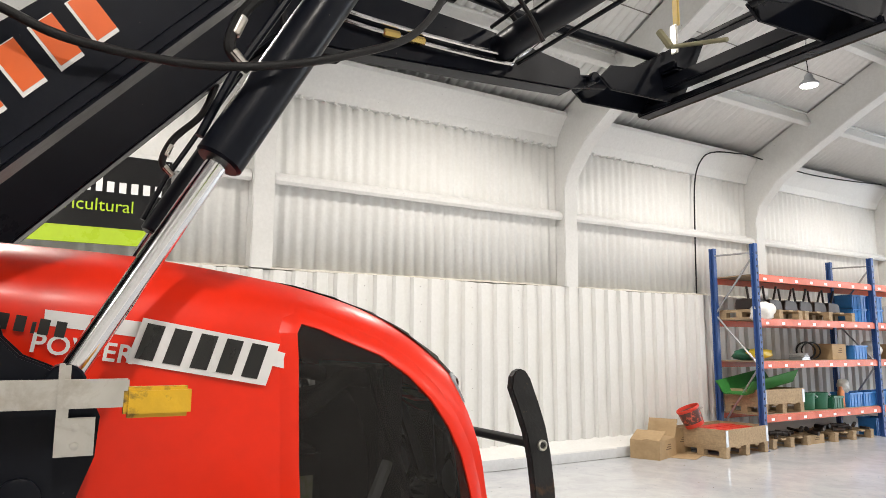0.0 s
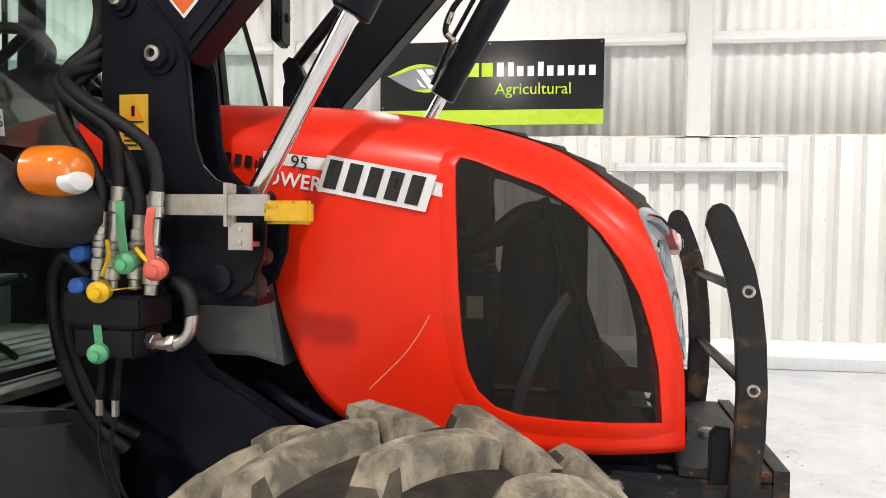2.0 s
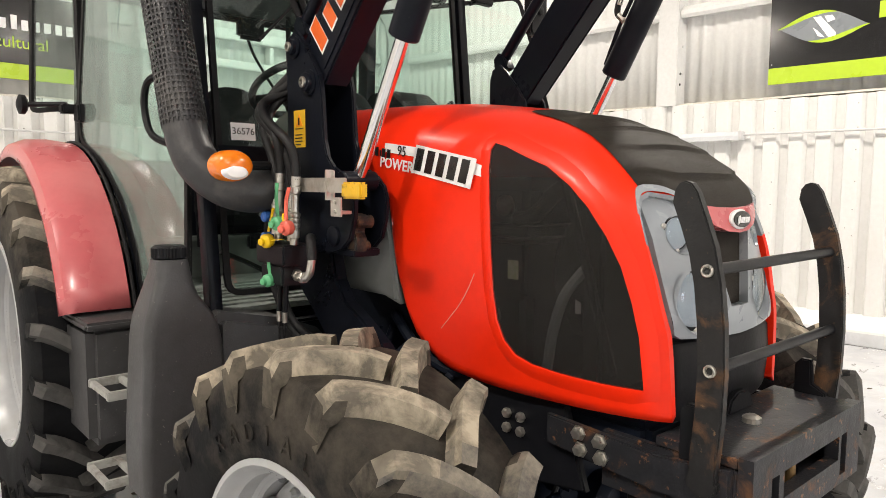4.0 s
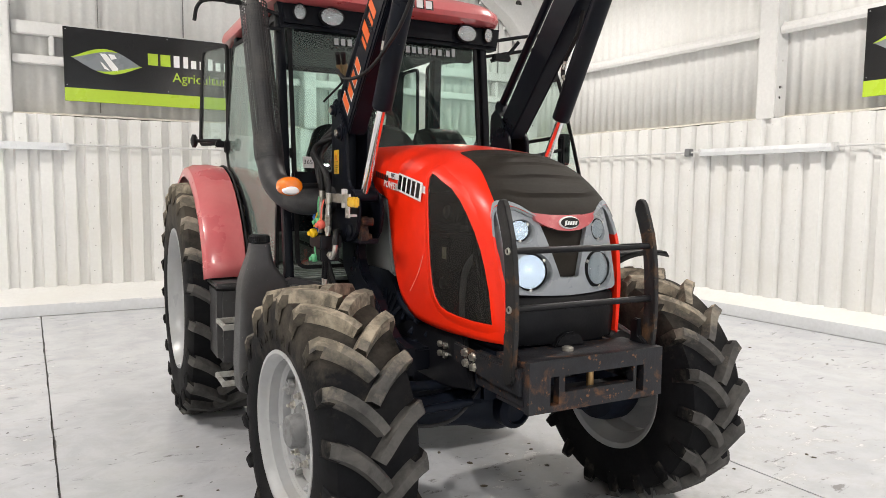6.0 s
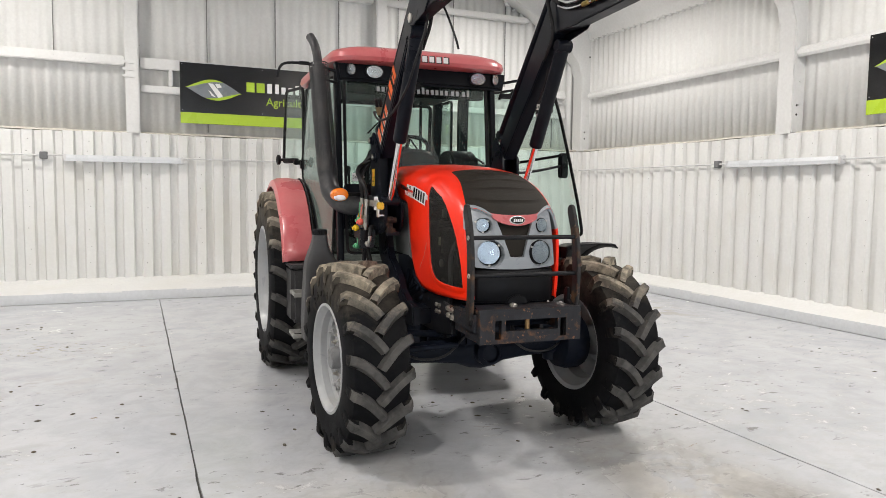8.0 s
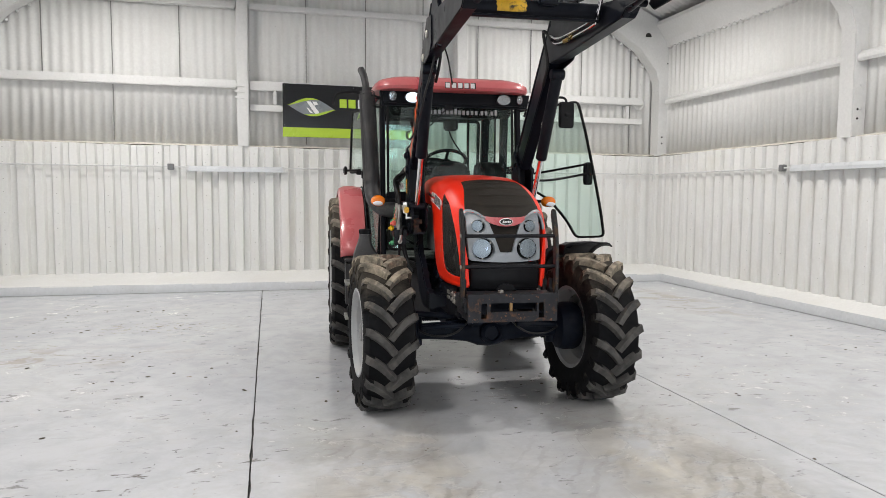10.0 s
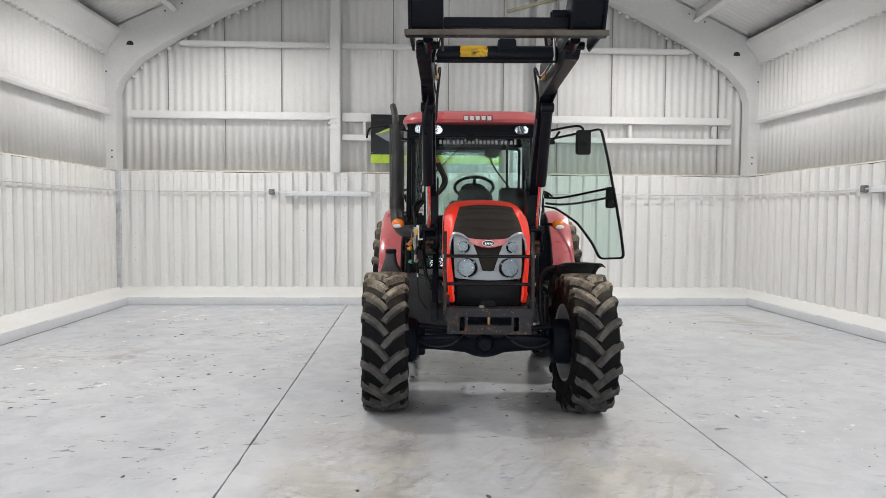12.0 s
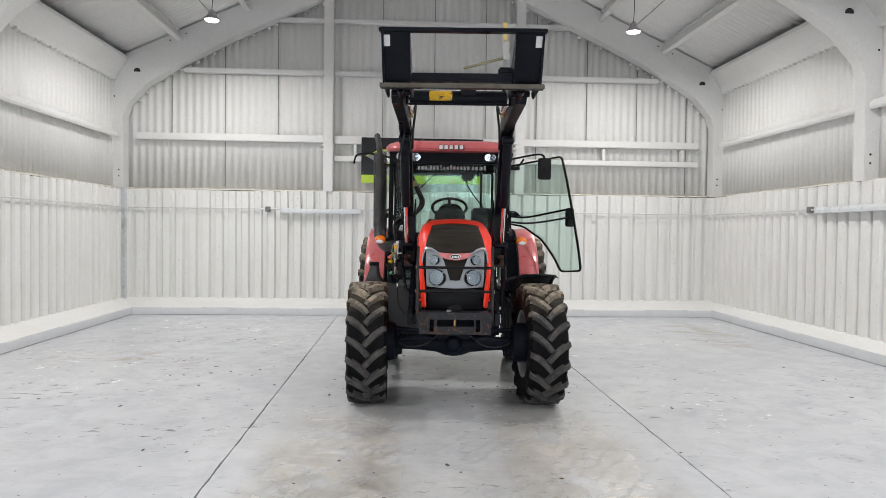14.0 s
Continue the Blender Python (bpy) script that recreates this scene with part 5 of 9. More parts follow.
for hand in (-1, 1):
    wing = [(0.258, 1.466), (0.20, 1.452), (0.145, 1.436), (0.112, 1.39), (0.082, 1.31), (0.042, 1.190), (0.0, 1.188), (0.0, 1.120), (0.12, 1.124), (0.232, 1.132), (0.250, 1.142), (0.2565, 1.25), (0.260, 1.36), (0.262, 1.43)]
    wing = [(p[0] + (q[0] - p[0]) * k / 2, p[1] + (q[1] - p[1]) * k / 2) for p, q in zip(wing, wing[1:] + wing[:1]) for k in range(2)]
    lamps = ((0.164, 1.214, 0.064, 0.158), (0.188, 1.368, 0.037, 0.196))
    ovals = [ring_oval(hand * (x - 0.008), z - 0.003, r * 1.25, r * 1.22) for x, z, r, y in lamps]
    panel = holed_plate("lamp_panel", [(hand * x, z) for x, z in wing], ovals, SILVER, bonnet, "silver-grey headlamp surround")
    bm = fresh()
    quad_strip(bm, [[(hand * x, face_y(x, z) + d, z) for x, z in wing] for d in (0.0, 0.05)], closed=True)
    bmesh.ops.recalc_face_normals(bm, faces=bm.faces[:])
    part("panel_rim", bm, SILVER, panel, "", True)
    for (x, z, r, y), oval in zip(lamps, ovals):
        bm = fresh()
        rows = [[(u + (hand * x - u) * f, face_y(u, v) * (1 - g) + (y + 0.004) * g + dy, v + (z - v) * f) for u, v in oval] for f, g, dy in ((-0.035, 0, -0.0015), (0.0, 0, -0.0025), (0.02, 0.06, 0), (0.07, 0.5, 0), (0.10, 1.0, 0))]
        quad_strip(bm, rows, closed=True)
        bmesh.ops.recalc_face_normals(bm, faces=bm.faces[:])
        part("lamp_recess", bm, SILVER, panel, "", True)
    for x, z, r, y in lamps:
        c = Vector((hand * x, y, z))
        aim = c + Vector((hand * 0.25, -1, 0.06))
        bm = fresh()
        turned(bm, [(r * 1.16, -0.016), (r * 1.14, -0.002), (r * 1.05, 0.003), (r * 1.0, 0.001), (r * 0.98, -0.03)], 36, along(c, aim))
        lamp = part("headlight", bm, BLACK_PLASTIC, bonnet, "round headlight with a clear lens", True)
        bm = fresh()
        turned(bm, [(r, 0.002), (r * 0.93, -0.010), (r * 0.80, -0.026), (r * 0.60, -0.040), (r * 0.36, -0.049), (r * 0.16, -0.052)], 36, along(c, aim))
        part("reflector", bm, REFLECTOR, lamp, "", True)
        bm = fresh()
        rows = [(r * math.sin(a), 0.003 + r * 0.20 * math.cos(a)) for a in (math.pi / 2 * (1 - k / 6) for k in range(7))]
        turned(bm, [(max(q, 0.001), w) for q, w in rows], 36, along(c, aim))
        part("lens", bm, LENS, lamp, "", True)
        bm = fresh()
        turned(bm, [(r * 0.24, -0.050), (r * 0.22, -0.012), (r * 0.12, -0.006)], 16, along(c, aim))
        part("bulb", bm, CHROME, lamp, "", True)
        for k in range(3):
            a = radians(35 + 120 * k)
            bm = fresh()
            p = along(c, aim) @ Vector((r * 1.12 * math.cos(a), r * 1.12 * math.sin(a), -0.004))
            turned(bm, [(0.007, 0), (0.007, 0.006), (0.003, 0.008)], 8, along(p, p + (aim - c)))
            part("lamp_clip", bm, STEEL, lamp)

bm = fresh()
face_plate(bm, [(-0.13, 1.425), (-0.115, 1.38), (-0.06, 1.175), (0.06, 1.175), (0.115, 1.38), (0.13, 1.425)], 0.022, 0.05, 3)
part("centre_grille", bm, MESH_BLACK, bonnet, "black mesh between the headlights", True)
bm = fresh()
strip = [(-0.150, 1.436), (-0.08, 1.428), (0, 1.426), (0.08, 1.428), (0.150, 1.436), (0.135, 1.405), (0.10, 1.385), (0.05, 1.370), (0, 1.366), (-0.05, 1.370), (-0.10, 1.385), (-0.135, 1.405)]
face_plate(bm, strip, -0.020, 0.035, 3)
badge_strip = part("badge_strip", bm, PINK, bonnet, "faded red badge strip", True)
bm = fresh()
c = Vector((0, face_y(0, 1.398) - 0.020, 1.398))
turned(bm, [(0.047, -0.004), (0.047, 0.004), (0.042, 0.007), (0.002, 0.008)], 32, along(c, c + Vector((0, -1, 0.1))) @ Matrix.Diagonal((1, 0.52, 1, 1)))
badge = part("badge", bm, DECAL_WHITE, bonnet, "oval badge with a dark emblem", True)
bm = fresh()
turned(bm, [(0.043, 0.0075), (0.043, 0.0095), (0.002, 0.0098)], 32, along(c, c + Vector((0, -1, 0.1))) @ Matrix.Diagonal((1, 0.46, 1, 1)))
part("badge_field", bm, DECAL_BLACK, badge)
for k in range(5):
    bm = fresh()
    x = -0.028 + 0.012 * k
    prism(bm, [(x, 1.390 - (0.004 if k == 0 else 0)), (x + 0.008, 1.390), (x + 0.011, 1.404 + (0.004 if k == 0 else 0)), (x + 0.003, 1.404)], "y", c.y - 0.013, c.y - 0.0105)
    part("emblem_stroke", bm, DECAL_WHITE, badge)
bm = fresh()
bulge = [(x, 0.118 + 0.60 * x * x) for x in (-0.246 + 0.0246 * k for k in range(21))]
rows = []
for dz, dy in ((0.930, 0.028), (0.934, 0.014), (0.95, 0.008), (1.03, 0.0), (1.105, 0.006), (1.117, 0.014), (1.120, 0.03)):
    rows.append([(x, y + dy, dz) for x, y in bulge])
quad_strip(bm, rows)
prism(bm, [(-0.07, 0.925), (0.07, 0.925), (0.05, 0.962), (0.02, 0.976), (-0.02, 0.976), (-0.05, 0.962)], "y", 0.108, 0.16, 0.005)
bmesh.ops.recalc_face_normals(bm, faces=bm.faces[:])
low_panel = part("lower_grille", bm, BLACK_PLASTIC, bonnet, "black lower front panel", True)
low_panel.modifiers.new("thickness", "SOLIDIFY").thickness = 0.004

# side decals
for hand in (-1, 1):
    side_patch("decal_stripe", [(1.10, 1.604), (0.90, 1.580), (0.70, 1.535), (0.648, 1.520), (0.648, 1.491), (0.72, 1.508), (0.90, 1.551), (1.10, 1.577)], hand, 0.0025, DECAL_WHITE, bonnet, "white decal stripe", rings=2)


def on_side(hand, y, z, tilt):
    """A pose on the bonnet's side whose local x runs towards the nose on the right-hand side of the tractor."""
    x = hand * (side_x(y, z, 0.0045))
    rot = Matrix(((0, 0, hand, 0), (hand, 0, 0, 0), (0, 1, 0, 0), (0, 0, 0, 1)))
    return Matrix.Translation((x, y, z)) @ rot @ Matrix.Rotation(tilt, 4, "Z")


for hand in (-1, 1):
    ty = 0.945 if hand < 0 else 0.735
    tilt = radians(-10.5) if hand < 0 else radians(10.5)
    m = on_side(hand, ty, 1.569 if hand < 0 else 1.529, tilt)
    bar_word(bonnet, m @ Matrix.Translation((-0.012, -0.06, -0.0012)), "MMMMM", 0.084, 0.258, DECAL_WHITE, 1.2, 0.12)
    bar_word(bonnet, m @ Matrix.Translation((0.0, -0.05, 0.0004)), "MMMMM", 0.066, 0.243, DECAL_BLACK, 0.55, 0.12)
    ty = 1.219 if hand < 0 else 1.03
    m = on_side(hand, ty, 1.595 if hand < 0 else 1.562, radians(-9) if hand < 0 else radians(9))
    bar_word(bonnet, m @ Matrix.Translation((0, -0.016, 0.0006)), "MMMMiMM", 0.027, 0.165, DECAL_BLACK, 0.5)
    letters("95", 0.044, 0.0006, DECAL_BLACK, "model_number", bonnet, on_side(hand, 1.010 if hand < 0 else 1.0, 1.574, radians(-9) * -hand) @ Matrix.Translation((0, 0, 0.001)))
    letters("POWER", 0.046, 0.0006, DECAL_WHITE, "model_word", bonnet, on_side(hand, 1.037, 1.535, radians(-8) * -hand) @ Matrix.Translation((0, 0, 0.0005)), bold=0.0008, spacing=1.05)

# stickers and a scratch on the side panels
for hand in (-1,):
    for x, y0, y1, z0, z1, mat, label, (c0, c1, d0, d1) in (
            (-0.290, 0.592, 0.630, 1.225, 1.276, surface("faded_label", (0.42, 0.41, 0.30), 0.6, stain=(0.2, 0.3, 0.05), stain_scale=40), "small faded label", (0.57, 0.70, 1.17, 1.33)),
            (-0.195, 0.456, 0.474, 1.140, 1.222, surface("grey_label", (0.5, 0.5, 0.5), 0.6), "narrow grey label", (0.44, 0.50, 1.08, 1.26))):
        bm = fresh()
        box(bm, x + 0.001, -0.08, c0, c1, d0, d1, 0.012)
        holder = part("engine_box", bm, BLACK_PLASTIC, tractor, "black housing in the engine bay")
        bm = fresh()
        box(bm, x - 0.001, x + 0.0005, y0, y1, z0, z1)
        part("sticker", bm, mat, holder, label)
    pts = [(0.705, 1.235), (0.73, 1.19), (0.762, 1.145), (0.80, 1.105), (0.845, 1.06)]
    bm = fresh()
    tube(bm, [(hand * side_x(y, z, 0.0), y, z) for y, z in pts], 0.0012, 6)
    part("scratch", bm, surface("bare_scratch", (0.75, 0.45, 0.38), 0.6), bonnet, "long pale scratch")

# grey plastic panel and dark engine behind the bonnet
bm = fresh()
prism(bm, [(1.06, 1.10), (1.14, 1.12), (1.42, 1.12), (1.45, 1.5), (1.13, 1.48), (1.09, 1.30)], "x", -0.335, 0.335, 0.012)
part("cowl", bm, GREY_PANEL, tractor, "grey plastic cowl behind the bonnet")
bm = fresh()
box(bm, -0.22, 0.22, 0.62, 1.75, 0.62, 1.36, 0.03)
box(bm, -0.16, 0.16, 0.66, 1.3, 1.36, 1.50, 0.04)
box(bm, -0.27, 0.27, 0.20, 1.15, 0.78, 0.925, 0.02)
box(bm, -0.20, 0.20, 1.2, 3.3, 0.42, 1.0, 0.05)
for k in range(9):
    rod(bm, (-0.24, 0.72 + 0.08 * k, 0.98 + 0.03 * math.sin(k * 2.2)), (-0.30 + 0.02 * math.sin(k * 5), 0.76 + 0.075 * k, 0.86 + 0.05 * math.sin(k * 1.7)), 0.014, 8)
    rod(bm, (0.24, 0.72 + 0.08 * k, 0.98), (0.29, 0.76 + 0.075 * k, 0.86), 0.014, 8)
tube(bm, [(-0.25, 0.65, 1.0), (-0.30, 0.8, 0.93), (-0.31, 0.98, 0.97), (-0.27, 1.15, 1.05)], 0.018, 8)
tube(bm, [(-0.25, 0.75, 0.85), (-0.33, 0.95, 0.80), (-0.33, 1.15, 0.86), (-0.27, 1.3, 1.0)], 0.014, 8)
part("engine", bm, DARK_BLUE, tractor, "dark engine block with pipes", True)
# radiator, fan cowl and hoses behind the side screens
bm = fresh()
box(bm, -0.24, 0.24, 0.36, 0.42, 0.95, 1.50, 0.01)
radiator = part("radiator", bm, BLACK, tractor, "black radiator behind the screens")
bm = fresh()
turned(bm, [(0.20, 0.0), (0.21, 0.02), (0.20, 0.10), (0.17, 0.14), (0.165, 0.13), (0.19, 0.09)], 28, along((0, 0.43, 1.24), (0, 2, 1.24)))
part("fan_cowl", bm, BLACK_PLASTIC, radiator, "", True)
for hand in (-1, 1):
    bm = fresh()
    tube(bm, [(hand * 0.14, 0.40, 1.46), (hand * 0.22, 0.50, 1.47), (hand * 0.21, 0.60, 1.40), (hand * 0.15, 0.72, 1.38)], 0.022, 10)
    part("coolant_hose", bm, HOSE_BLACK, radiator, "", True)
    bm = fresh()
    tube(bm, [(hand * 0.24, 0.40, 1.28), (hand * 0.27, 0.45, 1.20), (hand * 0.265, 0.49, 1.10), (hand * 0.25, 0.52, 0.99)], 0.014, 8)
    part("thin_hose", bm, GREY_PANEL, radiator, "", True)
    bm = fresh()
    rod(bm, (hand * 0.27, 0.30, 1.02), (hand * 0.27, 0.46, 1.50), 0.012, 8)
    part("stay", bm, BLACK, radiator, "", True)
for x, y, z, r in ((-0.235, 0.70, 1.42, 0.03), (-0.235, 0.66, 1.22, 0.02), (-0.235, 0.74, 1.10, 0.025)):
    bm = fresh()
    turned(bm, [(r, 0), (r, 0.012), (r * 0.6, 0.016)], 14, along((x + 0.012, y, z), (-2, y, z)))
    part("engine_cap", bm, STEEL, radiator)

# chassis plates with bolts
for hand in (-1, 1):
    bm = fresh()
    prism(bm, [(-0.02, 0.80), (0.15, 0.80), (0.46, 0.825), (0.46, 0.90), (0.15, 0.885), (-0.02, 0.90)], "x", hand * 0.302, hand * 0.322, 0.004)
    plate = part("side_plate", bm, RUSTY, tractor, "rusty black mounting plate")
    for y, z in ((0.356, 0.878), (0.295, 0.873), (0.35, 0.838), (0.29, 0.834)):
        bm = fresh()
        turned(bm, [(0.020, 0), (0.020, 0.004), (0.0145, 0.004), (0.0145, 0.016), (0.008, 0.018)], 6, along((hand * 0.322, y, z), (hand * 1, y, z)))
        part("bolt", bm, STEEL, plate)
    bm = fresh()
    prism(bm, [(0.35, 0.72), (0.62, 0.68), (1.25, 0.68), (1.25, 0.80), (0.9, 0.92), (0.42, 0.93)], "x", hand * 0.275, hand * 0.302, 0.006)
    rail = part("chassis_plate", bm, BLACK, tractor, "black chassis plate")
    for y, z in ((0.56, 0.86), (0.61, 0.86), (0.56, 0.82), (0.61, 0.82)):
        bm = fresh()
        turned(bm, [(0.014, 0), (0.014, 0.012), (0.008, 0.014)], 6, along((hand * 0.302, y, z), (hand * 1, y, z)))
        part("bolt", bm, STEEL, rail)

# front weight bracket with slots, window and pin
bm = fresh()
front = [(-0.305, 0.742), (0.308, 0.742), (0.308, 0.928), (-0.305, 0.928)]
holes = [(-0.215, -0.178, 0.765, 0.868), (0.180, 0.217, 0.765, 0.868), (-0.153, 0.165, 0.808, 0.868)]
xs = sorted({-0.305, 0.308, *(h[0] for h in holes), *(h[1] for h in holes)})
for a, b in zip(xs, xs[1:]):
    cuts = [h for h in holes if h[0] <= a and b <= h[1]]
    for z0, z1 in ([(0.742, 0.928)] if not cuts else [(0.742, cuts[0][2]), (cuts[0][3], 0.928)]):
        prism(bm, [(a, z0), (b, z0), (b, z1), (a, z1)], "y", -0.062, -0.030)
bmesh.ops.remove_doubles(bm, verts=bm.verts[:], dist=0.0004)
bracket = part("weight_bracket", bm, RUSTY, tractor, "rusty black front bracket with slots")
for x0, x1, y1, z0, z1 in ((-0.303, 0.306, 0.16, 0.900, 0.922), (-0.30, 0.30, 0.16, 0.744, 0.760), (-0.305, -0.285, 0.30, 0.762, 0.898), (0.288, 0.308, 0.30, 0.762, 0.898)):
    bm = fresh()
    box(bm, x0, x1, -0.029, y1, z0, z1, 0.002)
    part("bracket_plate", bm, RUSTY, bracket)
bm = fresh()
rod(bm, (0, -0.012, 0.765), (0, -0.012, 0.895), 0.014, 14)
part("pin", bm, surface("brass_pin", (0.35, 0.22, 0.10), 0.4, 0.8), bracket, "worn brass-coloured pin")
bm = fresh()
turned(bm, [(0.022, 0), (0.022, 0.012), (0.012, 0.018)], 14, along((-0.05, 0.06, 0.922), (-0.05, 0.06, 2)))
part("bolt_cap", bm, STEEL, bracket)

# headlamp guard: two curved flats and two bars
GUARD = [(0.094, 1.455), (0.072, 1.40), (0.052, 1.345), (0.038, 1.28), (0.028, 1.20), (0.023, 1.10), (0.025, 1.0), (0.032, 0.92), (0.034, 0.87)]
guard = None
for hand in (-1, 1):
    left, right = [], []
    for k, (y, z) in enumerate(GUARD):
        y2, z2 = GUARD[min(k + 1, len(GUARD) - 1)]
        y0, z0 = GUARD[max(k - 1, 0)]
        d = Vector((y2 - y0, z2 - z0)).normalized()
        n = Vector((-d.y, d.x)) * 0.030
        left.append((y + n.x, z + n.y))
        right.append((y - n.x, z - n.y))
    y, z = GUARD[0]
    cap = [(y + 0.030 * math.cos(a) * 0.9, z + 0.034 * math.sin(a)) for a in (math.pi * k / 6 for k in range(1, 6))]
    if left[0][0] < right[0][0]:
        left, right = right, left
    foot = [(0.034 + 0.036 * math.cos(a), 0.865 + 0.036 * math.sin(a)) for a in (math.pi + math.pi * k / 6 for k in range(0, 7))]
    bm = fresh()
    prism(bm, cap + right + foot + left[::-1], "x", hand * 0.313, hand * 0.336, 0.003)
    if guard is None:
        guard = part("lamp_guard", bm, GUARD_BLACK, tractor, "rusty black steel lamp guard")
    else:
        part("guard_flat", bm, GUARD_BLACK, guard)
    for y, z in ((0.037, 1.307), (0.023, 1.102)):
        bm = fresh()
        turned(bm, [(0.0135, 0), (0.0135, 0.005), (0.0115, 0.007), (0.0085, 0.006), (0.0080, 0.001)], 20, along((hand * 0.336, y, z), (hand * 1, y, z)))
        part("guard_bolt", bm, STEEL, guard)
        bm = fresh()
        turned(bm, [(0.0078, 0), (0.0078, 0.0025), (0.002, 0.0022)], 6, along((hand * 0.336, y, z), (hand * 1, y, z)))
        part("bolt_socket", bm, DECAL_BLACK, guard)
    bm = fresh()
    prism(bm, [(0.02, 0.86), (0.10, 0.86), (0.10, 1.0), (0.085, 1.015), (0.06, 1.015), (0.055, 0.95), (0.02, 0.93)], "x", hand * 0.290, hand * 0.312, 0.004)
    part("guard_bracket", bm, BLACK, guard)
for y, z, r in ((0.037, 1.307, 0.0125), (0.023, 1.102, 0.0125)):
    bm = fresh()
    rod(bm, (-0.315, y, z), (0.315, y, z), r, 14)
    part("guard_bar", bm, BLACK, guard, "round black bar", True)

# front axle: beam, pinion nose, cradle, hubs, rods, hoses
bm = fresh()
turned(bm, [(0.055, -0.62), (0.062, -0.45), (0.070, -0.30), (0.085, -0.16), (0.115, -0.08), (0.125, 0), (0.115, 0.08), (0.085, 0.16), (0.070, 0.30), (0.062, 0.45), (0.055, 0.62)], 24, Matrix.Translation((0, FAX, 0.555)) @ Matrix.Rotation(radians(90), 4, "Y"))
axle = part("front_axle", bm, DARK_BLUE, tractor, "dark front axle with steering rods", True)
bm = fresh()
turned(bm, [(0.075, 0), (0.085, 0.02), (0.080, 0.15), (0.06, 0.17), (0.055, 0.172), (0.05, 0.15)], 24, along((0, FAX - 0.02, 0.56), (0, 0, 0.56)))
part("pinion_nose", bm, DARK_BLUE, axle, "", True)
bm = fresh()
box(bm, -0.16, 0.16, FAX - 0.12, FAX + 0.12, 0.58, 0.80, 0.03)
part("axle_cradle", bm, DARK_BLUE, axle)
for hand in (-1, 1):
    bm = fresh()
    turned(bm, [(0.12, -0.02), (0.17, 0.0), (0.185, 0.05), (0.185, 0.13), (0.17, 0.16), (0.09, 0.18)], 28, along((hand * 0.56, FAX, 0.57), (hand * 1, FAX, 0.57)))
    part("final_drive", bm, DARK_BLUE, axle, "round final drive housing", True)
    bm = fresh()
    rod(bm, (hand * 0.54, FAX + 0.04, 0.70), (hand * 0.54, FAX + 0.04, 0.44), 0.05, 14)
    part("king_pin", bm, DARK_BLUE, axle, "", True)
    for p, q, r in (((0.20, -0.14, 0.62), (0.52, -0.11, 0.60), 0.018), ((0.26, 0.02, 0.66), (0.60, -0.04, 0.70), 0.022)):
        bm = fresh()
        rod(bm, (hand * p[0], FAX + p[1], p[2]), (hand * q[0], FAX + q[1], q[2]), r, 10)
        part("steering_rod", bm, DARK_BLUE, axle, "", True)
    bm = fresh()
    tube(bm, [(hand * 0.62, FAX - 0.05, 0.625), (hand * 0.45, FAX - 0.12, 0.545), (hand * 0.28, FAX - 0.13, 0.555), (hand * 0.14, FAX - 0.10, 0.66)], 0.008, 8)
    part("axle_hose", bm, HOSE_BLACK, axle, "", True)
bm = fresh()
rod(bm, (-0.75, RAX, 0.77), (0.75, RAX, 0.77), 0.11, 20)
part("rear_axle", bm, DARK_BLUE, tractor, "dark rear axle", True)

# mudguard over the left front wheel
bm = fresh()
rows = []
for k in range(19):
    a = radians(84 + 68 * k / 18)
    row = []
    for x, r in ((0.56, 0.560), (0.58, 0.630), (0.64, 0.652), (0.80, 0.658), (0.94, 0.650), (0.965, 0.625)):
        row.append((x + 0.02, FAX - r * math.cos(a), 0.57 + r * math.sin(a)))
    rows.append(row)
quad_strip(bm, rows)
bmesh.ops.recalc_face_normals(bm, faces=bm.faces[:])
mud = part("front_mudguard", bm, BLACK_PLASTIC, tractor, "black plastic front mudguard", True)
mud.modifiers.new("thickness", "SOLIDIFY").thickness = 0.008
bm = fresh()
tube(bm, [(0.50, FAX + 0.03, 0.62), (0.47, FAX + 0.06, 0.90), (0.50, FAX + 0.08, 1.14), (0.70, FAX + 0.08, 1.19)], 0.02, 8)
part("mudguard_stay", bm, BLACK, tractor, "black mudguard stay")

# -- cab --
CX = -0.035
SEAL = surface("black_seal", (0.008, 0.008, 0.009), 0.6, spec=0.2, vary=0.1, bump=0.05)
CAB_BLACK = surface("cab_black_paint", (0.005, 0.006, 0.009), 0.4, spec=0.11, vary=0.1, bump=0.05)


def rounded(points, r, n=4):
    """Round the corners of an outline."""
    out = []
    for k, p in enumerate(points):
        a, b, c = Vector(points[k - 1]), Vector(p), Vector(points[(k + 1) % len(points)])
        u, v = (a - b), (c - b)
        rr = min(r, u.length * 0.45, v.length * 0.45)
        s, e = b + u.normalized() * rr, b + v.normalized() * rr
        for j in range(n + 1):
            t = j / n
            out.append(tuple((1 - t) ** 2 * s + 2 * t * (1 - t) * b + t * t * e))
    return out


# roof: stacked rounded outlines
bm = fresh()
rows = []
for grow, z in ((-0.03, 2.478), (0.0, 2.484), (0.012, 2.51), (0.004, 2.545), (-0.03, 2.577), (-0.09, 2.600), (-0.20, 2.614), (-0.42, 2.622)):
    o = rounded([(CX - 0.715 - grow, 1.585 - grow * 1.1), (CX + 0.665 + grow, 1.585 - grow * 1.1), (CX + 0.665 + grow, 3.22 + grow), (CX - 0.715 - grow, 3.22 + grow)], 0.24, 6)
    rows.append([(x, y - 0.05 * (1 - ((x - CX) / 0.75) ** 2) if y < 2 else y, z + (0.006 if abs(x - CX) > 0.3 else 0)) for x, y in o])
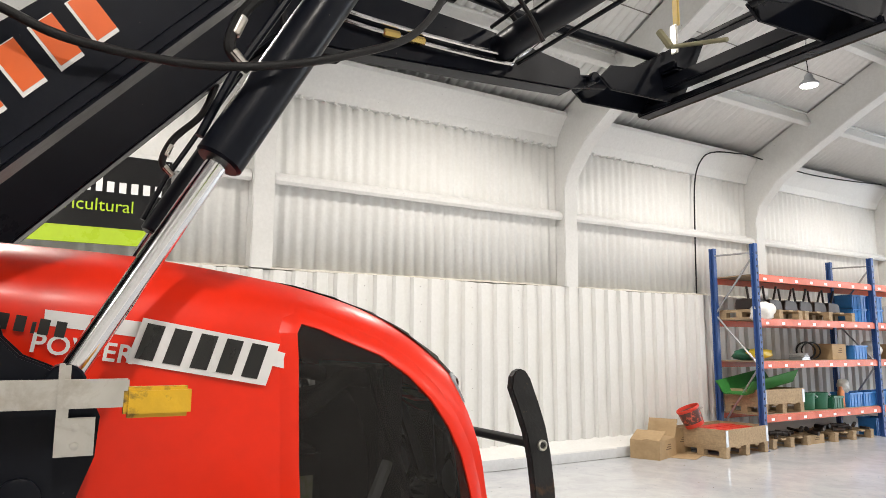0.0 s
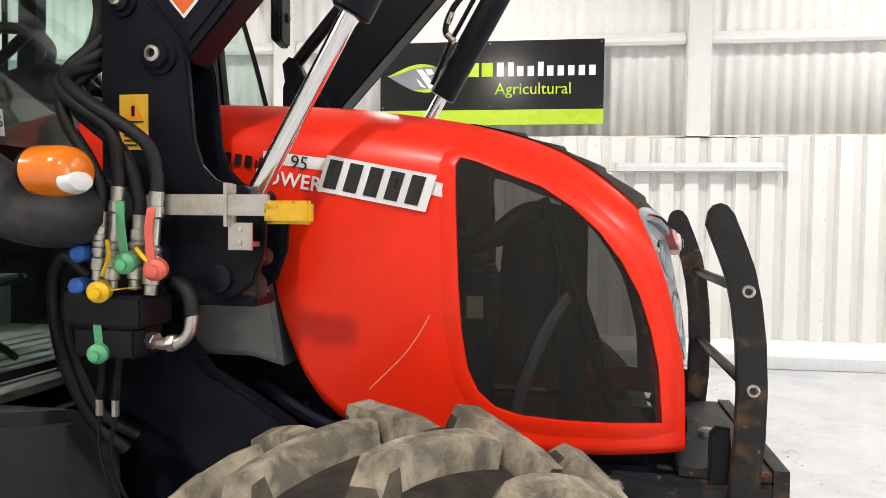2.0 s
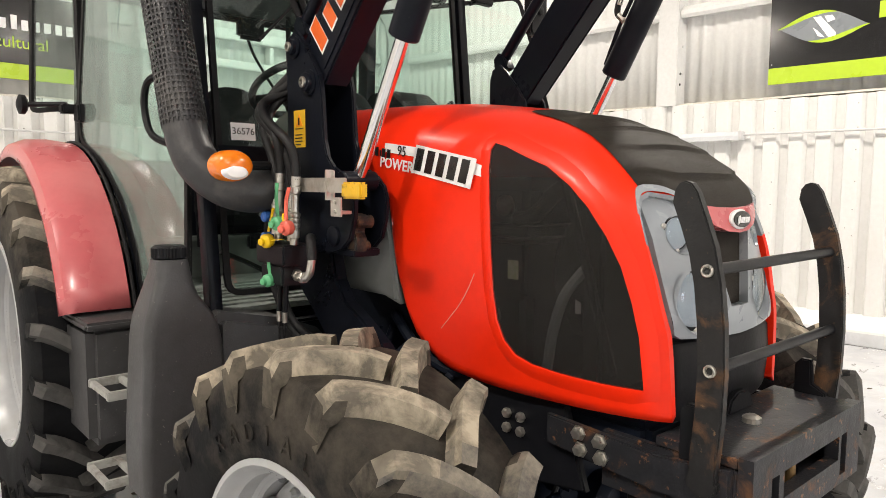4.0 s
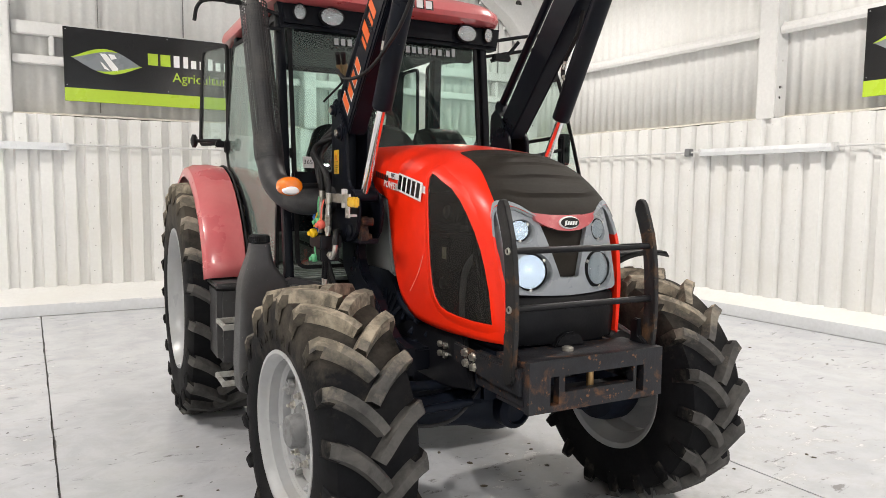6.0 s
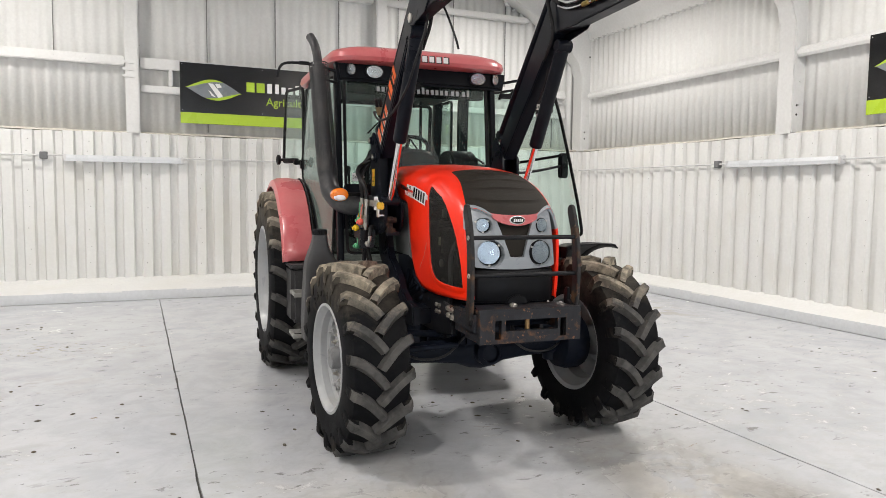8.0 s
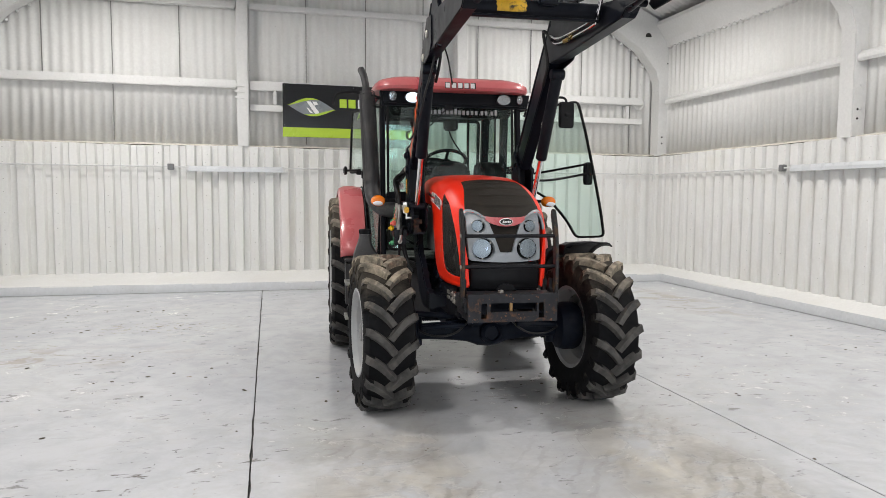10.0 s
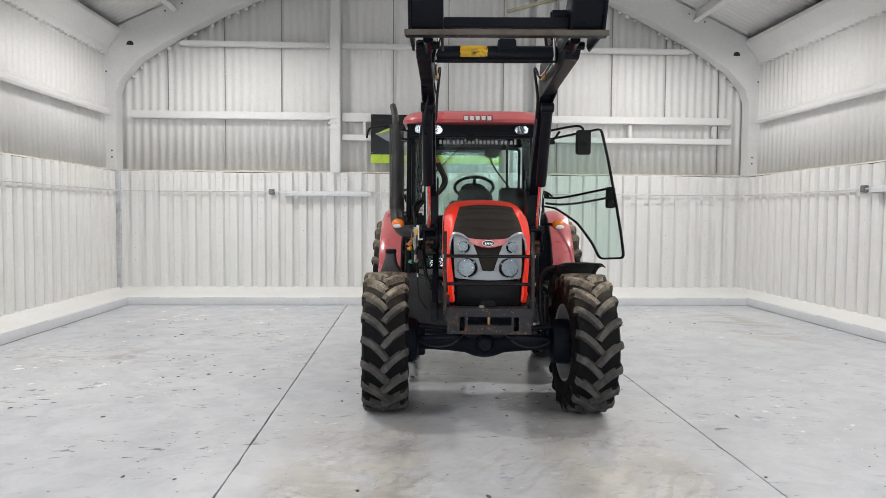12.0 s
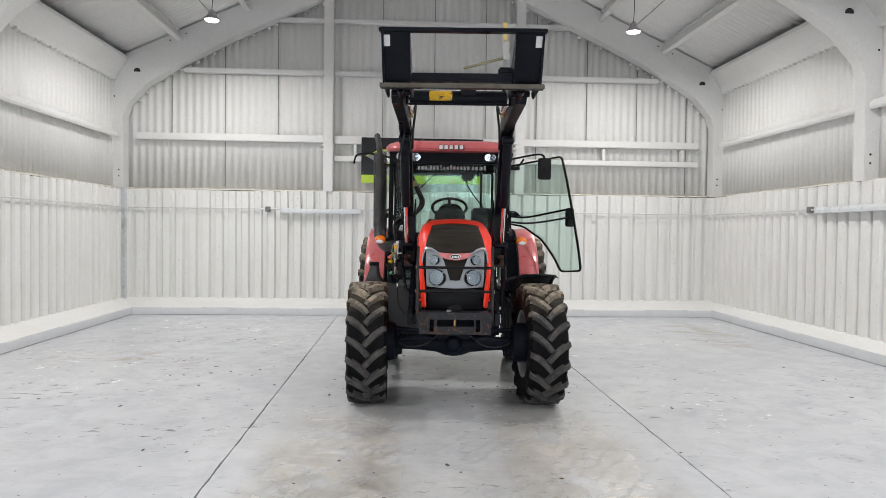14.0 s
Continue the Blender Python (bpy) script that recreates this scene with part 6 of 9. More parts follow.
vs = quad_strip(bm, rows, closed=True)
bm.faces.new(vs[0][::-1])
bm.faces.new(vs[-1])
bmesh.ops.recalc_face_normals(bm, faces=bm.faces[:])
cab_roof = part("cab_roof", bm, PINK, tractor, "faded red cab roof with rounded edges", True)
bar_word(cab_roof, Matrix.Translation((CX - 0.135, 1.518, 2.497)) @ Matrix.Rotation(radians(84), 4, "X"), "MMMMM", 0.052, 0.285, DECAL_BLACK, 0.9)
bar_word(cab_roof, Matrix.Translation((CX - 0.130, 1.5155, 2.502)) @ Matrix.Rotation(radians(84), 4, "X"), "MMMMM", 0.042, 0.275, DECAL_WHITE, 0.6)

# black visor under the roof with work lamps
bm = fresh()
prism(bm, [(CX - 0.66, 2.36), (CX + 0.66, 2.36), (CX + 0.68, 2.486), (CX - 0.68, 2.486)], "y", 1.685, 1.80, 0.02)
visor = part("visor", bm, CAB_BLACK, tractor, "black band under the roof")


BOWL = surface("polished_bowl", (0.80, 0.81, 0.82), 0.10, 1.0, vary=0.04, bump=0.05)
CLEAR_LENS = clear_glass("clear_work_lens", (0.96, 0.97, 0.97), 0.0, 0.03)


def work_lamp(x, z, rx, rz, y=1.655):
    bm = fresh()
    mm = along((x, y, z), (x, y - 1, z - 0.1)) @ Matrix.Diagonal((rx, rz, 1, 1))
    turned(bm, [(1.0, -0.03), (1.02, 0.004), (0.92, 0.010), (0.90, 0.0)], 28, mm)
    lamp = part("work_lamp", bm, BLACK_PLASTIC, visor, "clear oval work lamp", True)
    bm = fresh()
    turned(bm, [(0.92, 0.004), (0.80, -0.010), (0.66, -0.020), (0.50, -0.027), (0.34, -0.032), (0.15, -0.034)], 14, mm)
    part("reflector", bm, BOWL, lamp, "bright faceted reflector")
    bm = fresh()
    turned(bm, [(0.22, -0.034), (0.22, -0.012), (0.12, -0.004)], 14, mm)
    part("bulb", bm, GREY_METAL, lamp, "", True)
    bm = fresh()
    turned(bm, [(0.92, 0.006), (0.7, 0.014), (0.3, 0.018), (0.01, 0.018)], 28, mm)
    part("lens", bm, CLEAR_LENS, lamp, "", True)


work_lamp(-0.433, 2.428, 0.068, 0.048)
work_lamp(0.392, 2.43, 0.068, 0.048)
work_lamp(-0.605, 2.437, 0.034, 0.042, 1.668)
work_lamp(0.545, 2.437, 0.030, 0.042, 1.668)

# dark headliner under the roof
bm = fresh()
prism(bm, rounded([(CX - 0.66, 1.70), (CX + 0.61, 1.70), (CX + 0.61, 3.15), (CX - 0.66, 3.15)], 0.12, 4), "z", 2.405, 2.474, 0.015)
part("headliner", bm, surface("dark_headliner", (0.025, 0.026, 0.028), 0.85, vary=0.15), tractor, "dark grey headliner")

# frame: front, middle and rear posts
A_TOP, A_LOW = 1.76, 1.60
def post(name, a, b, w, d, material=CAB_BLACK):
    bm = fresh()
    a, b = Vector(a), Vector(b)
    rows = []
    for k in range(2):
        p = (a, b)[k]
        o = rounded([(p.x - w, p.y - d), (p.x + w, p.y - d), (p.x + w, p.y + d), (p.x - w, p.y + d)], 0.012, 2)
        rows.append([(x, y, p.z) for x, y in o])
    vs = quad_strip(bm, rows, closed=True)
    bm.faces.new(vs[0][::-1])
    bm.faces.new(vs[-1])
    bmesh.ops.recalc_face_normals(bm, faces=bm.faces[:])
    return part(name, bm, material, tractor, "black cab post", True)


for x in (-0.692, 0.545):
    post("cab_post", (x, A_LOW, 0.92), (x, A_TOP, 2.44), 0.024, 0.03)
for x, y in ((-0.70, 2.78), (0.665, 2.64)):
    post("cab_post", (x, y, 1.55), (x, y - 0.04, 2.48), 0.030, 0.045)
for x in (-0.66, 0.59):
    post("cab_post", (x, 3.20, 1.50), (x, 3.12, 2.48), 0.038, 0.042)
for y0, y1, z0, z1 in ((3.12, 3.17, 1.46, 1.56), (3.08, 3.14, 2.40, 2.48), (1.62, 1.68, 0.90, 0.97), (1.628, 1.668, 1.42, 1.605)):
    bm = fresh()
    box(bm, -0.66, 0.545, y0, y1, z0, z1, 0.01)
    part("cab_crossbar", bm, CAB_BLACK, tractor, "black cab cross bar")
bm = fresh()
box(bm, -0.60, 0.52, 1.66, 2.70, 0.44, 0.90, 0.04)
part("cab_underbody", bm, DARK_BLUE, tractor, "dark transmission housing under the cab")


def glass_sheet(name, outline, frame_w, to_world, parent, label, material=GLASS, thick=0.005, edge=True):
    """A flat pane: outline of (u, v), carried into place by to_world(u, v, w)."""
    bm = fresh()
    pts = rounded(outline, 0.06, 4)
    f = [bm.verts.new(to_world(u, v, thick / 2)) for u, v in pts]
    b = [bm.verts.new(to_world(u, v, -thick / 2)) for u, v in pts]
    n = len(pts)
    bm.faces.new(f)
    bm.faces.new(b[::-1])
    for k in range(n):
        bm.faces.new((f[k], b[k], b[(k + 1) % n], f[(k + 1) % n]))
    bmesh.ops.recalc_face_normals(bm, faces=bm.faces[:])
    ob = part(name, bm, material, parent, label)
    ob.visible_shadow = False
    if edge:
        bm = fresh()
        rows = []
        cu, cv = sum(p[0] for p in pts) / n, sum(p[1] for p in pts) / n
        for k in range(n):
            p, q = Vector(pts[k]), Vector(pts[(k + 1) % n])
            o = Vector(pts[k - 1])
            d = ((q - p).normalized() + (p - o).normalized()).normalized()
            inn = Vector((-d.y, d.x))
            if inn.dot(Vector((cu, cv)) - p) < 0:
                inn = -inn
            i = p + inn * frame_w
            rows.append([to_world(p.x, p.y, 0.009), to_world(i.x, i.y, 0.009), to_world(i.x, i.y, -0.009), to_world(p.x, p.y, -0.009)])
        quad_strip(bm, rows + [rows[0]], closed=True)
        bmesh.ops.recalc_face_normals(bm, faces=bm.faces[:])
        part("pane_edge", bm, SEAL, ob, "black rubber edge")
    return ob


def lean(z):
    return A_LOW + (A_TOP - A_LOW) * (z - 0.92) / 1.52


screen = glass_sheet("windscreen", [(-0.655, 1.09), (0.50, 1.09), (0.50, 2.40), (-0.655, 2.40)], 0.02, lambda u, v, w: (u, lean(v) - 0.02 + w, v), tractor, "tinted windscreen")
# added dark band: stands in for the dim roof interior seen through the glass
STRIP_GLASS = clear_glass("dark_strip_glass", (0.055, 0.075, 0.075), 0.0, 0.0)
glass_sheet("dark_top_band", [(-0.62, 2.272), (0.48, 2.272), (0.48, 2.385), (-0.62, 2.385)], 0.0, lambda u, v, w: (u, lean(v) - 0.006 + w, v), screen, "dark band added for the dim cab interior behind", STRIP_GLASS, 0.002, False)
# lettering along the top of the windscreen
bar_word(screen, Matrix.Translation((-0.40, lean(2.31) - 0.030, 2.298)) @ Matrix.Rotation(radians(84), 4, "X"), "xxx.xxxlxxlxxxxx.xx.xl", 0.05, 0.76, surface("faded_grey_print", (0.30, 0.32, 0.33), 0.5), 0.5)

DOOR = [(0.0, 1.72), (0.0, 2.44), (0.93, 2.50), (1.02, 2.20), (1.12, 1.8), (1.20, 1.45), (1.245, 1.19), (0.93, 1.165), (0.82, 1.33), (0.62, 1.53), (0.32, 1.68)]
DOOR_R = [(-0.08, 1.80), (-0.02, 2.44), (0.91, 2.45), (0.94, 2.20), (0.96, 1.8), (0.98, 1.45), (1.00, 1.0), (0.634, 1.0), (0.557, 1.20), (0.41, 1.40), (0.213, 1.55), (-0.03, 1.645)]
right_door = glass_sheet("right_door", DOOR_R, 0.022, lambda u, v, w: (-0.785 + 0.085 * u + 0.05 * (v - 1.5) + w, 2.74 - u, v), tractor, "closed glass side door under a pale film", FILMED_GLASS)
ang = math.atan2(0.575, 0.818)
left_door = glass_sheet("left_door", DOOR, 0.020, lambda u, v, w: (0.66 + 1.07 * u * math.sin(ang) + w * math.cos(ang), 2.75 - 1.0 * u * math.cos(ang) + w * math.sin(ang), v), tractor, "open glass side door")
bm = fresh()
p = lambda u, v, w: Vector((0.66 + u * math.sin(ang) + w * math.cos(ang), 2.75 - u * math.cos(ang) + w * math.sin(ang), v))
tube(bm, [p(0.05, 1.82, -0.03), p(0.45, 1.80, -0.05), p(0.95, 1.86, -0.04), p(1.08, 1.88, -0.02)], 0.012, 8)
tube(bm, [p(0.10, 1.86, -0.03), p(0.22, 1.87, -0.05), p(0.33, 1.82, -0.05)], 0.010, 8)
box(bm, p(0.10, 1.8, 0).x, p(0.10, 1.8, 0).x + 0.09, p(0.10, 1.8, 0).y - 0.04, p(0.10, 1.8, 0).y, 1.80, 1.86, 0.006)
part("door_bar", bm, BLACK_PLASTIC, left_door, "black inner door bar", True)
# rear quarter windows: the right one stands open
ra = radians(19)
quarter = glass_sheet("quarter_window", [(0.0, 1.80), (0.40, 1.80), (0.34, 2.46), (0.0, 2.46)], 0.022, lambda u, v, w: (-0.765 - u * math.sin(ra) + w, 2.80 + u * math.cos(ra), v), tractor, "open rear side window")
bm = fresh()
rod(bm, (-0.93, 3.05, 1.83), (-0.80, 2.92, 1.83), 0.012, 8)
turned(bm, [(0.03, 0), (0.045, 0.01), (0.045, 0.03), (0.02, 0.04)], 16, along((-0.93, 3.08, 1.83), (-2, 3.0, 1.83)))
box(bm, -0.80, -0.74, 2.74, 2.82, 1.74, 1.82, 0.008)
box(bm, -0.85, -0.73, 2.80, 2.86, 1.78, 1.82, 0.006)
part("window_latch", bm, BLACK_PLASTIC, quarter, "black window latch", True)
glass_sheet("quarter_window", [(2.80, 1.80), (3.16, 1.80), (3.10, 2.42), (2.80, 2.42)], 0.02, lambda u, v, w: (0.62 + w, u, v), tractor, "rear side window")
glass_sheet("rear_window", [(-0.60, 1.56), (0.53, 1.56), (0.53, 2.40), (-0.60, 2.40)], 0.03, lambda u, v, w: (u, 3.17 - 0.07 * (v - 1.56) + w, v), tractor, "tinted rear window")

# lower cab: floor, rear panel, front wall under the windscreen
bm = fresh()
box(bm, -0.66, 0.56, 1.70, 3.15, 0.86, 0.98, 0.02)
box(bm, -0.62, 0.52, 2.75, 3.15, 0.98, 1.50, 0.03)
part("cab_floor", bm, CAB_BLACK, tractor, "black cab floor")
bm = fresh()
box(bm, -0.20, 0.16, 1.68, 1.82, 0.98, 1.70, 0.04)
part("dash_support", bm, BLACK_PLASTIC, tractor, "black dashboard column")
bm = fresh()
prism(bm, rounded([(1.62, 1.60), (1.60, 1.66), (1.68, 1.73), (1.84, 1.76), (1.98, 1.70), (1.98, 1.60)], 0.04, 3), "x", -0.30, 0.16, 0.02)
dash = part("dashboard", bm, surface("dusty_dash_plastic", (0.055, 0.050, 0.044), 0.6, stain=(0.10, 0.09, 0.078), stain_scale=9, vary=0.2), tractor, "low black dashboard", True)
bm = fresh()
rows = []
for x, k in ((-0.215, 0.0), (-0.205, 0.45), (-0.17, 0.78), (-0.11, 0.95), (-0.04, 1.0), (0.03, 0.95), (0.09, 0.78), (0.125, 0.45), (0.135, 0.0)):
    rows.append([(x, 1.80 + q * (0.6 + 0.4 * k), 1.70 + h * (0.25 + 0.75 * k)) for q, h in ((0.0, 0.0), (0.0, 0.10), (0.03, 0.17), (0.08, 0.195), (0.16, 0.185), (0.22, 0.15), (0.17, 0.0))])
vs = quad_strip(bm, rows)
bm.faces.new(vs[0]), bm.faces.new(vs[-1][::-1])
bmesh.ops.recalc_face_normals(bm, faces=bm.faces[:])
part("instrument_hood", bm, BLACK_PLASTIC, dash, "rounded black instrument hood", True)
bm = fresh()
prism(bm, rounded([(1.68, 1.56), (1.68, 1.80), (1.80, 1.885), (1.98, 1.88), (2.05, 1.70), (2.05, 1.56)], 0.04, 3), "x", 0.20, 0.43, 0.02)
part("side_console", bm, BLACK_PLASTIC, tractor, "black console", True)

# inside the lower cab: dusty floor mat, kick panel and ledge under the seat, pedals and a link rod
MAT = surface("dusty_floor_mat", (0.19, 0.215, 0.20), 0.8, stain=(0.11, 0.12, 0.11), stain_scale=5, vary=0.15, bump=0.3, bump_scale=60)
bm = fresh()
box(bm, -0.64, 0.54, 1.71, 2.60, 1.002, 1.024, 0.006)
mat = part("floor_mat", bm, MAT, tractor, "dusty grey-green cab floor mat")
for k in range(7):
    bm = fresh()
    box(bm, -0.63, 0.53, 1.78 + 0.085 * k, 1.80 + 0.085 * k, 1.022, 1.030, 0.003)
    part("mat_rib", bm, MAT, mat)
bm = fresh()
box(bm, -0.63, 0.53, 2.60, 2.62, 1.00, 1.22, 0.004)
box(bm, -0.63, 0.53, 2.52, 2.62, 1.205, 1.225, 0.006)
part("kick_panel", bm, surface("dusty_kick_panel", (0.13, 0.15, 0.14), 0.6, stain=(0.08, 0.09, 0.085), stain_scale=4, vary=0.12), tractor, "dusty grey kick panel under the seat")
for x, y, z in ((-0.30, 2.03, 1.235), (0.22, 2.0, 1.24)):
    bm = fresh()
    tube(bm, [(x, y + 0.01, z), (x + 0.02, y - 0.06, z + 0.02), (x + 0.035, y - 0.20, z + 0.05)], 0.013, 10)
    box(bm, x - 0.055, x + 0.025, y - 0.005, y + 0.02, z - 0.03, z + 0.03, 0.008)
    part("pedal", bm, BLACK_PLASTIC, tractor, "black pedal on a bent arm", True)
bm = fresh()
tube(bm, [(-0.604, 1.746, 1.23), (-0.50, 1.76, 1.185), (-0.36, 1.80, 1.115), (-0.30, 1.82, 1.08)], 0.010, 8)
part("link_rod", bm, BLACK_PLASTIC, tractor, "thin black rod beside the pedals", True)
bm = fresh()
tube(bm, [(-0.16, 2.30, 1.33), (-0.10, 2.33, 1.353), (-0.04, 2.34, 1.375)], 0.012, 8)
part("seat_lever", bm, STEEL, tractor, "bare steel seat lever", True)

# steering wheel
bm = fresh()
wm = Matrix.Translation((-0.045, 2.16, 1.895)) @ Matrix.Rotation(radians(-30), 4, "X")
ring = [wm @ Vector((0.20 * math.cos(a), 0.20 * math.sin(a), 0)) for a in (2 * math.pi * k / 32 for k in range(33))]
tube(bm, ring, 0.0165, 10, smooth=False)
for a in (0.5, 2.6, 4.7):
    rod(bm, wm @ Vector((0, 0, -0.02)), wm @ Vector((0.19 * math.cos(a), 0.19 * math.sin(a), 0)), 0.016, 8)
turned(bm, [(0.06, -0.03), (0.06, 0.0), (0.04, 0.015)], 16, wm)
rod(bm, wm @ Vector((0, 0, -0.02)), (-0.06, 1.86, 1.55), 0.035, 12)
part("steering_wheel", bm, BLACK_PLASTIC, tractor, "black steering wheel", True)

# seat
bm = fresh()
box(bm, -0.29, 0.21, 2.35, 2.82, 1.28, 1.42, 0.05)
part("seat", bm, BLACK_PLASTIC, tractor, "black driver seat", True)
bm = fresh()
prism(bm, rounded([(-0.25, 0.0), (0.20, 0.0), (0.19, 0.30), (0.10, 0.545), (0.02, 0.575), (-0.08, 0.575), (-0.16, 0.545), (-0.24, 0.30)], 0.09, 4), "y", -0.055, 0.055, 0.03)
bmesh.ops.transform(bm, matrix=Matrix.Translation((0, 2.80, 1.40)) @ Matrix.Rotation(radians(-8), 4, "X"), verts=bm.verts[:])
part("seat_back", bm, BLACK_PLASTIC, tractor, "black seat backrest", True)
# levers, inner mirror, wiper
bm = fresh()
tube(bm, [(-0.45, 2.3, 1.2), (-0.47, 2.28, 1.5), (-0.50, 2.22, 1.72)], 0.010, 8)
turned(bm, [(0.015, 0), (0.022, 0.03), (0.016, 0.06)], 10, along((-0.50, 2.22, 1.70), (-0.51, 2.20, 2.0)))
part("gear_lever", bm, BLACK_PLASTIC, tractor, "black gear lever", True)
bm = fresh()
box(bm, 0.11, 0.27, 3.04, 3.10, 2.275, 2.385, 0.02)
tube(bm, [(0.17, 3.07, 2.29), (0.20, 3.06, 2.20), (0.28, 3.06, 2.08), (0.40, 3.07, 1.93)], 0.008, 6)
part("rear_wiper", bm, BLACK_PLASTIC, tractor, "black rear wiper with its motor", True)
bm = fresh()
rod(bm, (0.36, 2.95, 1.55), (0.36, 2.95, 2.42), 0.014, 8)
part("inner_rail", bm, BLACK_PLASTIC, tractor, "thin black upright inside the cab", True)
bm = fresh()
tube(bm, [(-0.10, lean(2.35) - 0.05, 2.36), (-0.30, lean(2.2) - 0.05, 2.16), (-0.48, lean(2.0) - 0.05, 1.98)], 0.006, 6)
box(bm, -0.14, -0.06, lean(2.36) - 0.06, lean(2.36) - 0.02, 2.33, 2.39, 0.008)
part("wiper", bm, BLACK_PLASTIC, tractor, "black windscreen wiper", True)
# stock label inside the windscreen
m = Matrix.Translation((-0.555, lean(1.655) - 0.029, 1.655)) @ Matrix.Rotation(radians(84), 4, "X")
bm = fresh()
box(bm, -0.045, 0.045, -0.03, 0.03, -0.001, 0.001, 0, m)
lab = part("stock_label", bm, DECAL_WHITE, tractor, "white paper label")
letters("36576", 0.034, 0.0004, DECAL_BLACK, "label_number", lab, m @ Matrix.Translation((0, 0, 0.0018)))

# grab rails
for x, s in ((-0.72, -1), (0.60, 1)):
    bm = fresh()
    tube(bm, [(x, 1.84, 1.86), (x + s * 0.045, 1.93, 1.845), (x + s * 0.05, 1.985, 1.80), (x + s * 0.05, 1.985, 1.72), (x + s * 0.045, 1.92, 1.64), (x, 1.78, 1.60)], 0.013, 8)
    part("grab_rail", bm, BLACK_PLASTIC, tractor, "black grab rail", True)

# mirrors
def mirror(c, w, h, turn_z, arm, name="mirror"):
    bm = fresh()
    tube(bm, arm, 0.011, 8)
    ob = part(name, bm, BLACK_PLASTIC, tractor, "black wing mirror on an arm", True)
    bm = fresh()
    m = Matrix.Translation(c) @ Matrix.Rotation(turn_z, 4, "Z")
    prism(bm, rounded([(-w / 2, -h / 2), (w / 2, -h / 2), (w / 2, h / 2), (-w / 2, h / 2)], 0.03, 4), "y", -0.025, 0.02, 0.010)
    turned(bm, [(0.022, 0), (0.022, 0.012), (0.01, 0.016)], 14, along((0, -0.025, 0), (0, -1, 0)))
    bmesh.ops.transform(bm, matrix=m, verts=bm.verts[:])
    part("mirror_shell", bm, BLACK_PLASTIC, ob, "", True)
    bm = fresh()
    prism(bm, rounded([(-w / 2 + 0.012, -h / 2 + 0.012), (w / 2 - 0.012, -h / 2 + 0.012), (w / 2 - 0.012, h / 2 - 0.012), (-w / 2 + 0.012, h / 2 - 0.012)], 0.02, 3), "y", 0.021, 0.024)
    bmesh.ops.transform(bm, matrix=m, verts=bm.verts[:])
    part("mirror_glass", bm, CHROME, ob)


mirror((0.985, 1.66, 2.315), 0.145, 0.235, 0.15, [(0.62, 1.72, 2.42), (0.78, 1.66, 2.45), (0.92, 1.64, 2.47), (0.975, 1.65, 2.45), (0.985, 1.655, 2.40)])
mirror((1.315, 1.92, 1.795), 0.095, 0.215, 0.3, [(0.64, 1.72, 1.73), (0.80, 1.75, 1.72), (1.0, 1.82, 1.74), (1.28, 1.90, 1.79)])
bm = fresh()
tube(bm, [(0.60, 1.72, 2.30), (0.70, 1.70, 2.34), (0.76, 1.66, 2.42)], 0.011, 8)
box(bm, 0.60, 0.72, 1.68, 1.72, 2.30, 2.34, 0.008)
part("mirror_stay", bm, BLACK_PLASTIC, tractor, "black mirror stay", True)
bm = fresh()
tube(bm, [(-0.70, 1.72, 2.42), (-0.80, 1.74, 2.45), (-0.95, 1.76, 2.47), (-1.06, 1.78, 2.465), (-1.10, 1.79, 2.43), (-1.115, 1.79, 2.36)], 0.010, 8)
box(bm, -0.97, -0.89, 1.74, 1.79, 2.462, 2.482, 0.005)
tube(bm, [(-0.70, 1.70, 2.34), (-0.78, 1.72, 2.36), (-0.84, 1.74, 2.44)], 0.010, 8)
part("mirror_arm", bm, BLACK_PLASTIC, tractor, "bent black mirror arm without a mirror", True)

# rear mudguards in faded red
for hand in (-1, 1):
    bm = fresh()
    rows = []
    n = 26
    for k in range(n + 1):
        a = radians(14 + 148 * k / n)
        r = 0.865
        row = []
        for x, dr in ((0.785, -0.02), (0.795, 0.0), (0.88, 0.012), (0.97, 0.008), (1.015, -0.012), (1.03, -0.05), (1.03, -0.07)):
            row.append((hand * x - 0.01, RAX - (r + dr) * math.cos(a), 0.79 + (r + dr) * math.sin(a)))
        rows.append(row)
    quad_strip(bm, rows)
    bmesh.ops.recalc_face_normals(bm, faces=bm.faces[:])
    g = part("rear_mudguard", bm, PINK, tractor, "faded red rear mudguard", True)
    g.modifiers.new("thickness", "SOLIDIFY").thickness = 0.008
    # rubber strip along the inner edge, and the black wheel-arch wall beside the cab
    bm = fresh()
    tube(bm, [(hand * 0.778 - 0.01, RAX - 0.868 * math.cos(a), 0.79 + 0.868 * math.sin(a)) for a in (radians(14 + 148 * k / n) for k in range(n + 1))], 0.008, 8, smooth=False)
    part("edge_strip", bm, SEAL, g, "black rubber strip", True)
    bm = fresh()
    rows = [[(x, RAX - q * math.cos(radians(10 + 156 * k / n)), 0.79 + q * math.sin(radians(10 + 156 * k / n))) for k in range(n + 1)] for x, q in ((hand * 0.77, 0.86), (hand * 0.64, 0.83), (hand * 0.64, 0.30))]
    quad_strip(bm, rows)
    bmesh.ops.recalc_face_normals(bm, faces=bm.faces[:])
    part("wheel_arch", bm, CAB_BLACK, g, "black inner wheel arch", True)

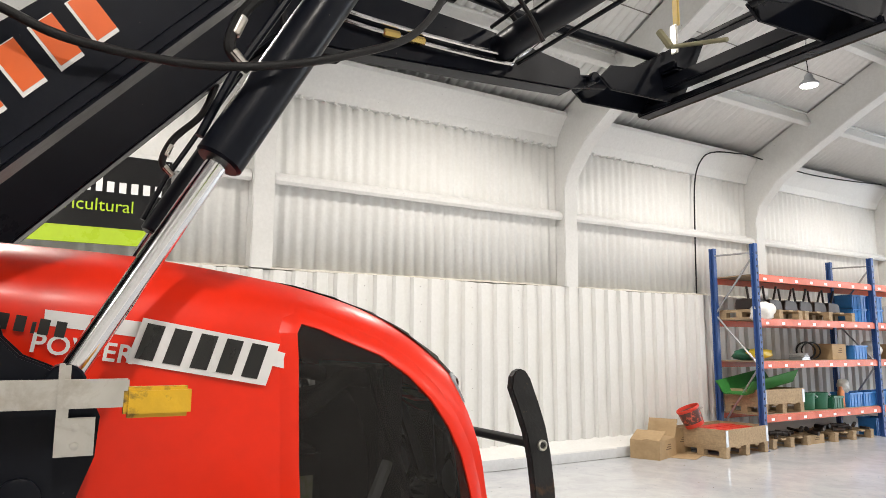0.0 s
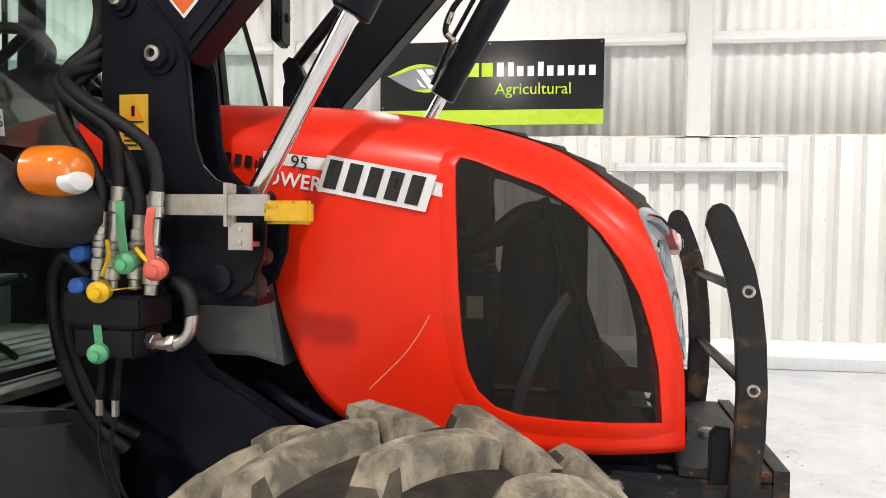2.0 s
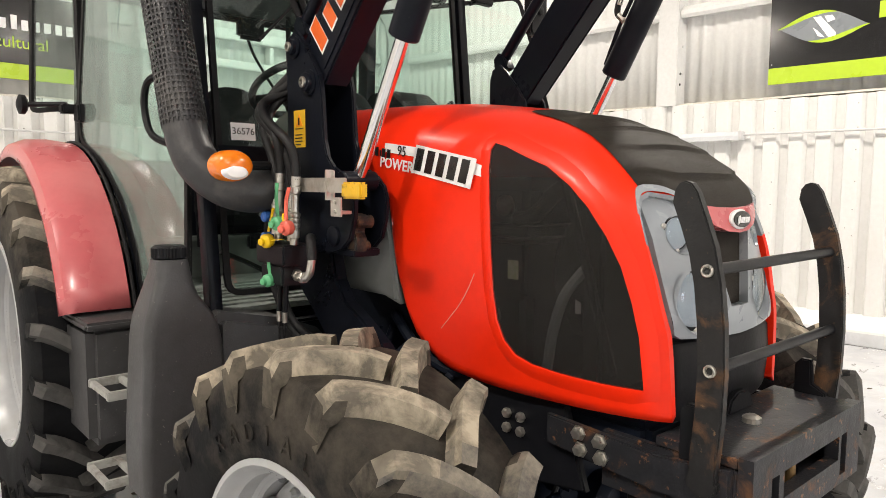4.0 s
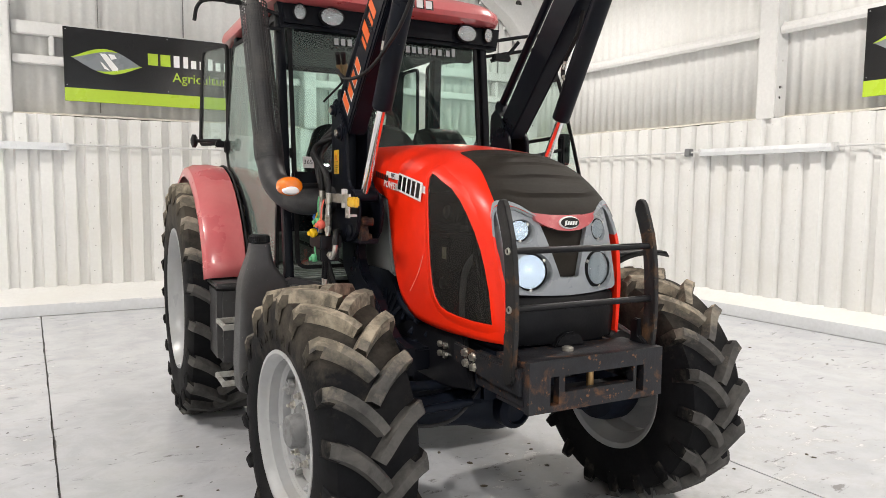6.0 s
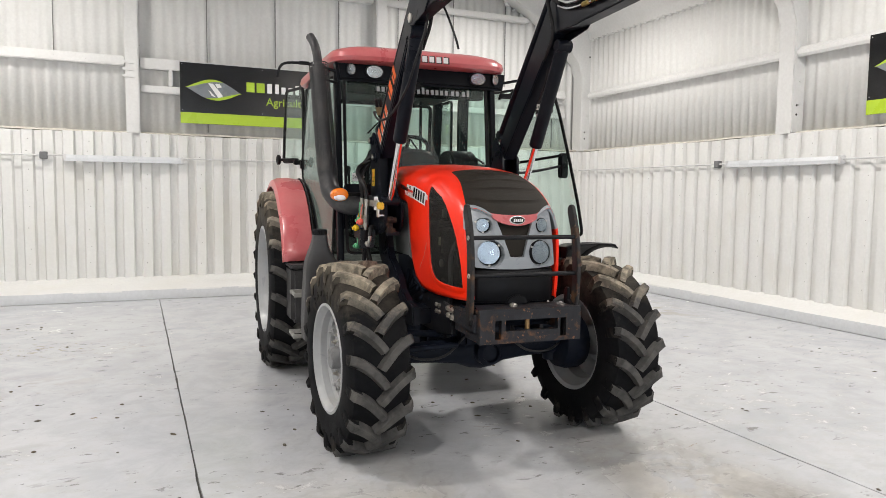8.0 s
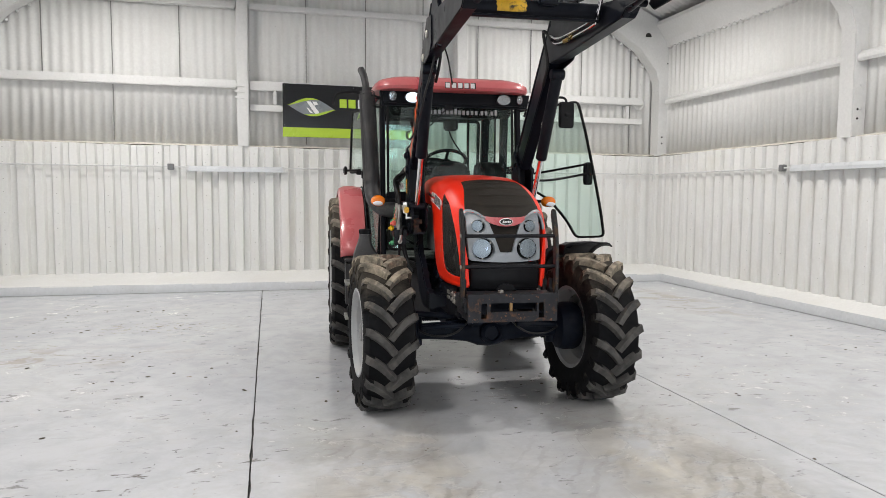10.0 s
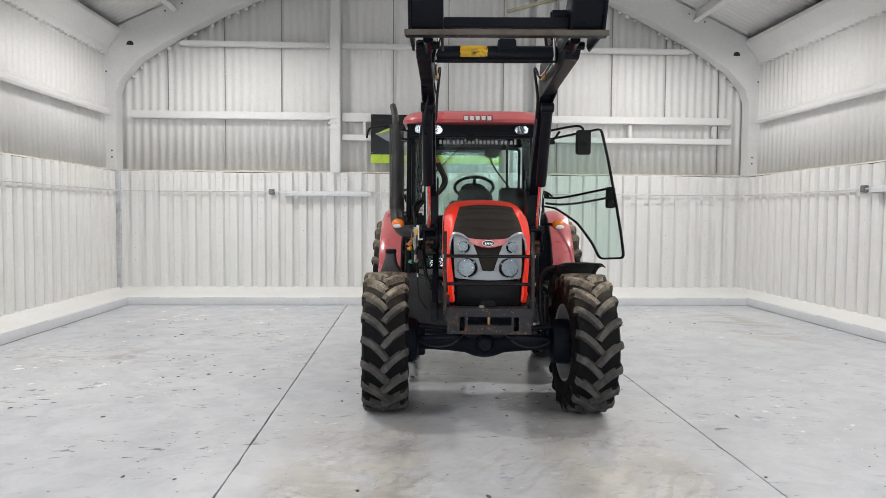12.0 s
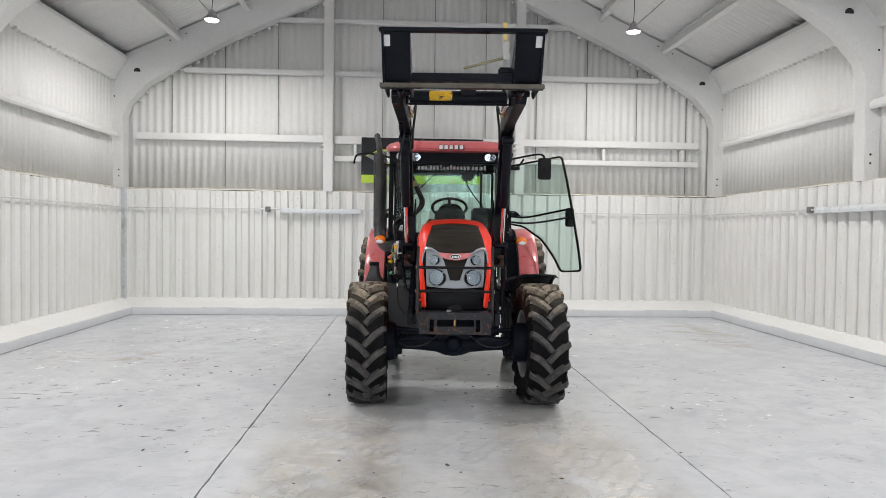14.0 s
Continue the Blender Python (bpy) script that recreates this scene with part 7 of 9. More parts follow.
# fuel tank, black plastic with a cap
bm = fresh()
rows = []
for z, y0, y1, x0, x1 in ((0.475, 1.52, 1.66, -0.95, -0.70), (0.49, 1.49, 1.68, -0.972, -0.67), (0.62, 1.48, 1.68, -0.978, -0.68), (0.80, 1.48, 1.67, -0.972, -0.70), (0.94, 1.48, 1.66, -0.965, -0.71), (0.99, 1.48, 1.66, -0.962, -0.718),
                          (1.03, 1.48, 1.655, -0.958, -0.728), (1.06, 1.481, 1.65, -0.953, -0.742), (1.09, 1.483, 1.645, -0.944, -0.764), (1.12, 1.486, 1.643, -0.934, -0.784), (1.16, 1.492, 1.637, -0.92, -0.798), (1.20, 1.503, 1.628, -0.908, -0.803), (1.237, 1.510, 1.62, -0.904, -0.806)):
    rows.append([(x, y, z) for x, y in rounded([(x0, y0), (x1, y0), (x1, y1), (x0, y1)], 0.032 if z < 1.1 else 0.036, 5)])
vs = quad_strip(bm, rows, closed=True)
bm.faces.new(vs[0][::-1])
bm.faces.new(vs[-1])
bmesh.ops.recalc_face_normals(bm, faces=bm.faces[:])
TANK = surface("tank_plastic", (0.060, 0.060, 0.063), 0.45, spec=0.25, stain=(0.050, 0.048, 0.047), stain_at=(0.4, 0.8), speck=(0.25, 0.24, 0.22), speck_at=(0.70, 0.73), speck_scale=90, vary=0.1, bump=0.25, bump_scale=150)
tank = part("fuel_tank", bm, TANK, tractor, "black plastic fuel tank with dirt specks", True)
bm = fresh()
prof = []
for r0, z in ((0.047, 0), (0.050, 0.004), (0.050, 0.034), (0.043, 0.042), (0.02, 0.044)):
    ring = []
    for k in range(60):
        a, r1 = 2 * math.pi * k / 60, r0 + (0.003 if k % 2 and 0.003 < z < 0.04 else 0)
        ring.append((-0.855 + r1 * math.cos(a), 1.565 + r1 * math.sin(a), 1.238 + z))
    prof.append(ring)
vs = quad_strip(bm, prof, closed=True)
bm.faces.new(vs[-1])
bmesh.ops.recalc_face_normals(bm, faces=bm.faces[:])
part("tank_cap", bm, BLACK_PLASTIC, tank, "ribbed black cap")
bm = fresh()
prism(bm, [(-0.74, 0.50), (-0.74, 1.03), (-0.70, 1.055), (-0.45, 1.0), (-0.34, 0.955), (-0.29, 0.90), (-0.285, 0.55), (-0.33, 0.50)], "y", 1.50, 1.74, 0.03)
part("tank_body", bm, TANK, tank, "low black inner body of the tank", True)

# battery box and steps
bm = fresh()
box(bm, -1.0, -0.62, 1.96, 2.26, 0.53, 0.97, 0.03)
box(bm, -1.01, -0.62, 1.95, 2.27, 0.955, 0.985, 0.01)
part("battery_box", bm, TANK, tractor, "black plastic battery box", True)
STEP_PAINT = surface("worn_step_paint", (0.33, 0.33, 0.31), 0.5, stain=(0.14, 0.12, 0.10), stain_scale=10, vary=0.1)
step = None
for z, y in ((0.775, 1.68), (0.46, 1.74)):
    bm = fresh()
    box(bm, -1.02, -0.72, y, y + 0.02, z, z + 0.03, 0.003)
    tread_edge = part("step" if step is None else "step_edge", bm, STEP_PAINT, tractor if step is None else step, "worn pale access step" if step is None else "")
    step = step or tread_edge
    bm = fresh()
    box(bm, -1.02, -0.72, y + 0.20, y + 0.22, z, z + 0.03, 0.003)
    part("step_edge", bm, STEP_PAINT, step)
    for k in range(4):
        bm = fresh()
        x = -1.02 + 0.093 * k
        box(bm, x, x + 0.02, y + 0.02, y + 0.20, z + 0.005, z + 0.026, 0.002)
        part("step_bar", bm, STEP_PAINT, step)
for x in (-0.80, -0.74):
    bm = fresh()
    box(bm, x, x + 0.025, 1.88, 1.90, 0.46, 0.83, 0.003)
    part("step_hanger", bm, CAB_BLACK, step)
bm = fresh()
box(bm, 0.62, 0.96, 1.50, 2.26, 0.42, 0.90, 0.04)
part("left_tank", bm, TANK, tractor, "black plastic tank on the left side", True)

# indicators on stalks
for hand, x in ((-1, -0.768), (1, 0.705)):
    y, z = 1.295, 1.527
    bm = fresh()
    m = Matrix.Translation((x, y, z)) @ Matrix.Rotation(radians(90), 4, "X") @ Matrix.Diagonal((0.058, 0.046, 1, 1))
    rows = [(1.0, -0.03), (1.0, 0.018), (0.9, 0.036), (0.6, 0.048), (0.05, 0.052)]
    turned(bm, rows, 28, m)
    ind = part("indicator", bm, ORANGE, tractor, "orange and clear indicator lamp", True)
    bm = fresh()
    turned(bm, [(0.8, 0.030), (0.86, 0.038), (0.6, 0.052), (0.03, 0.056)], 24, Matrix.Translation((x + 0.004 * hand, y, z - 0.018)) @ Matrix.Rotation(radians(90), 4, "X") @ Matrix.Diagonal((0.050, 0.027, 1, 1)))
    part("clear_lens", bm, DECAL_WHITE, ind, "frosted white lens", True)
    bm = fresh()
    rod(bm, (x, y + 0.02, z), (hand * 0.60, y + 0.06, z + 0.005), 0.014, 8)
    turned(bm, [(0.046, 0), (0.052, 0.02), (0.05, 0.03)], 20, along((x, y + 0.045, z), (x, y, z)) @ Matrix.Diagonal((1.1, 0.9, 1, 1)))
    part("indicator_stalk", bm, BLACK_PLASTIC, ind, "", True)

# exhaust: elbow, pierced sleeve, upper pipe
E_TOP, E_LOW = Vector((-0.822, 1.775, 2.47)), Vector((-0.797, 1.555, 1.655))
bm = fresh()
tube(bm, [E_LOW.lerp(E_TOP, 0.15), E_LOW, (-0.785, 1.505, 1.55), (-0.738, 1.44, 1.48), (-0.67, 1.40, 1.452), (-0.58, 1.385, 1.456), (-0.42, 1.37, 1.47)], 0.067, 22)
EXHAUST = surface("grey_black_exhaust", (0.028, 0.028, 0.031), 0.5, stain=(0.085, 0.08, 0.075), stain_scale=6, vary=0.15, bump=0.2)
exhaust = part("exhaust", bm, EXHAUST, tractor, "dark exhaust pipe beside the cab", True)
bm = fresh()
rod(bm, E_LOW.lerp(E_TOP, 0.05), E_TOP, 0.046, 20)
part("inner_pipe", bm, EXHAUST, exhaust, "", True)
bm = fresh()
tube(bm, [E_TOP - Vector((0, 0, 0.05)), E_TOP + Vector((-0.01, 0.0, 0.06)), E_TOP + Vector((-0.025, 0.03, 0.15)), E_TOP + Vector((-0.045, 0.09, 0.215))], 0.032, 16)
part("tail_pipe", bm, EXHAUST, exhaust, "", True)
# sleeve with punched holes: a ring lattice
bm = fresh()
axis = E_TOP - E_LOW
fr = along(E_LOW, E_TOP)
length, nz, na, r = axis.length, 46, 30, 0.071
vv = []
for i in range(2 * nz + 1):
    fz = (i // 2 + (0.62 if i % 2 else 0.0)) / nz
    row = []
    for j in range(2 * na):
        fa = (j // 2 + (0.60 if j % 2 else 0.0)) / na
        a = 2 * math.pi * fa
        row.append(bm.verts.new(fr @ Vector((r * math.cos(a), r * math.sin(a), min(1.0, fz) * length))))
    vv.append(row)
for i in range(2 * nz):
    for j in range(2 * na):
        if i % 2 == 0 and j % 2 == 0:
            continue
        k = (j + 1) % (2 * na)
        bm.faces.new((vv[i][j], vv[i][k], vv[i + 1][k], vv[i + 1][j]))
bmesh.ops.recalc_face_normals(bm, faces=bm.faces[:])
sl = part("heat_shield", bm, EXHAUST, exhaust, "perforated black heat shield")
sl.modifiers.new("thickness", "SOLIDIFY").thickness = 0.002

# -- front loader --
def arm_flat():
    return [(1.215, 1.795), (0.52, 2.548), (0.30, 2.545), (-0.70, 2.585), (-0.76, 2.63), (-0.75, 2.69), (-0.30, 2.755), (0.30, 2.80), (0.44, 2.79), (1.30, 1.935), (1.33, 1.90), (1.30, 1.84)]


def boom_outline(hand):
    """The right arm is deeper below; the left one is slim at the pivot and deep at the knee."""
    low, top = (0.025, 0.0) if hand < 0 else (0.0, -0.015)
    out = []
    for i, (y, z) in enumerate(arm_flat()):
        if hand > 0 and i == 8:
            y, z = 0.535, 2.815
        g = -low if i in (0, 1, 11) else (top if i in (9, 10) else 0.0)
        out.append((y + 0.735 * g, z + 0.678 * g))
    return out


ORANGE_DECAL = surface("orange_decal", (0.80, 0.13, 0.02), 0.35, vary=0.03, bump=0.0)
BOOM_BLACK = surface("loader_black_paint", (0.0060, 0.0075, 0.0125), 0.34, spec=0.14, stain=(0.010, 0.011, 0.014), stain_at=(0.5, 0.8), stain_scale=3, speck=(0.10, 0.09, 0.08), speck_at=(0.74, 0.77), speck_scale=60, vary=0.12, bump=0.06)
YELLOW = surface("worn_yellow_grip", (0.72, 0.42, 0.02), 0.5, stain=(0.05, 0.04, 0.02), stain_at=(0.5, 0.62), stain_scale=16, vary=0.1, bump=0.2)
HOSE = surface("hydraulic_hose", (0.010, 0.010, 0.011), 0.55, spec=0.3, vary=0.2, bump=0.3, bump_scale=300)
TOWER = [(1.388, 1.90), (1.375, 1.938), (1.335, 1.958), (1.30, 1.928), (1.248, 1.872), (1.198, 1.806), (1.186, 1.765), (1.172, 1.61), (1.155, 1.558), (1.125, 1.528), (1.06, 1.500), (1.028, 1.472),
         (1.012, 1.435), (1.016, 1.375), (1.038, 1.315), (1.078, 1.283), (1.13, 1.270), (1.229, 1.262), (1.33, 1.235), (1.388, 1.25)]


def washer_bolt(x, y, z, hand, r, parent):
    bm = fresh()
    turned(bm, [(r * 1.5, 0), (r * 1.5, 0.006), (r * 1.1, 0.008), (r * 1.05, 0.020), (r * 0.75, 0.022)], 24, along((hand * x, y, z), (hand * 9, y, z)))
    ob = part("pivot_boss", bm, BOOM_BLACK, parent, "", True)
    bm = fresh()
    turned(bm, [(r * 0.62, 0), (r * 0.62, 0.028), (r * 0.35, 0.030), (r * 0.30, 0.018)], 18, along((hand * x, y, z), (hand * 9, y, z)))
    part("pivot_pin", bm, STEEL, parent, "steel pin", True)


for hand in (-1, 1):
    tower = None
    for x0, x1 in ((0.510, 0.528), (0.398, 0.414)):
        bm = fresh()
        prism(bm, TOWER, "x", hand * x0, hand * x1, 0.004)
        ob = part("loader_tower" if tower is None else "tower_plate", bm, BOOM_BLACK, tractor if tower is None else tower, "black loader tower plates" if tower is None else "")
        tower = tower or ob
    bm = fresh()
    box(bm, hand * 0.414, hand * 0.510, 1.34, 1.385, 1.25, 1.80, 0.004)
    box(bm, hand * 0.414, hand * 0.510, 1.04, 1.30, 1.262, 1.285, 0.004)
    part("tower_web", bm, BOOM_BLACK, tower)
    for y, z, r in ((1.25, 1.785, 0.027), (1.335, 1.902, 0.023)):
        washer_bolt(0.528, y, z, hand, r, tower)
    bm = fresh()
    turned(bm, [(0.030, 0), (0.030, 0.010), (0.026, 0.012)], 24, along((hand * 0.528, 1.113, 1.322), (hand * 2, 1.113, 1.322)))
    part("plug", bm, BOOM_BLACK, tower, "", True)
    # leg from the tower down to the chassis
    bm = fresh()
    leg = [(1.47, 1.27), (1.27, 1.27), (1.24, 1.17), (1.19, 1.105), (1.10, 1.06), (1.0, 1.0), (0.92, 0.92), (0.80, 0.86), (0.66, 0.84), (0.66, 0.72), (0.95, 0.70), (1.15, 0.80), (1.28, 0.95), (1.40, 1.06), (1.47, 1.12)]
    prism(bm, leg, "x", hand * 0.395, hand * 0.445, 0.008)
    box(bm, hand * 0.29, hand * 0.40, 0.72, 1.10, 0.72, 0.82, 0.01)
    part("loader_leg", bm, BOOM_BLACK, tower, "black mounting leg")
    # cast bracket seen between the plates
    bm = fresh()
    prism(bm, rounded([(1.028, 1.385), (1.075, 1.392), (1.080, 1.275), (1.040, 1.270), (1.034, 1.315), (1.052, 1.335)], 0.012, 3), "x", hand * 0.462, hand * 0.506, 0.005)
    rod(bm, (hand * 0.44, 1.052, 1.365), (hand * 0.50, 1.052, 1.365), 0.020, 14)
    rod(bm, (hand * 0.445, 1.060, 1.292), (hand * 0.50, 1.060, 1.292), 0.016, 14)
    part("cross_pin", bm, surface("rusty_casting", (0.085, 0.045, 0.022), 0.7, vary=0.4, stain=(0.012, 0.011, 0.011), stain_at=(0.42, 0.58), stain_scale=20), tower, "rusty cast lug")

    # boom: a bent box arm
    bm = fresh()
    prism(bm, boom_outline(hand), "x", hand * 0.420, hand * 0.508, 0.006)
    boom = part("loader_arm", bm, BOOM_BLACK, tractor, "black box-section loader arm")
    bm = fresh()
    prism(bm, [(1.19, 1.822), (0.55, 2.515), (0.56, 2.528), (1.20, 1.835)], "x", hand * 0.508, hand * 0.512)
    part("weld_strip", bm, BOOM_BLACK, boom)
    # knee plate
    bm = fresh()
    prism(bm, [(0.62, 2.44), (0.50, 2.50), (0.28, 2.53), (0.20, 2.60), (0.22, 2.78), (0.40, 2.80), (0.66, 2.56)], "x", hand * 0.508, hand * 0.517, 0.003)
    part("knee_plate", bm, BOOM_BLACK, boom)
    for y, z in ((0.52, 2.55), (0.36, 2.68)):
        bm = fresh()
        turned(bm, [(0.028, 0), (0.028, 0.010), (0.018, 0.014)], 18, along((hand * 0.517, y, z), (hand * 9, y, z)))
        part("knee_pin", bm, STEEL, boom, "", True)
    # levelling rod above the arm
    bm = fresh()
    rod(bm, (hand * 0.465, 1.375, 1.985), (hand * 0.465, 0.42 if hand < 0 else 0.575, 2.90), 0.022, 12)
    prism(bm, [(1.40, 1.93), (1.41, 1.99), (1.385, 2.015), (1.355, 2.0), (1.33, 1.95)], "x", hand * 0.44, hand * 0.49, 0.004)
    part("levelling_rod", bm, BOOM_BLACK, boom, "", True)
    bm = fresh()
    prism(bm, [(0.50, 2.74), (0.36, 2.98), (0.30, 2.99), (0.10, 2.76)] if hand < 0 else [(0.56, 2.74), (0.61, 2.90), (0.585, 2.93), (0.36, 2.985), (0.30, 2.99), (0.10, 2.76)], "x", hand * 0.450, hand * 0.480, 0.004)
    rod(bm, (hand * 0.465, 0.34, 2.96), (hand * 0.465, -0.62, 2.86), 0.020, 12)
    rod(bm, (hand * 0.465, 0.30, 2.93), (hand * 0.465, -0.18, 2.885), 0.034, 14)
    part("levelling_bellcrank", bm, BOOM_BLACK, boom, "", True)

    # lift cylinder
    foot, top = Vector((hand * 0.480, 1.063, 1.485)), Vector((hand * 0.480, 0.508, 2.47))
    way = (top - foot).normalized()
    bm = fresh()
    rod(bm, foot + way * 0.438, top - way * 0.02, 0.044, 28)
    rod(bm, top - Vector((0.05, 0, 0)), top + Vector((0.05, 0, 0)), 0.04, 18)
    cyl = part("lift_cylinder", bm, BOOM_BLACK, tractor, "black hydraulic lift cylinder", True)
    bm = fresh()
    rod(bm, foot, foot + way * 0.46, 0.0205, 20)
    part("piston_rod", bm, CHROME, cyl, "chrome piston rod", True)
    bm = fresh()
    rod(bm, foot - Vector((0.06, 0, 0)), foot + Vector((0.06, 0, 0)), 0.030, 18)
    part("rod_eye", bm, BOOM_BLACK, cyl, "", True)
    off = Vector((0, 0.052, 0.03))
    bm = fresh()
    tube(bm, [foot + way * 0.46 + off * 0.85, foot + way * 0.60 + off * 1.1, top - way * 0.1 + off * 1.1], 0.008, 8, smooth=False)
    part("cylinder_pipe", bm, BOOM_BLACK, cyl, "thin black pipe", True)
    bm = fresh()
    tube(bm, [foot + way * 0.62 + off * 1.0, foot + way * 0.64 + off * 1.7, foot + way * 0.72 + off * 1.9, foot + way * 0.84 + off * 1.5, foot + way * 0.95 + off * 1.8], 0.011, 8)
    part("cylinder_hose", bm, HOSE, cyl, "", True)
    for a, b in ((foot + way * 0.62 + off * 0.9, foot + way * 0.63 + off * 1.5), (foot + way * 0.66 + off * 1.75, foot + way * 0.70 + off * 1.85)):
        bm = fresh()
        rod(bm, a, b, 0.0115, 10)
        part("hose_fitting", bm, STEEL, cyl, "", True)
    # bright pipes along the fore arm
    for k, dz in ((0, 0.0), (1, 0.035)):
        bm = fresh()
        tube(bm, [(hand * 0.412 - hand * 0.01 * k, 0.46, 2.70 + dz), (hand * 0.40, 0.25, 2.64 + dz), (hand * 0.395, -0.32, 2.62 + dz), (hand * 0.395, -0.42, 2.66 + dz), (hand * 0.36, -0.62, 2.84 + dz)], 0.009, 8)
        part("hydraulic_pipe", bm, CHROME, boom, "bright steel pipe", True)
    bm = fresh()
    tube(bm, [(hand * 0.40, 0.42, 2.70), (hand * 0.38, 0.55, 2.78), (hand * 0.40, 0.50, 2.55), (hand * 0.41, 0.62, 2.40)], 0.011, 8)
    part("boom_hose", bm, HOSE, boom, "", True)
    bm = fresh()
    tube(bm, [(hand * 0.40, -0.05, 2.76), (hand * 0.37, -0.15, 2.86), (hand * 0.36, -0.30, 2.85), (hand * 0.38, -0.42, 2.78)], 0.011, 8)
    part("boom_hose", bm, HOSE, boom, "", True)
    for y in (0.10, 0.0):
        bm = fresh()
        rod(bm, (hand * 0.395, y + 0.05, 2.63), (hand * 0.395, y - 0.01, 2.63), 0.015, 6)
        part("pipe_union", bm, surface("brass", (0.62, 0.45, 0.15), 0.3, 0.9), boom, "", True)

    # slanted lettering of the loader as orange blocks with a pale edge
    u = Vector((0, -0.678, 0.735))
    rot = Matrix(((0, 0, hand, 0), (u.y, 0.735, 0, 0), (u.z, 0.678, 0, 0), (0, 0, 0, 1)))
    start = Vector((hand * 0.5085, 1.205, 1.875))
    m = Matrix.Translation(start) @ rot
    if hand > 0:
        m = m @ Matrix.Translation((0.62, 0, 0))
        m = Matrix.Translation(start + u * 0.62) @ Matrix(((0, 0, 1, 0), (-u.y, 0.735, 0, 0), (-u.z, 0.678, 0, 0), (0, 0, 0, 1)))
    bar_word(boom, m @ Matrix.Translation((-0.006, -0.007, 0.0)), "Mxxx", 0.112, 0.295, DECAL_WHITE, 0.52, 0.12, 0.001)
    bar_word(boom, m @ Matrix.Translation((0, 0, 0.0006)), "Mxxx", 0.10, 0.295, ORANGE_DECAL, 0.35, 0.12, 0.001)
    bar_word(boom, m @ Matrix.Translation((0.35, 0.0, 0.0)), "iMil", 0.10, 0.22, ORANGE_DECAL, 0.35, 0.12, 0.001)

# cross tube between the arms
bm = fresh()
rod(bm, (-0.425, -0.36, 2.69), (0.425, -0.36, 2.69), 0.056, 28)
ct = part("cross_tube", bm, BOOM_BLACK, tractor, "black cross tube between the loader arms", True)
bm = fresh()
rows = []
for k in range(12):
    a = radians(70 + 140 * k / 11)
    w = 0.012 * noise.noise((k * 0.7, 2.0, 1.0))
    rows.append([(x, -0.36 + q * math.cos(a), 2.69 + q * math.sin(a)) for x, q in ((-0.23 + w, 0.0562), (-0.226 + w, 0.0574), (-0.055 - w, 0.0574), (-0.05 - w, 0.0562))])
quad_strip(bm, rows)
bmesh.ops.recalc_face_normals(bm, faces=bm.faces[:])
part("paint_patch", bm, YELLOW, ct, "scuffed yellow patch", True)
bm = fresh()
box(bm, 0.02, 0.14, -0.44, -0.30, 2.70, 2.78, 0.01)
part("hose_clamp", bm, BOOM_BLACK, ct)
for y, z in ((-0.42, 2.632), (-0.30, 2.755)):
    bm = fresh()
    rod(bm, (-0.40, y, z), (0.40, y, z), 0.008, 8)
    part("pipe", bm, BOOM_BLACK, ct, "", True)

# tool carriage: two plates, top and bottom bars, a cross bar and the locking lever
bm = fresh()
box(bm, -0.545, 0.565, -1.262, -1.20, 2.588, 2.618, 0.006)
carriage = part("tool_carriage", bm, BOOM_BLACK, tractor, "black tool carriage frame on the loader")
bm = fresh()
box(bm, -0.546, 0.566, -1.274, -1.2625, 2.587, 2.619, 0.003)
part("worn_edge", bm, surface("dull_steel_edge", (0.10, 0.088, 0.07), 0.5, 0.4, stain=(0.06, 0.04, 0.03), stain_scale=9), carriage, "edge worn to dull brown steel")
top_y = -1.40
bm = fresh()
box(bm, -0.54, 0.56, top_y - 0.035, top_y + 0.02, 2.918, 2.945, 0.006)
part("top_bar", bm, BOOM_BLACK, carriage)
for x0, x1 in ((-0.525, -0.335), (0.355, 0.545)):
    bm = fresh()
    rows = [[(x0, -1.225, 2.61), (x1, -1.225, 2.61), (x1, -1.205, 2.61), (x0, -1.205, 2.61)], [(x0, top_y + 0.0, 2.925), (x1, top_y + 0.0, 2.925), (x1, top_y + 0.02, 2.925), (x0, top_y + 0.02, 2.925)]]
    vs = quad_strip(bm, rows, closed=True)
    bm.faces.new(vs[0][::-1]), bm.faces.new(vs[-1])
    bmesh.ops.recalc_face_normals(bm, faces=bm.faces[:])
    part("carriage_plate", bm, BOOM_BLACK, carriage, "black side plate")
    for x in (x0, x1 - 0.014):
        bm = fresh()
        prism(bm, [(-1.265, 2.60), (top_y - 0.03, 2.93), (top_y + 0.05, 2.93), (-1.0, 2.72), (-0.86, 2.70), (-0.80, 2.64), (-0.86, 2.595)], "x", x, x + 0.014, 0.003)
        part("carriage_rib", bm, BOOM_BLACK, carriage)
for x in (-0.515, 0.49):
    bm = fresh()
    rows = [[(x, top_y + 0.05 - 0.0055, 2.84), (x + 0.045, top_y + 0.05 - 0.0055, 2.84)], [(x, top_y + 0.015 - 0.0055, 2.905), (x + 0.045, top_y + 0.015 - 0.0055, 2.905)]]
    quad_strip(bm, rows)
    pl = part("paper_mark", bm, DECAL_WHITE, carriage, "small white sticker")
    pl.modifiers.new("thickness", "SOLIDIFY").thickness = 0.002
bm = fresh()
box(bm, -0.34, 0.36, -1.22, -1.15, 2.64, 2.70, 0.008)
part("carriage_bar", bm, BOOM_BLACK, carriage)
bm = fresh()
rod(bm, (0.02, -1.16, 2.745), (0.30, -1.15, 2.82), 0.010, 8)
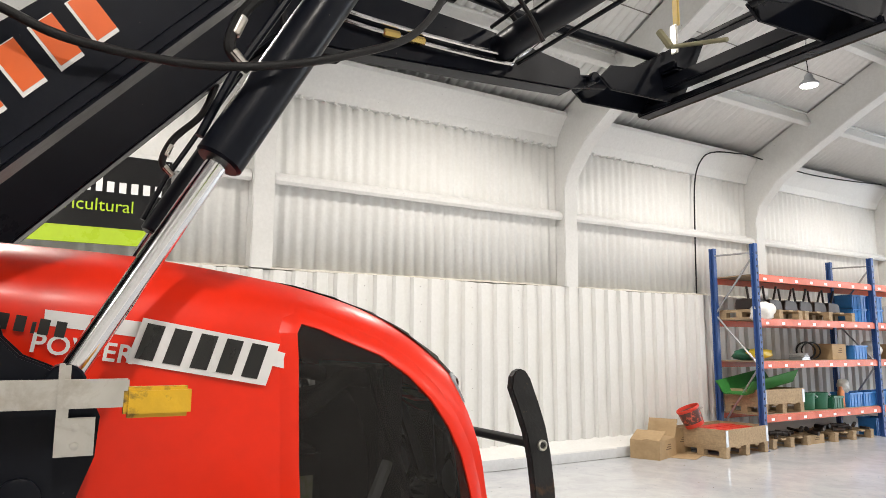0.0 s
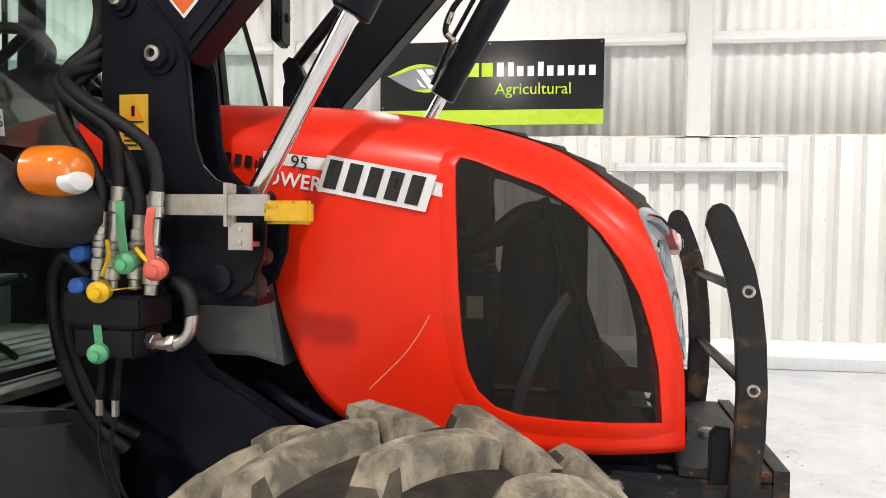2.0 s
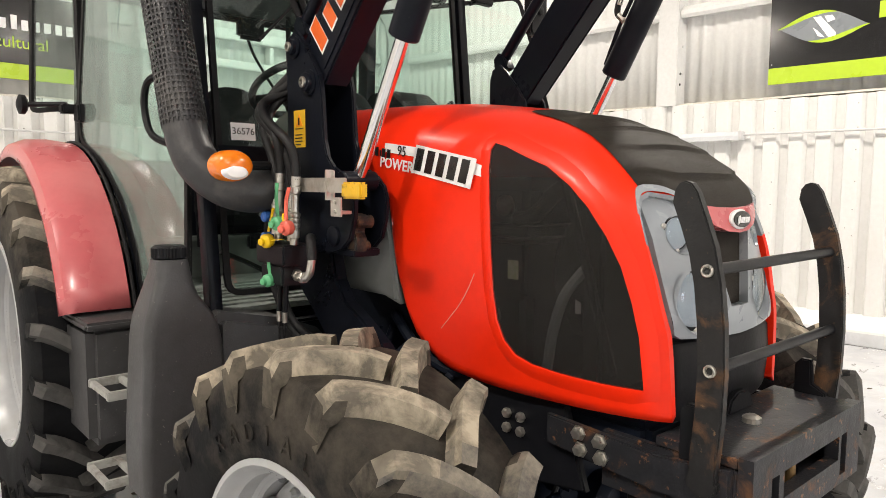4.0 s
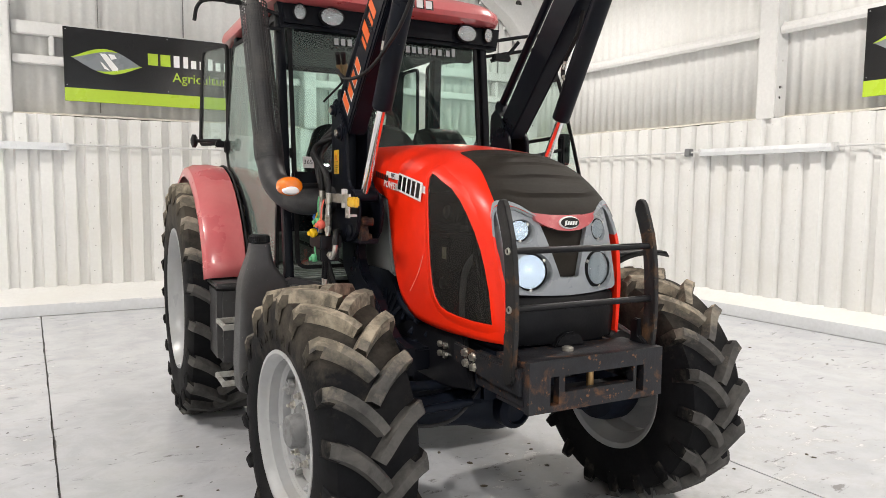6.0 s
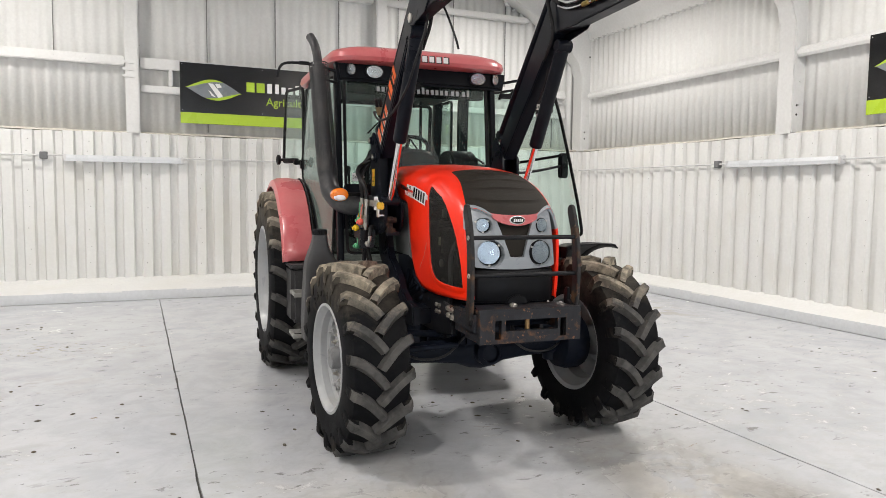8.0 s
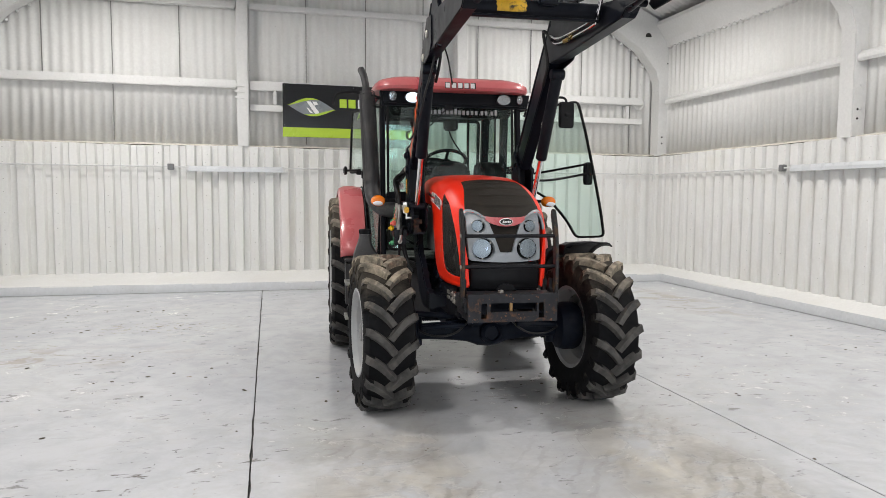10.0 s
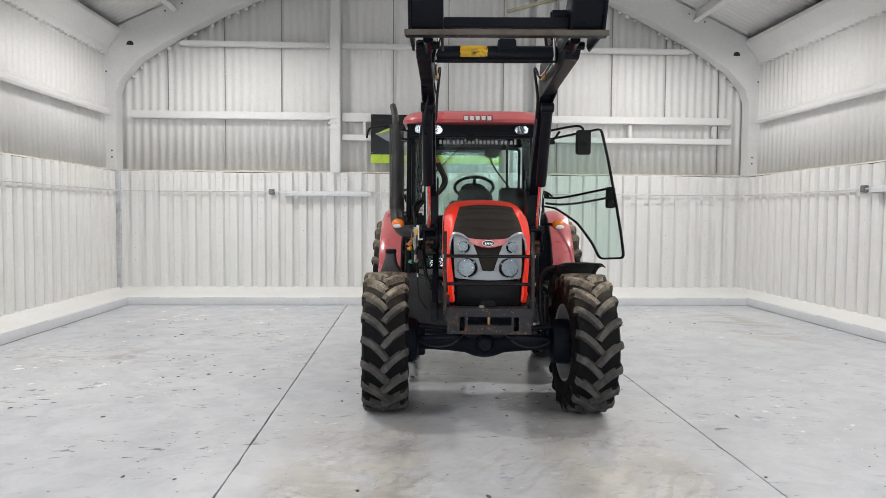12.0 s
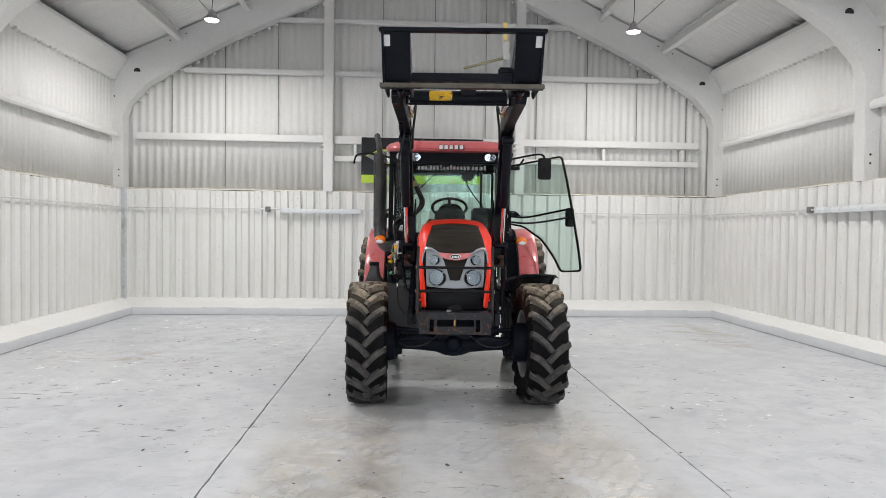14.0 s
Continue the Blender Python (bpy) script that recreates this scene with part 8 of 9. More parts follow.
rod(bm, (0.30, -1.15, 2.82), (0.335, -1.12, 2.90), 0.016, 8)
part("locking_rod", bm, surface("zinc_yellow", (0.33, 0.31, 0.20), 0.45, 0.5), carriage, "zinc-yellow locking rod", True)
bm = fresh()
box(bm, 0.285, 0.318, -1.20, -1.185, 2.925, 3.05, 0.004)
part("locking_lever", bm, surface("faded_yellow_lever", (0.72, 0.52, 0.16), 0.5, stain=(0.6, 0.56, 0.42), stain_scale=9, vary=0.1), carriage, "faded yellow locking lever")
bm = fresh()
box(bm, 0.292, 0.328, -1.19, -1.178, 2.80, 2.93, 0.003)
part("lever_arm", bm, STEEL, carriage, "dull steel lever arm")
bm = fresh()
box(bm, 0.26, 0.36, -1.19, -1.13, 2.705, 2.75, 0.01)
part("lever_block", bm, BOOM_BLACK, carriage)
for x in (-0.43, 0.45):
    bm = fresh()
    rod(bm, (x, -0.72, 2.635), (x, -0.90, 2.66), 0.03, 12)
    rod(bm, (x - 0.07, -0.80, 2.645), (x + 0.07, -0.80, 2.645), 0.024, 12)
    part("lower_link", bm, BOOM_BLACK, carriage, "", True)
    bm = fresh()
    rod(bm, (x, -0.62, 2.86), (x, -1.22, 2.84), 0.022, 12)
    part("tilt_link", bm, BOOM_BLACK, carriage, "", True)

# warning plate on the near tower
WARN = surface("yellow_warning_plate", (0.72, 0.42, 0.03), 0.4, vary=0.04, bump=0.0)
bm = fresh()
box(bm, -0.5305, -0.5285, 1.275, 1.342, 1.590, 1.706)
plate = part("warning_plate", bm, WARN, tractor, "yellow warning plate with black symbols")
bm = fresh()
prism(bm, [(1.330, 1.655), (1.287, 1.655), (1.3085, 1.695)], "x", -0.5318, -0.5306)
part("warning_triangle", bm, surface("warning_orange", (0.85, 0.30, 0.02), 0.4, vary=0.03), plate)
for y0, y1, z0, z1 in ((1.305, 1.312, 1.660, 1.682), (1.332, 1.285, 1.6475, 1.6495), (1.33, 1.29, 1.628, 1.631), (1.33, 1.29, 1.618, 1.621), (1.33, 1.29, 1.608, 1.611), (1.33, 1.30, 1.598, 1.601)):
    bm = fresh()
    box(bm, -0.5330, -0.5306, min(y0, y1), max(y0, y1), z0, z1)
    part("symbol_bar", bm, DECAL_BLACK, plate)

# locking handle with a yellow grip
bm = fresh()
box(bm, -0.584, -0.574, 0.978, 1.245, 1.452, 1.494, 0.002)
handle = part("locking_handle", bm, STEEL, tractor, "flat steel lever with a worn yellow grip")
bm = fresh()
box(bm, -0.592, -0.566, 0.889, 0.985, 1.436, 1.482, 0.006)
part("grip", bm, YELLOW, handle, "worn yellow grip")
bm = fresh()
prism(bm, [(1.072, 1.383), (1.072, 1.512), (1.056, 1.515), (1.056, 1.438), (1.020, 1.438), (1.020, 1.383)], "x", -0.570, -0.562, 0.002)
box(bm, -0.588, -0.562, 1.064, 1.072, 1.430, 1.517, 0.001)
box(bm, -0.562, -0.528, 1.022, 1.072, 1.390, 1.400, 0.001)
part("handle_bracket", bm, STEEL, handle, "zinc-plated bracket")
for y, z in ((1.046, 1.424), (1.046, 1.398)):
    bm = fresh()
    turned(bm, [(0.006, 0), (0.006, 0.004), (0.002, 0.005)], 10, along((-0.570, y, z), (-2, y, z)))
    part("rivet", bm, STEEL, handle)

# valve block with couplings, dust caps and hoses
bm = fresh()
box(bm, -0.645, -0.535, 1.215, 1.390, 1.228, 1.292, 0.006)
box(bm, -0.638, -0.540, 1.235, 1.372, 1.165, 1.228, 0.006)
block = part("valve_block", bm, BLACK, tractor, "black hydraulic valve block with couplings")
GREEN_CAP = surface("green_cap", (0.10, 0.42, 0.20), 0.5, vary=0.1, bump=0.1)
RED_CAP = surface("faded_red_cap", (0.72, 0.13, 0.09), 0.5, vary=0.1, bump=0.1)
YELLOW_CAP = surface("yellow_cap", (0.80, 0.50, 0.01), 0.5, vary=0.08, bump=0.1)
BLUE_CAP = surface("blue_cap", (0.02, 0.12, 0.45), 0.5, vary=0.1, bump=0.1)
tops = []
for yt, zt, yb, zb, x in ((1.330, 1.458, 1.343, 1.318, -0.600), (1.286, 1.508, 1.305, 1.300, -0.612), (1.256, 1.452, 1.268, 1.300, -0.588), (1.206, 1.498, 1.222, 1.292, -0.604)):
    a, b = Vector((x, yb, zb)), Vector((x, yt, zt))
    n = (b - a).length
    bm = fresh()
    turned(bm, [(0.013, 0), (0.013, 0.02), (0.017, 0.022), (0.017, 0.045), (0.014, 0.048), (0.0175, 0.06), (0.0175, 0.066), (0.015, 0.068), (0.0175, 0.074), (0.0175, 0.08), (0.015, 0.082), (0.0175, 0.088), (0.0175, 0.094),
                (0.012, 0.10), (0.012, n - 0.055), (0.016, n - 0.05), (0.016, n - 0.03), (0.013, n - 0.028), (0.0145, n)], 16, along(a, b))
    part("coupling", bm, STEEL, block, "steel quick coupling", True)
    tops.append(b)
hose_from = [(-0.500, 1.40, 1.835), (-0.49, 1.39, 1.815), (-0.485, 1.395, 1.80), (-0.48, 1.40, 1.785)]
mid = [[(-0.56, 1.445, 1.75), (-0.595, 1.425, 1.66), (-0.60, 1.36, 1.56)], [(-0.57, 1.44, 1.745), (-0.62, 1.40, 1.69), (-0.62, 1.30, 1.62)],
       [(-0.55, 1.44, 1.72), (-0.59, 1.39, 1.66), (-0.595, 1.29, 1.58)], [(-0.58, 1.43, 1.74), (-0.625, 1.36, 1.685), (-0.615, 1.23, 1.60)]]
for a, c, b in zip(hose_from, mid, tops):
    bm = fresh()
    tube(bm, [a, *c, b + Vector((0, 0.002, 0.04)), b - Vector((0, 0, 0.01))], 0.0135, 12)
    part("hose", bm, HOSE, block, "black hydraulic hose", True)


def cap_with_strap(c, r, strap, material, label):
    bm = fresh()
    turned(bm, [(r * 0.9, 0), (r, 0.004), (r, 0.022), (r * 0.75, 0.028), (r * 0.5, 0.030), (r * 0.5, 0.040), (r * 0.2, 0.042)], 18, along(c, Vector(c) + Vector((-1, -0.25, -0.1))))
    if strap:
        line = bent(strap, 6)
        rows = [[p + Vector((0, 0.009, 0)), p + Vector((-0.0025, 0.009, 0)), p + Vector((-0.0025, -0.009, 0)), p + Vector((0, -0.009, 0))] for p in line]
        vs = quad_strip(bm, rows, closed=True)
        bm.faces.new(vs[0][::-1])
        bm.faces.new(vs[-1])
    bmesh.ops.recalc_face_normals(bm, faces=bm.faces[:])
    part("dust_cap", bm, material, block, label, True)


cap_with_strap((-0.632, 1.252, 1.358), 0.021, [(-0.632, 1.268, 1.478), (-0.638, 1.262, 1.43), (-0.638, 1.254, 1.37)], GREEN_CAP, "green dust cap")
cap_with_strap((-0.632, 1.312, 1.178), 0.020, [(-0.634, 1.308, 1.29), (-0.640, 1.314, 1.24), (-0.636, 1.313, 1.19)], GREEN_CAP, "green dust cap")
cap_with_strap((-0.640, 1.303, 1.302), 0.022, [(-0.636, 1.225, 1.31), (-0.648, 1.26, 1.306), (-0.648, 1.30, 1.30)], YELLOW_CAP, "yellow dust cap")
cap_with_strap((-0.640, 1.180, 1.348), 0.022, [(-0.628, 1.202, 1.465), (-0.640, 1.200, 1.42), (-0.646, 1.19, 1.36)], RED_CAP, "faded red dust cap")
for line in ([(-0.63, 1.300, 1.40), (-0.645, 1.285, 1.37), (-0.648, 1.298, 1.33)], [(-0.63, 1.235, 1.385), (-0.645, 1.21, 1.37), (-0.645, 1.19, 1.352)]):
    bm = fresh()
    tube(bm, line, 0.0045, 6)
    part("cap_cord", bm, YELLOW_CAP, block, "yellow cap cord", True)
for y, z in ((1.372, 1.372), (1.376, 1.305)):
    bm = fresh()
    turned(bm, [(0.016, 0), (0.018, 0.01), (0.018, 0.04), (0.012, 0.045)], 14, along((-0.585, y, z), (-2, y, z)))
    part("dust_cap", bm, BLUE_CAP, block, "blue dust cap", True)
bm = fresh()
tube(bm, [(-0.585, 1.235, 1.198), (-0.60, 1.205, 1.194), (-0.60, 1.165, 1.196), (-0.598, 1.142, 1.215), (-0.595, 1.135, 1.255)], 0.0125, 12)
for a, b in (((-0.588, 1.240, 1.198), (-0.594, 1.215, 1.196)), ((-0.60, 1.185, 1.195), (-0.60, 1.168, 1.196))):
    rod(bm, a, b, 0.018, 6)
part("elbow_fitting", bm, STEEL, block, "steel elbow fitting", True)
bm = fresh()
tube(bm, [(-0.595, 1.135, 1.25), (-0.59, 1.145, 1.29), (-0.575, 1.175, 1.312), (-0.55, 1.21, 1.31)], 0.015, 12)
part("hose", bm, HOSE, block, "black hydraulic hose", True)
for y0, y1, y2 in ((1.345, 1.352, 1.345), (1.312, 1.315, 1.318)):
    bm = fresh()
    tube(bm, [(-0.585, y0 - 0.005, 1.17), (-0.587, y0, 1.10), (-0.587, y1, 1.07)], 0.0095, 10)
    part("cable_end", bm, BLACK, block, "", True)
    bm = fresh()
    tube(bm, [(-0.587, y1, 1.075), (-0.587, y1, 1.035)], 0.008, 8, smooth=False)
    part("cable_ferrule", bm, STEEL, block, "", True)
    bm = fresh()
    tube(bm, [(-0.587, y1, 1.04), (-0.583, y2 + 0.01, 0.95), (-0.57, y2 - 0.02, 0.85), (-0.50, y2 - 0.05, 0.74)], 0.0042, 6)
    part("control_cable", bm, HOSE, block, "thin black control cable", True)
# hoses looping behind the block
bm = fresh()
tube(bm, [(-0.56, 1.39, 1.32), (-0.56, 1.45, 1.36), (-0.55, 1.49, 1.30), (-0.54, 1.48, 1.15), (-0.50, 1.44, 1.0), (-0.46, 1.38, 0.92)], 0.014, 10)
tube(bm, [(-0.54, 1.39, 1.26), (-0.54, 1.46, 1.28), (-0.53, 1.47, 1.18), (-0.50, 1.42, 1.02), (-0.45, 1.36, 0.95)], 0.012, 10)
part("loop_hose", bm, HOSE, block, "looped black hoses", True)
# hose bundle bulging on the cab side of the tower
for k, (dx, dy) in enumerate(((0, 0), (-0.022, 0.02), (0.012, 0.03))):
    bm = fresh()
    tube(bm, [(-0.455 + dx, 1.42 + dy, 2.20), (-0.418 + dx, 1.49 + dy, 2.12), (-0.372 + dx, 1.50 + dy, 2.03), (-0.338 + dx, 1.50 + dy, 1.95), (-0.352 + dx, 1.50 + dy, 1.88), (-0.40 + dx, 1.49 + dy, 1.82), (-0.452 + dx, 1.46 + dy, 1.77), (-0.48 + dx, 1.42, 1.72)], 0.0125, 10)
    part("hose", bm, HOSE, tractor, "black hydraulic hose bulging beside the windscreen", True)
    bm = fresh()
    tube(bm, [(-0.434 + dx, 1.462 + dy, 2.155), (-0.412 + dx, 1.492 + dy, 2.105)], 0.0165, 8, smooth=False)
    part("hose_ferrule", bm, surface("brassy_ferrule", (0.30, 0.22, 0.12), 0.4, 0.6), tractor, "brassy hose ferrule", True)
# long loose hoses over the loader
bm = fresh()
tube(bm, [(-0.50, 1.36, 2.10), (-0.53, 1.29, 2.09), (-0.545, 1.188, 2.05), (-0.545, 1.09, 2.02), (-0.545, 0.918, 2.015), (-0.545, 0.775, 2.04), (-0.545, 0.63, 2.09), (-0.54, 0.49, 2.165), (-0.52, 0.40, 2.30), (-0.48, 0.36, 2.46), (-0.46, 0.36, 2.62)], 0.0078, 10)
tube(bm, [(-0.42, 0.30, 2.62), (-0.40, 0.22, 2.50), (-0.40, 0.10, 2.36), (-0.40, 0.06, 2.30)], 0.006, 8)
part("loose_hose", bm, HOSE, tractor, "thin black hose hanging along the loader arm", True)

# ---- pallet rack and what stands on and by it ----
RACK_BLUE = surface("blue_rack_paint", (0.02, 0.07, 0.24), 0.4, vary=0.1, bump=0.05)
RACK_ORANGE = surface("orange_beam_paint", (0.62, 0.10, 0.035), 0.4, stain=(0.50, 0.09, 0.04), stain_scale=6, vary=0.08, bump=0.05)
CHIPBOARD = surface("chipboard", (0.34, 0.25, 0.16), 0.75, vary=0.15, grain=60, bump=0.2)
WOOD = surface("pallet_wood", (0.42, 0.30, 0.18), 0.75, stain=(0.30, 0.21, 0.13), stain_scale=5, vary=0.15, grain=30, stretch=(1, 6, 6), bump=0.3)
CARDBOARD = surface("cardboard", (0.42, 0.29, 0.16), 0.8, stain=(0.36, 0.24, 0.13), stain_scale=4, vary=0.06, bump=0.1)
CRATE_BLUE = surface("blue_crate_plastic", (0.03, 0.20, 0.55), 0.45, vary=0.08, bump=0.05)
BUCKET_GREEN = surface("green_plastic", (0.02, 0.14, 0.08), 0.45, vary=0.1)
GREEN_METAL = surface("green_painted_metal", (0.03, 0.20, 0.04), 0.45, vary=0.1)
RED_PLASTIC = surface("red_plastic", (0.66, 0.05, 0.03), 0.45, vary=0.06)
BAG_WHITE = surface("white_plastic_bag", (0.70, 0.68, 0.64), 0.5, vary=0.08, bump=0.8, bump_scale=20)
YELLOW_PLASTIC = surface("yellow_plastic", (0.75, 0.52, 0.03), 0.4, vary=0.06)
RX0, RX1 = 6.64, 7.38
RACK_Y = (-9.55, -12.95, -16.35)

rack = thing("pallet_rack", "tall blue and orange steel pallet rack against the wall", "rack")
for y in RACK_Y:
    fr_ob = None
    for x in (RX0, RX1):
        bm = fresh()
        prism(bm, [(x - 0.045, y - 0.035), (x + 0.045, y - 0.035), (x + 0.045, y + 0.035), (x + 0.02, y + 0.035), (x + 0.02, y + 0.015), (x - 0.02, y + 0.015), (x - 0.02, y + 0.035), (x - 0.045, y + 0.035)], "z", 0.0, 3.12)
        box(bm, x - 0.06, x + 0.06, y - 0.05, y + 0.05, 0, 0.008)
        up = part("upright", bm, RACK_BLUE, rack, "blue slotted upright")
        if x == RX0:
            for k in range(28):
                bm = fresh()
                box(bm, x - 0.0475, x - 0.0445, y - 0.012, y + 0.012, 0.12 + 0.105 * k, 0.155 + 0.105 * k)
                part("slot", bm, BLACK_PLASTIC, up)
    levels = (0.25, 1.25, 2.05, 2.95)
    for k, (a, b) in enumerate(zip(levels, levels[1:])):
        bm = fresh()
        p, q = ((RX0, a), (RX1, b)) if k % 2 else ((RX1, a), (RX0, b))
        rod(bm, (p[0], y, p[1]), (q[0], y, q[1]), 0.016, 6)
        part("brace", bm, GREY_METAL, rack, "galvanised brace")
    bm = fresh()
    rod(bm, (RX0, y, 2.98), (RX1, y, 3.0), 0.016, 6)
    part("brace", bm, GREY_METAL, rack, "galvanised brace")
LEVELS = (0.47, 1.27, 1.92, 2.60)
for z in LEVELS:
    for ya, yb in zip(RACK_Y, RACK_Y[1:]):
        for x in (RX0, RX1):
            bm = fresh()
            prism(bm, [(x - 0.022, z - 0.06), (x + 0.022, z - 0.06), (x + 0.022, z + 0.05), (x - 0.005, z + 0.05), (x - 0.005, z + 0.035), (x - 0.022, z + 0.035)], "y", yb + 0.037, ya - 0.037)
            beam = part("beam", bm, RACK_ORANGE, rack, "orange load beam")
            if x == RX0:
                for k in range(8):
                    bm = fresh()
                    y = ya - 0.22 - 0.42 * k
                    if y < yb + 0.1:
                        break
                    box(bm, x - 0.0245, x - 0.0215, y - 0.04, y + 0.04, z - 0.04, z + 0.0)
                    part("location_label", bm, DECAL_WHITE, beam, "small white label")
        bm = fresh()
        box(bm, RX0 + 0.002, RX1 - 0.0, yb + 0.04, ya - 0.04, z + 0.036, z + 0.054)
        part("deck", bm, CHIPBOARD, rack, "chipboard shelf deck")


def pallet(x, y, z, turn=0.0, w=1.2, d=0.8, label="wooden pallet on the floor under the rack"):
    """A pallet, w along local y, d along local x, its centre at x, y."""
    ob = thing("pallet", label, "pallet", pose(x, y, z, 0, 0, turn), "pallets")
    for k in range(5):
        bm = fresh()
        yy = -w / 2 + 0.06 + (w - 0.12) * k / 4
        box(bm, -d / 2, d / 2, yy - 0.058, yy + 0.058, 0.122, 0.144, 0.002)
        part("deck_board", bm, WOOD, ob)
    for yy in (-w / 2 + 0.05, 0, w / 2 - 0.05):
        for xx in (-d / 2 + 0.06, 0, d / 2 - 0.06):
            bm = fresh()
            box(bm, xx - 0.055, xx + 0.055, yy - 0.05, yy + 0.05, 0.022, 0.1)
            part("block", bm, WOOD, ob)
        bm = fresh()
        box(bm, -d / 2, d / 2, yy - 0.05, yy + 0.05, 0.1, 0.1215, 0.002)
        part("stringer", bm, WOOD, ob)
        bm = fresh()
        box(bm, -d / 2, d / 2, yy - 0.05, yy + 0.05, 0, 0.0215, 0.002)
        part("foot_board", bm, WOOD, ob)
    return ob


def collar_box(x, y, z, turn=0.0, w=1.2, d=0.8, h=0.22, label="wooden pallet collar with metal corners"):
    ob = thing("pallet_collar", label, "wooden box", pose(x, y, z, 0, 0, turn), "pallet collars")
    for a in (-1, 1):
        bm = fresh()
        box(bm, a * d / 2 - 0.01, a * d / 2 + 0.01, -w / 2, w / 2, 0, h, 0.002)
        part("board", bm, WOOD, ob)
        bm = fresh()
        box(bm, -d / 2 + 0.011, d / 2 - 0.011, a * w / 2 - 0.02, a * w / 2, 0.001, h - 0.001, 0.002)
        part("board", bm, WOOD, ob)
        for b in (-1, 1):
            bm = fresh()
            box(bm, a * (d / 2 + 0.012) - 0.003, a * (d / 2 + 0.012) + 0.003, b * (w / 2 - 0.03) - 0.03, b * (w / 2 - 0.03) + 0.03, 0.01, h - 0.01)
            part("corner_iron", bm, GREY_METAL, ob, "metal corner")
    return ob


def crate(x, y, z, turn=0.0, material=None, label="blue plastic crate on the shelf", w=0.40, d=0.30, h=0.24):
    ob = thing("crate", label, "crate", pose(x, y, z, 0, 0, turn), "plastic crates")
    paint = material or CRATE_BLUE
    for a in (-1, 1):
        bm = fresh()
        box(bm, a * d / 2 - 0.006, a * d / 2 + 0.006, -w / 2, w / 2, 0, h, 0.003)
        side = part("side", bm, paint, ob)
        bm = fresh()
        box(bm, -d / 2 + 0.007, d / 2 - 0.007, a * w / 2 - 0.006, a * w / 2 + 0.006, 0, h, 0.003)
        part("end", bm, paint, ob)
        bm = fresh()
        box(bm, a * (d / 2 + 0.0145) - 0.008, a * (d / 2 + 0.0145) + 0.008, -w / 2 - 0.012, w / 2 + 0.012, h - 0.03, h, 0.003)
        part("rim", bm, paint, side)
        for k in range(4):
            yy = -w / 2 + w * (k + 0.5) / 4
            bm = fresh()
            box(bm, a * (d / 2 + 0.0105) - 0.004, a * (d / 2 + 0.0105) + 0.004, yy - 0.008, yy + 0.008, 0, h - 0.031)
            part("rib", bm, paint, side)
    bm = fresh()
    box(bm, -d / 2 + 0.007, d / 2 - 0.007, -w / 2 + 0.007, w / 2 - 0.007, 0, 0.01)
    part("base", bm, paint, ob)
    return ob


def carton(x, y, z, turn, w, d, h, flaps=True, label="plain cardboard box"):
    ob = thing("cardboard_box", label, "box", pose(x, y, z, 0, 0, turn), "cardboard boxes")
    bm = fresh()
    for a in (-1, 1):
        box(bm, a * d / 2 - 0.003, a * d / 2 + 0.003, -w / 2, w / 2, 0, h)
        box(bm, -d / 2 + 0.004, d / 2 - 0.004, a * w / 2 - 0.003, a * w / 2 + 0.003, 0, h)
    box(bm, -d / 2, d / 2, -w / 2, w / 2, 0, 0.006)
    body = part("body", bm, CARDBOARD, ob)
    if flaps:
        for a, tilt in ((1, 115), (-1, 25)):
            bm = fresh()
            box(bm, -d / 2, d / 2, 0, w * 0.45, -0.003, 0.003, 0, Matrix.Translation((0, -a * w / 2, h)) @ Matrix.Rotation(radians(a * tilt), 4, "X") @ Matrix.Scale(a, 4, (0, 1, 0)))
            part("flap", bm, CARDBOARD, ob, "folded flap")
        bm = fresh()
        box(bm, 0, d * 0.55, -w / 2, w / 2, -0.003, 0.003, 0, Matrix.Translation((-d / 2, 0, h)) @ Matrix.Rotation(radians(-6), 4, "Y"))
        part("flap", bm, CARDBOARD, ob, "folded flap")
    else:
        bm = fresh()
        box(bm, -d / 2, d / 2, -w / 2, w / 2, h, h + 0.005)
        part("lid", bm, CARDBOARD, ob)
    for k in range(3):
        bm = fresh()
        box(bm, -d / 2 - 0.0045, -d / 2 - 0.0028, -w * 0.2, w * 0.12 - 0.03 * k, h * 0.45 + 0.03 * k, h * 0.45 + 0.03 * k + 0.012)
        part("print_bar", bm, surface("brown_print", (0.12, 0.07, 0.04), 0.8), ob)
    return ob


def bucket(m, material, label, r=0.15, h=0.30, band=None):
    ob = thing("bucket", label, "bucket", m, "buckets")
    bm = fresh()
    turned(bm, [(r * 0.84, 0), (r * 0.86, 0.005), (r, h), (r * 1.06, h), (r * 1.06, h - 0.03), (r * 1.03, h - 0.035), (r * 0.97, h - 0.03), (r * 0.82, 0.02)], 28, closed=False)
    part("shell", bm, material, ob, "", True)
    if band:
        bm = fresh()
        turned(bm, [(r * 0.89, h * 0.2), (r * 0.905, h * 0.22), (r * 0.985, h * 0.82), (r * 0.97, h * 0.84)], 28)
        part("wrap_label", bm, band, ob, "dark printed band", True)
    bm = fresh()
    tube(bm, [(r, 0, h - 0.02), (r * 0.9, -r * 0.9, h * 0.75), (0, -r * 1.25, h * 0.6), (-r * 0.9, -r * 0.9, h * 0.75), (-r, 0, h - 0.02)], 0.004, 6)
    part("handle", bm, GREY_METAL, ob)
    return ob


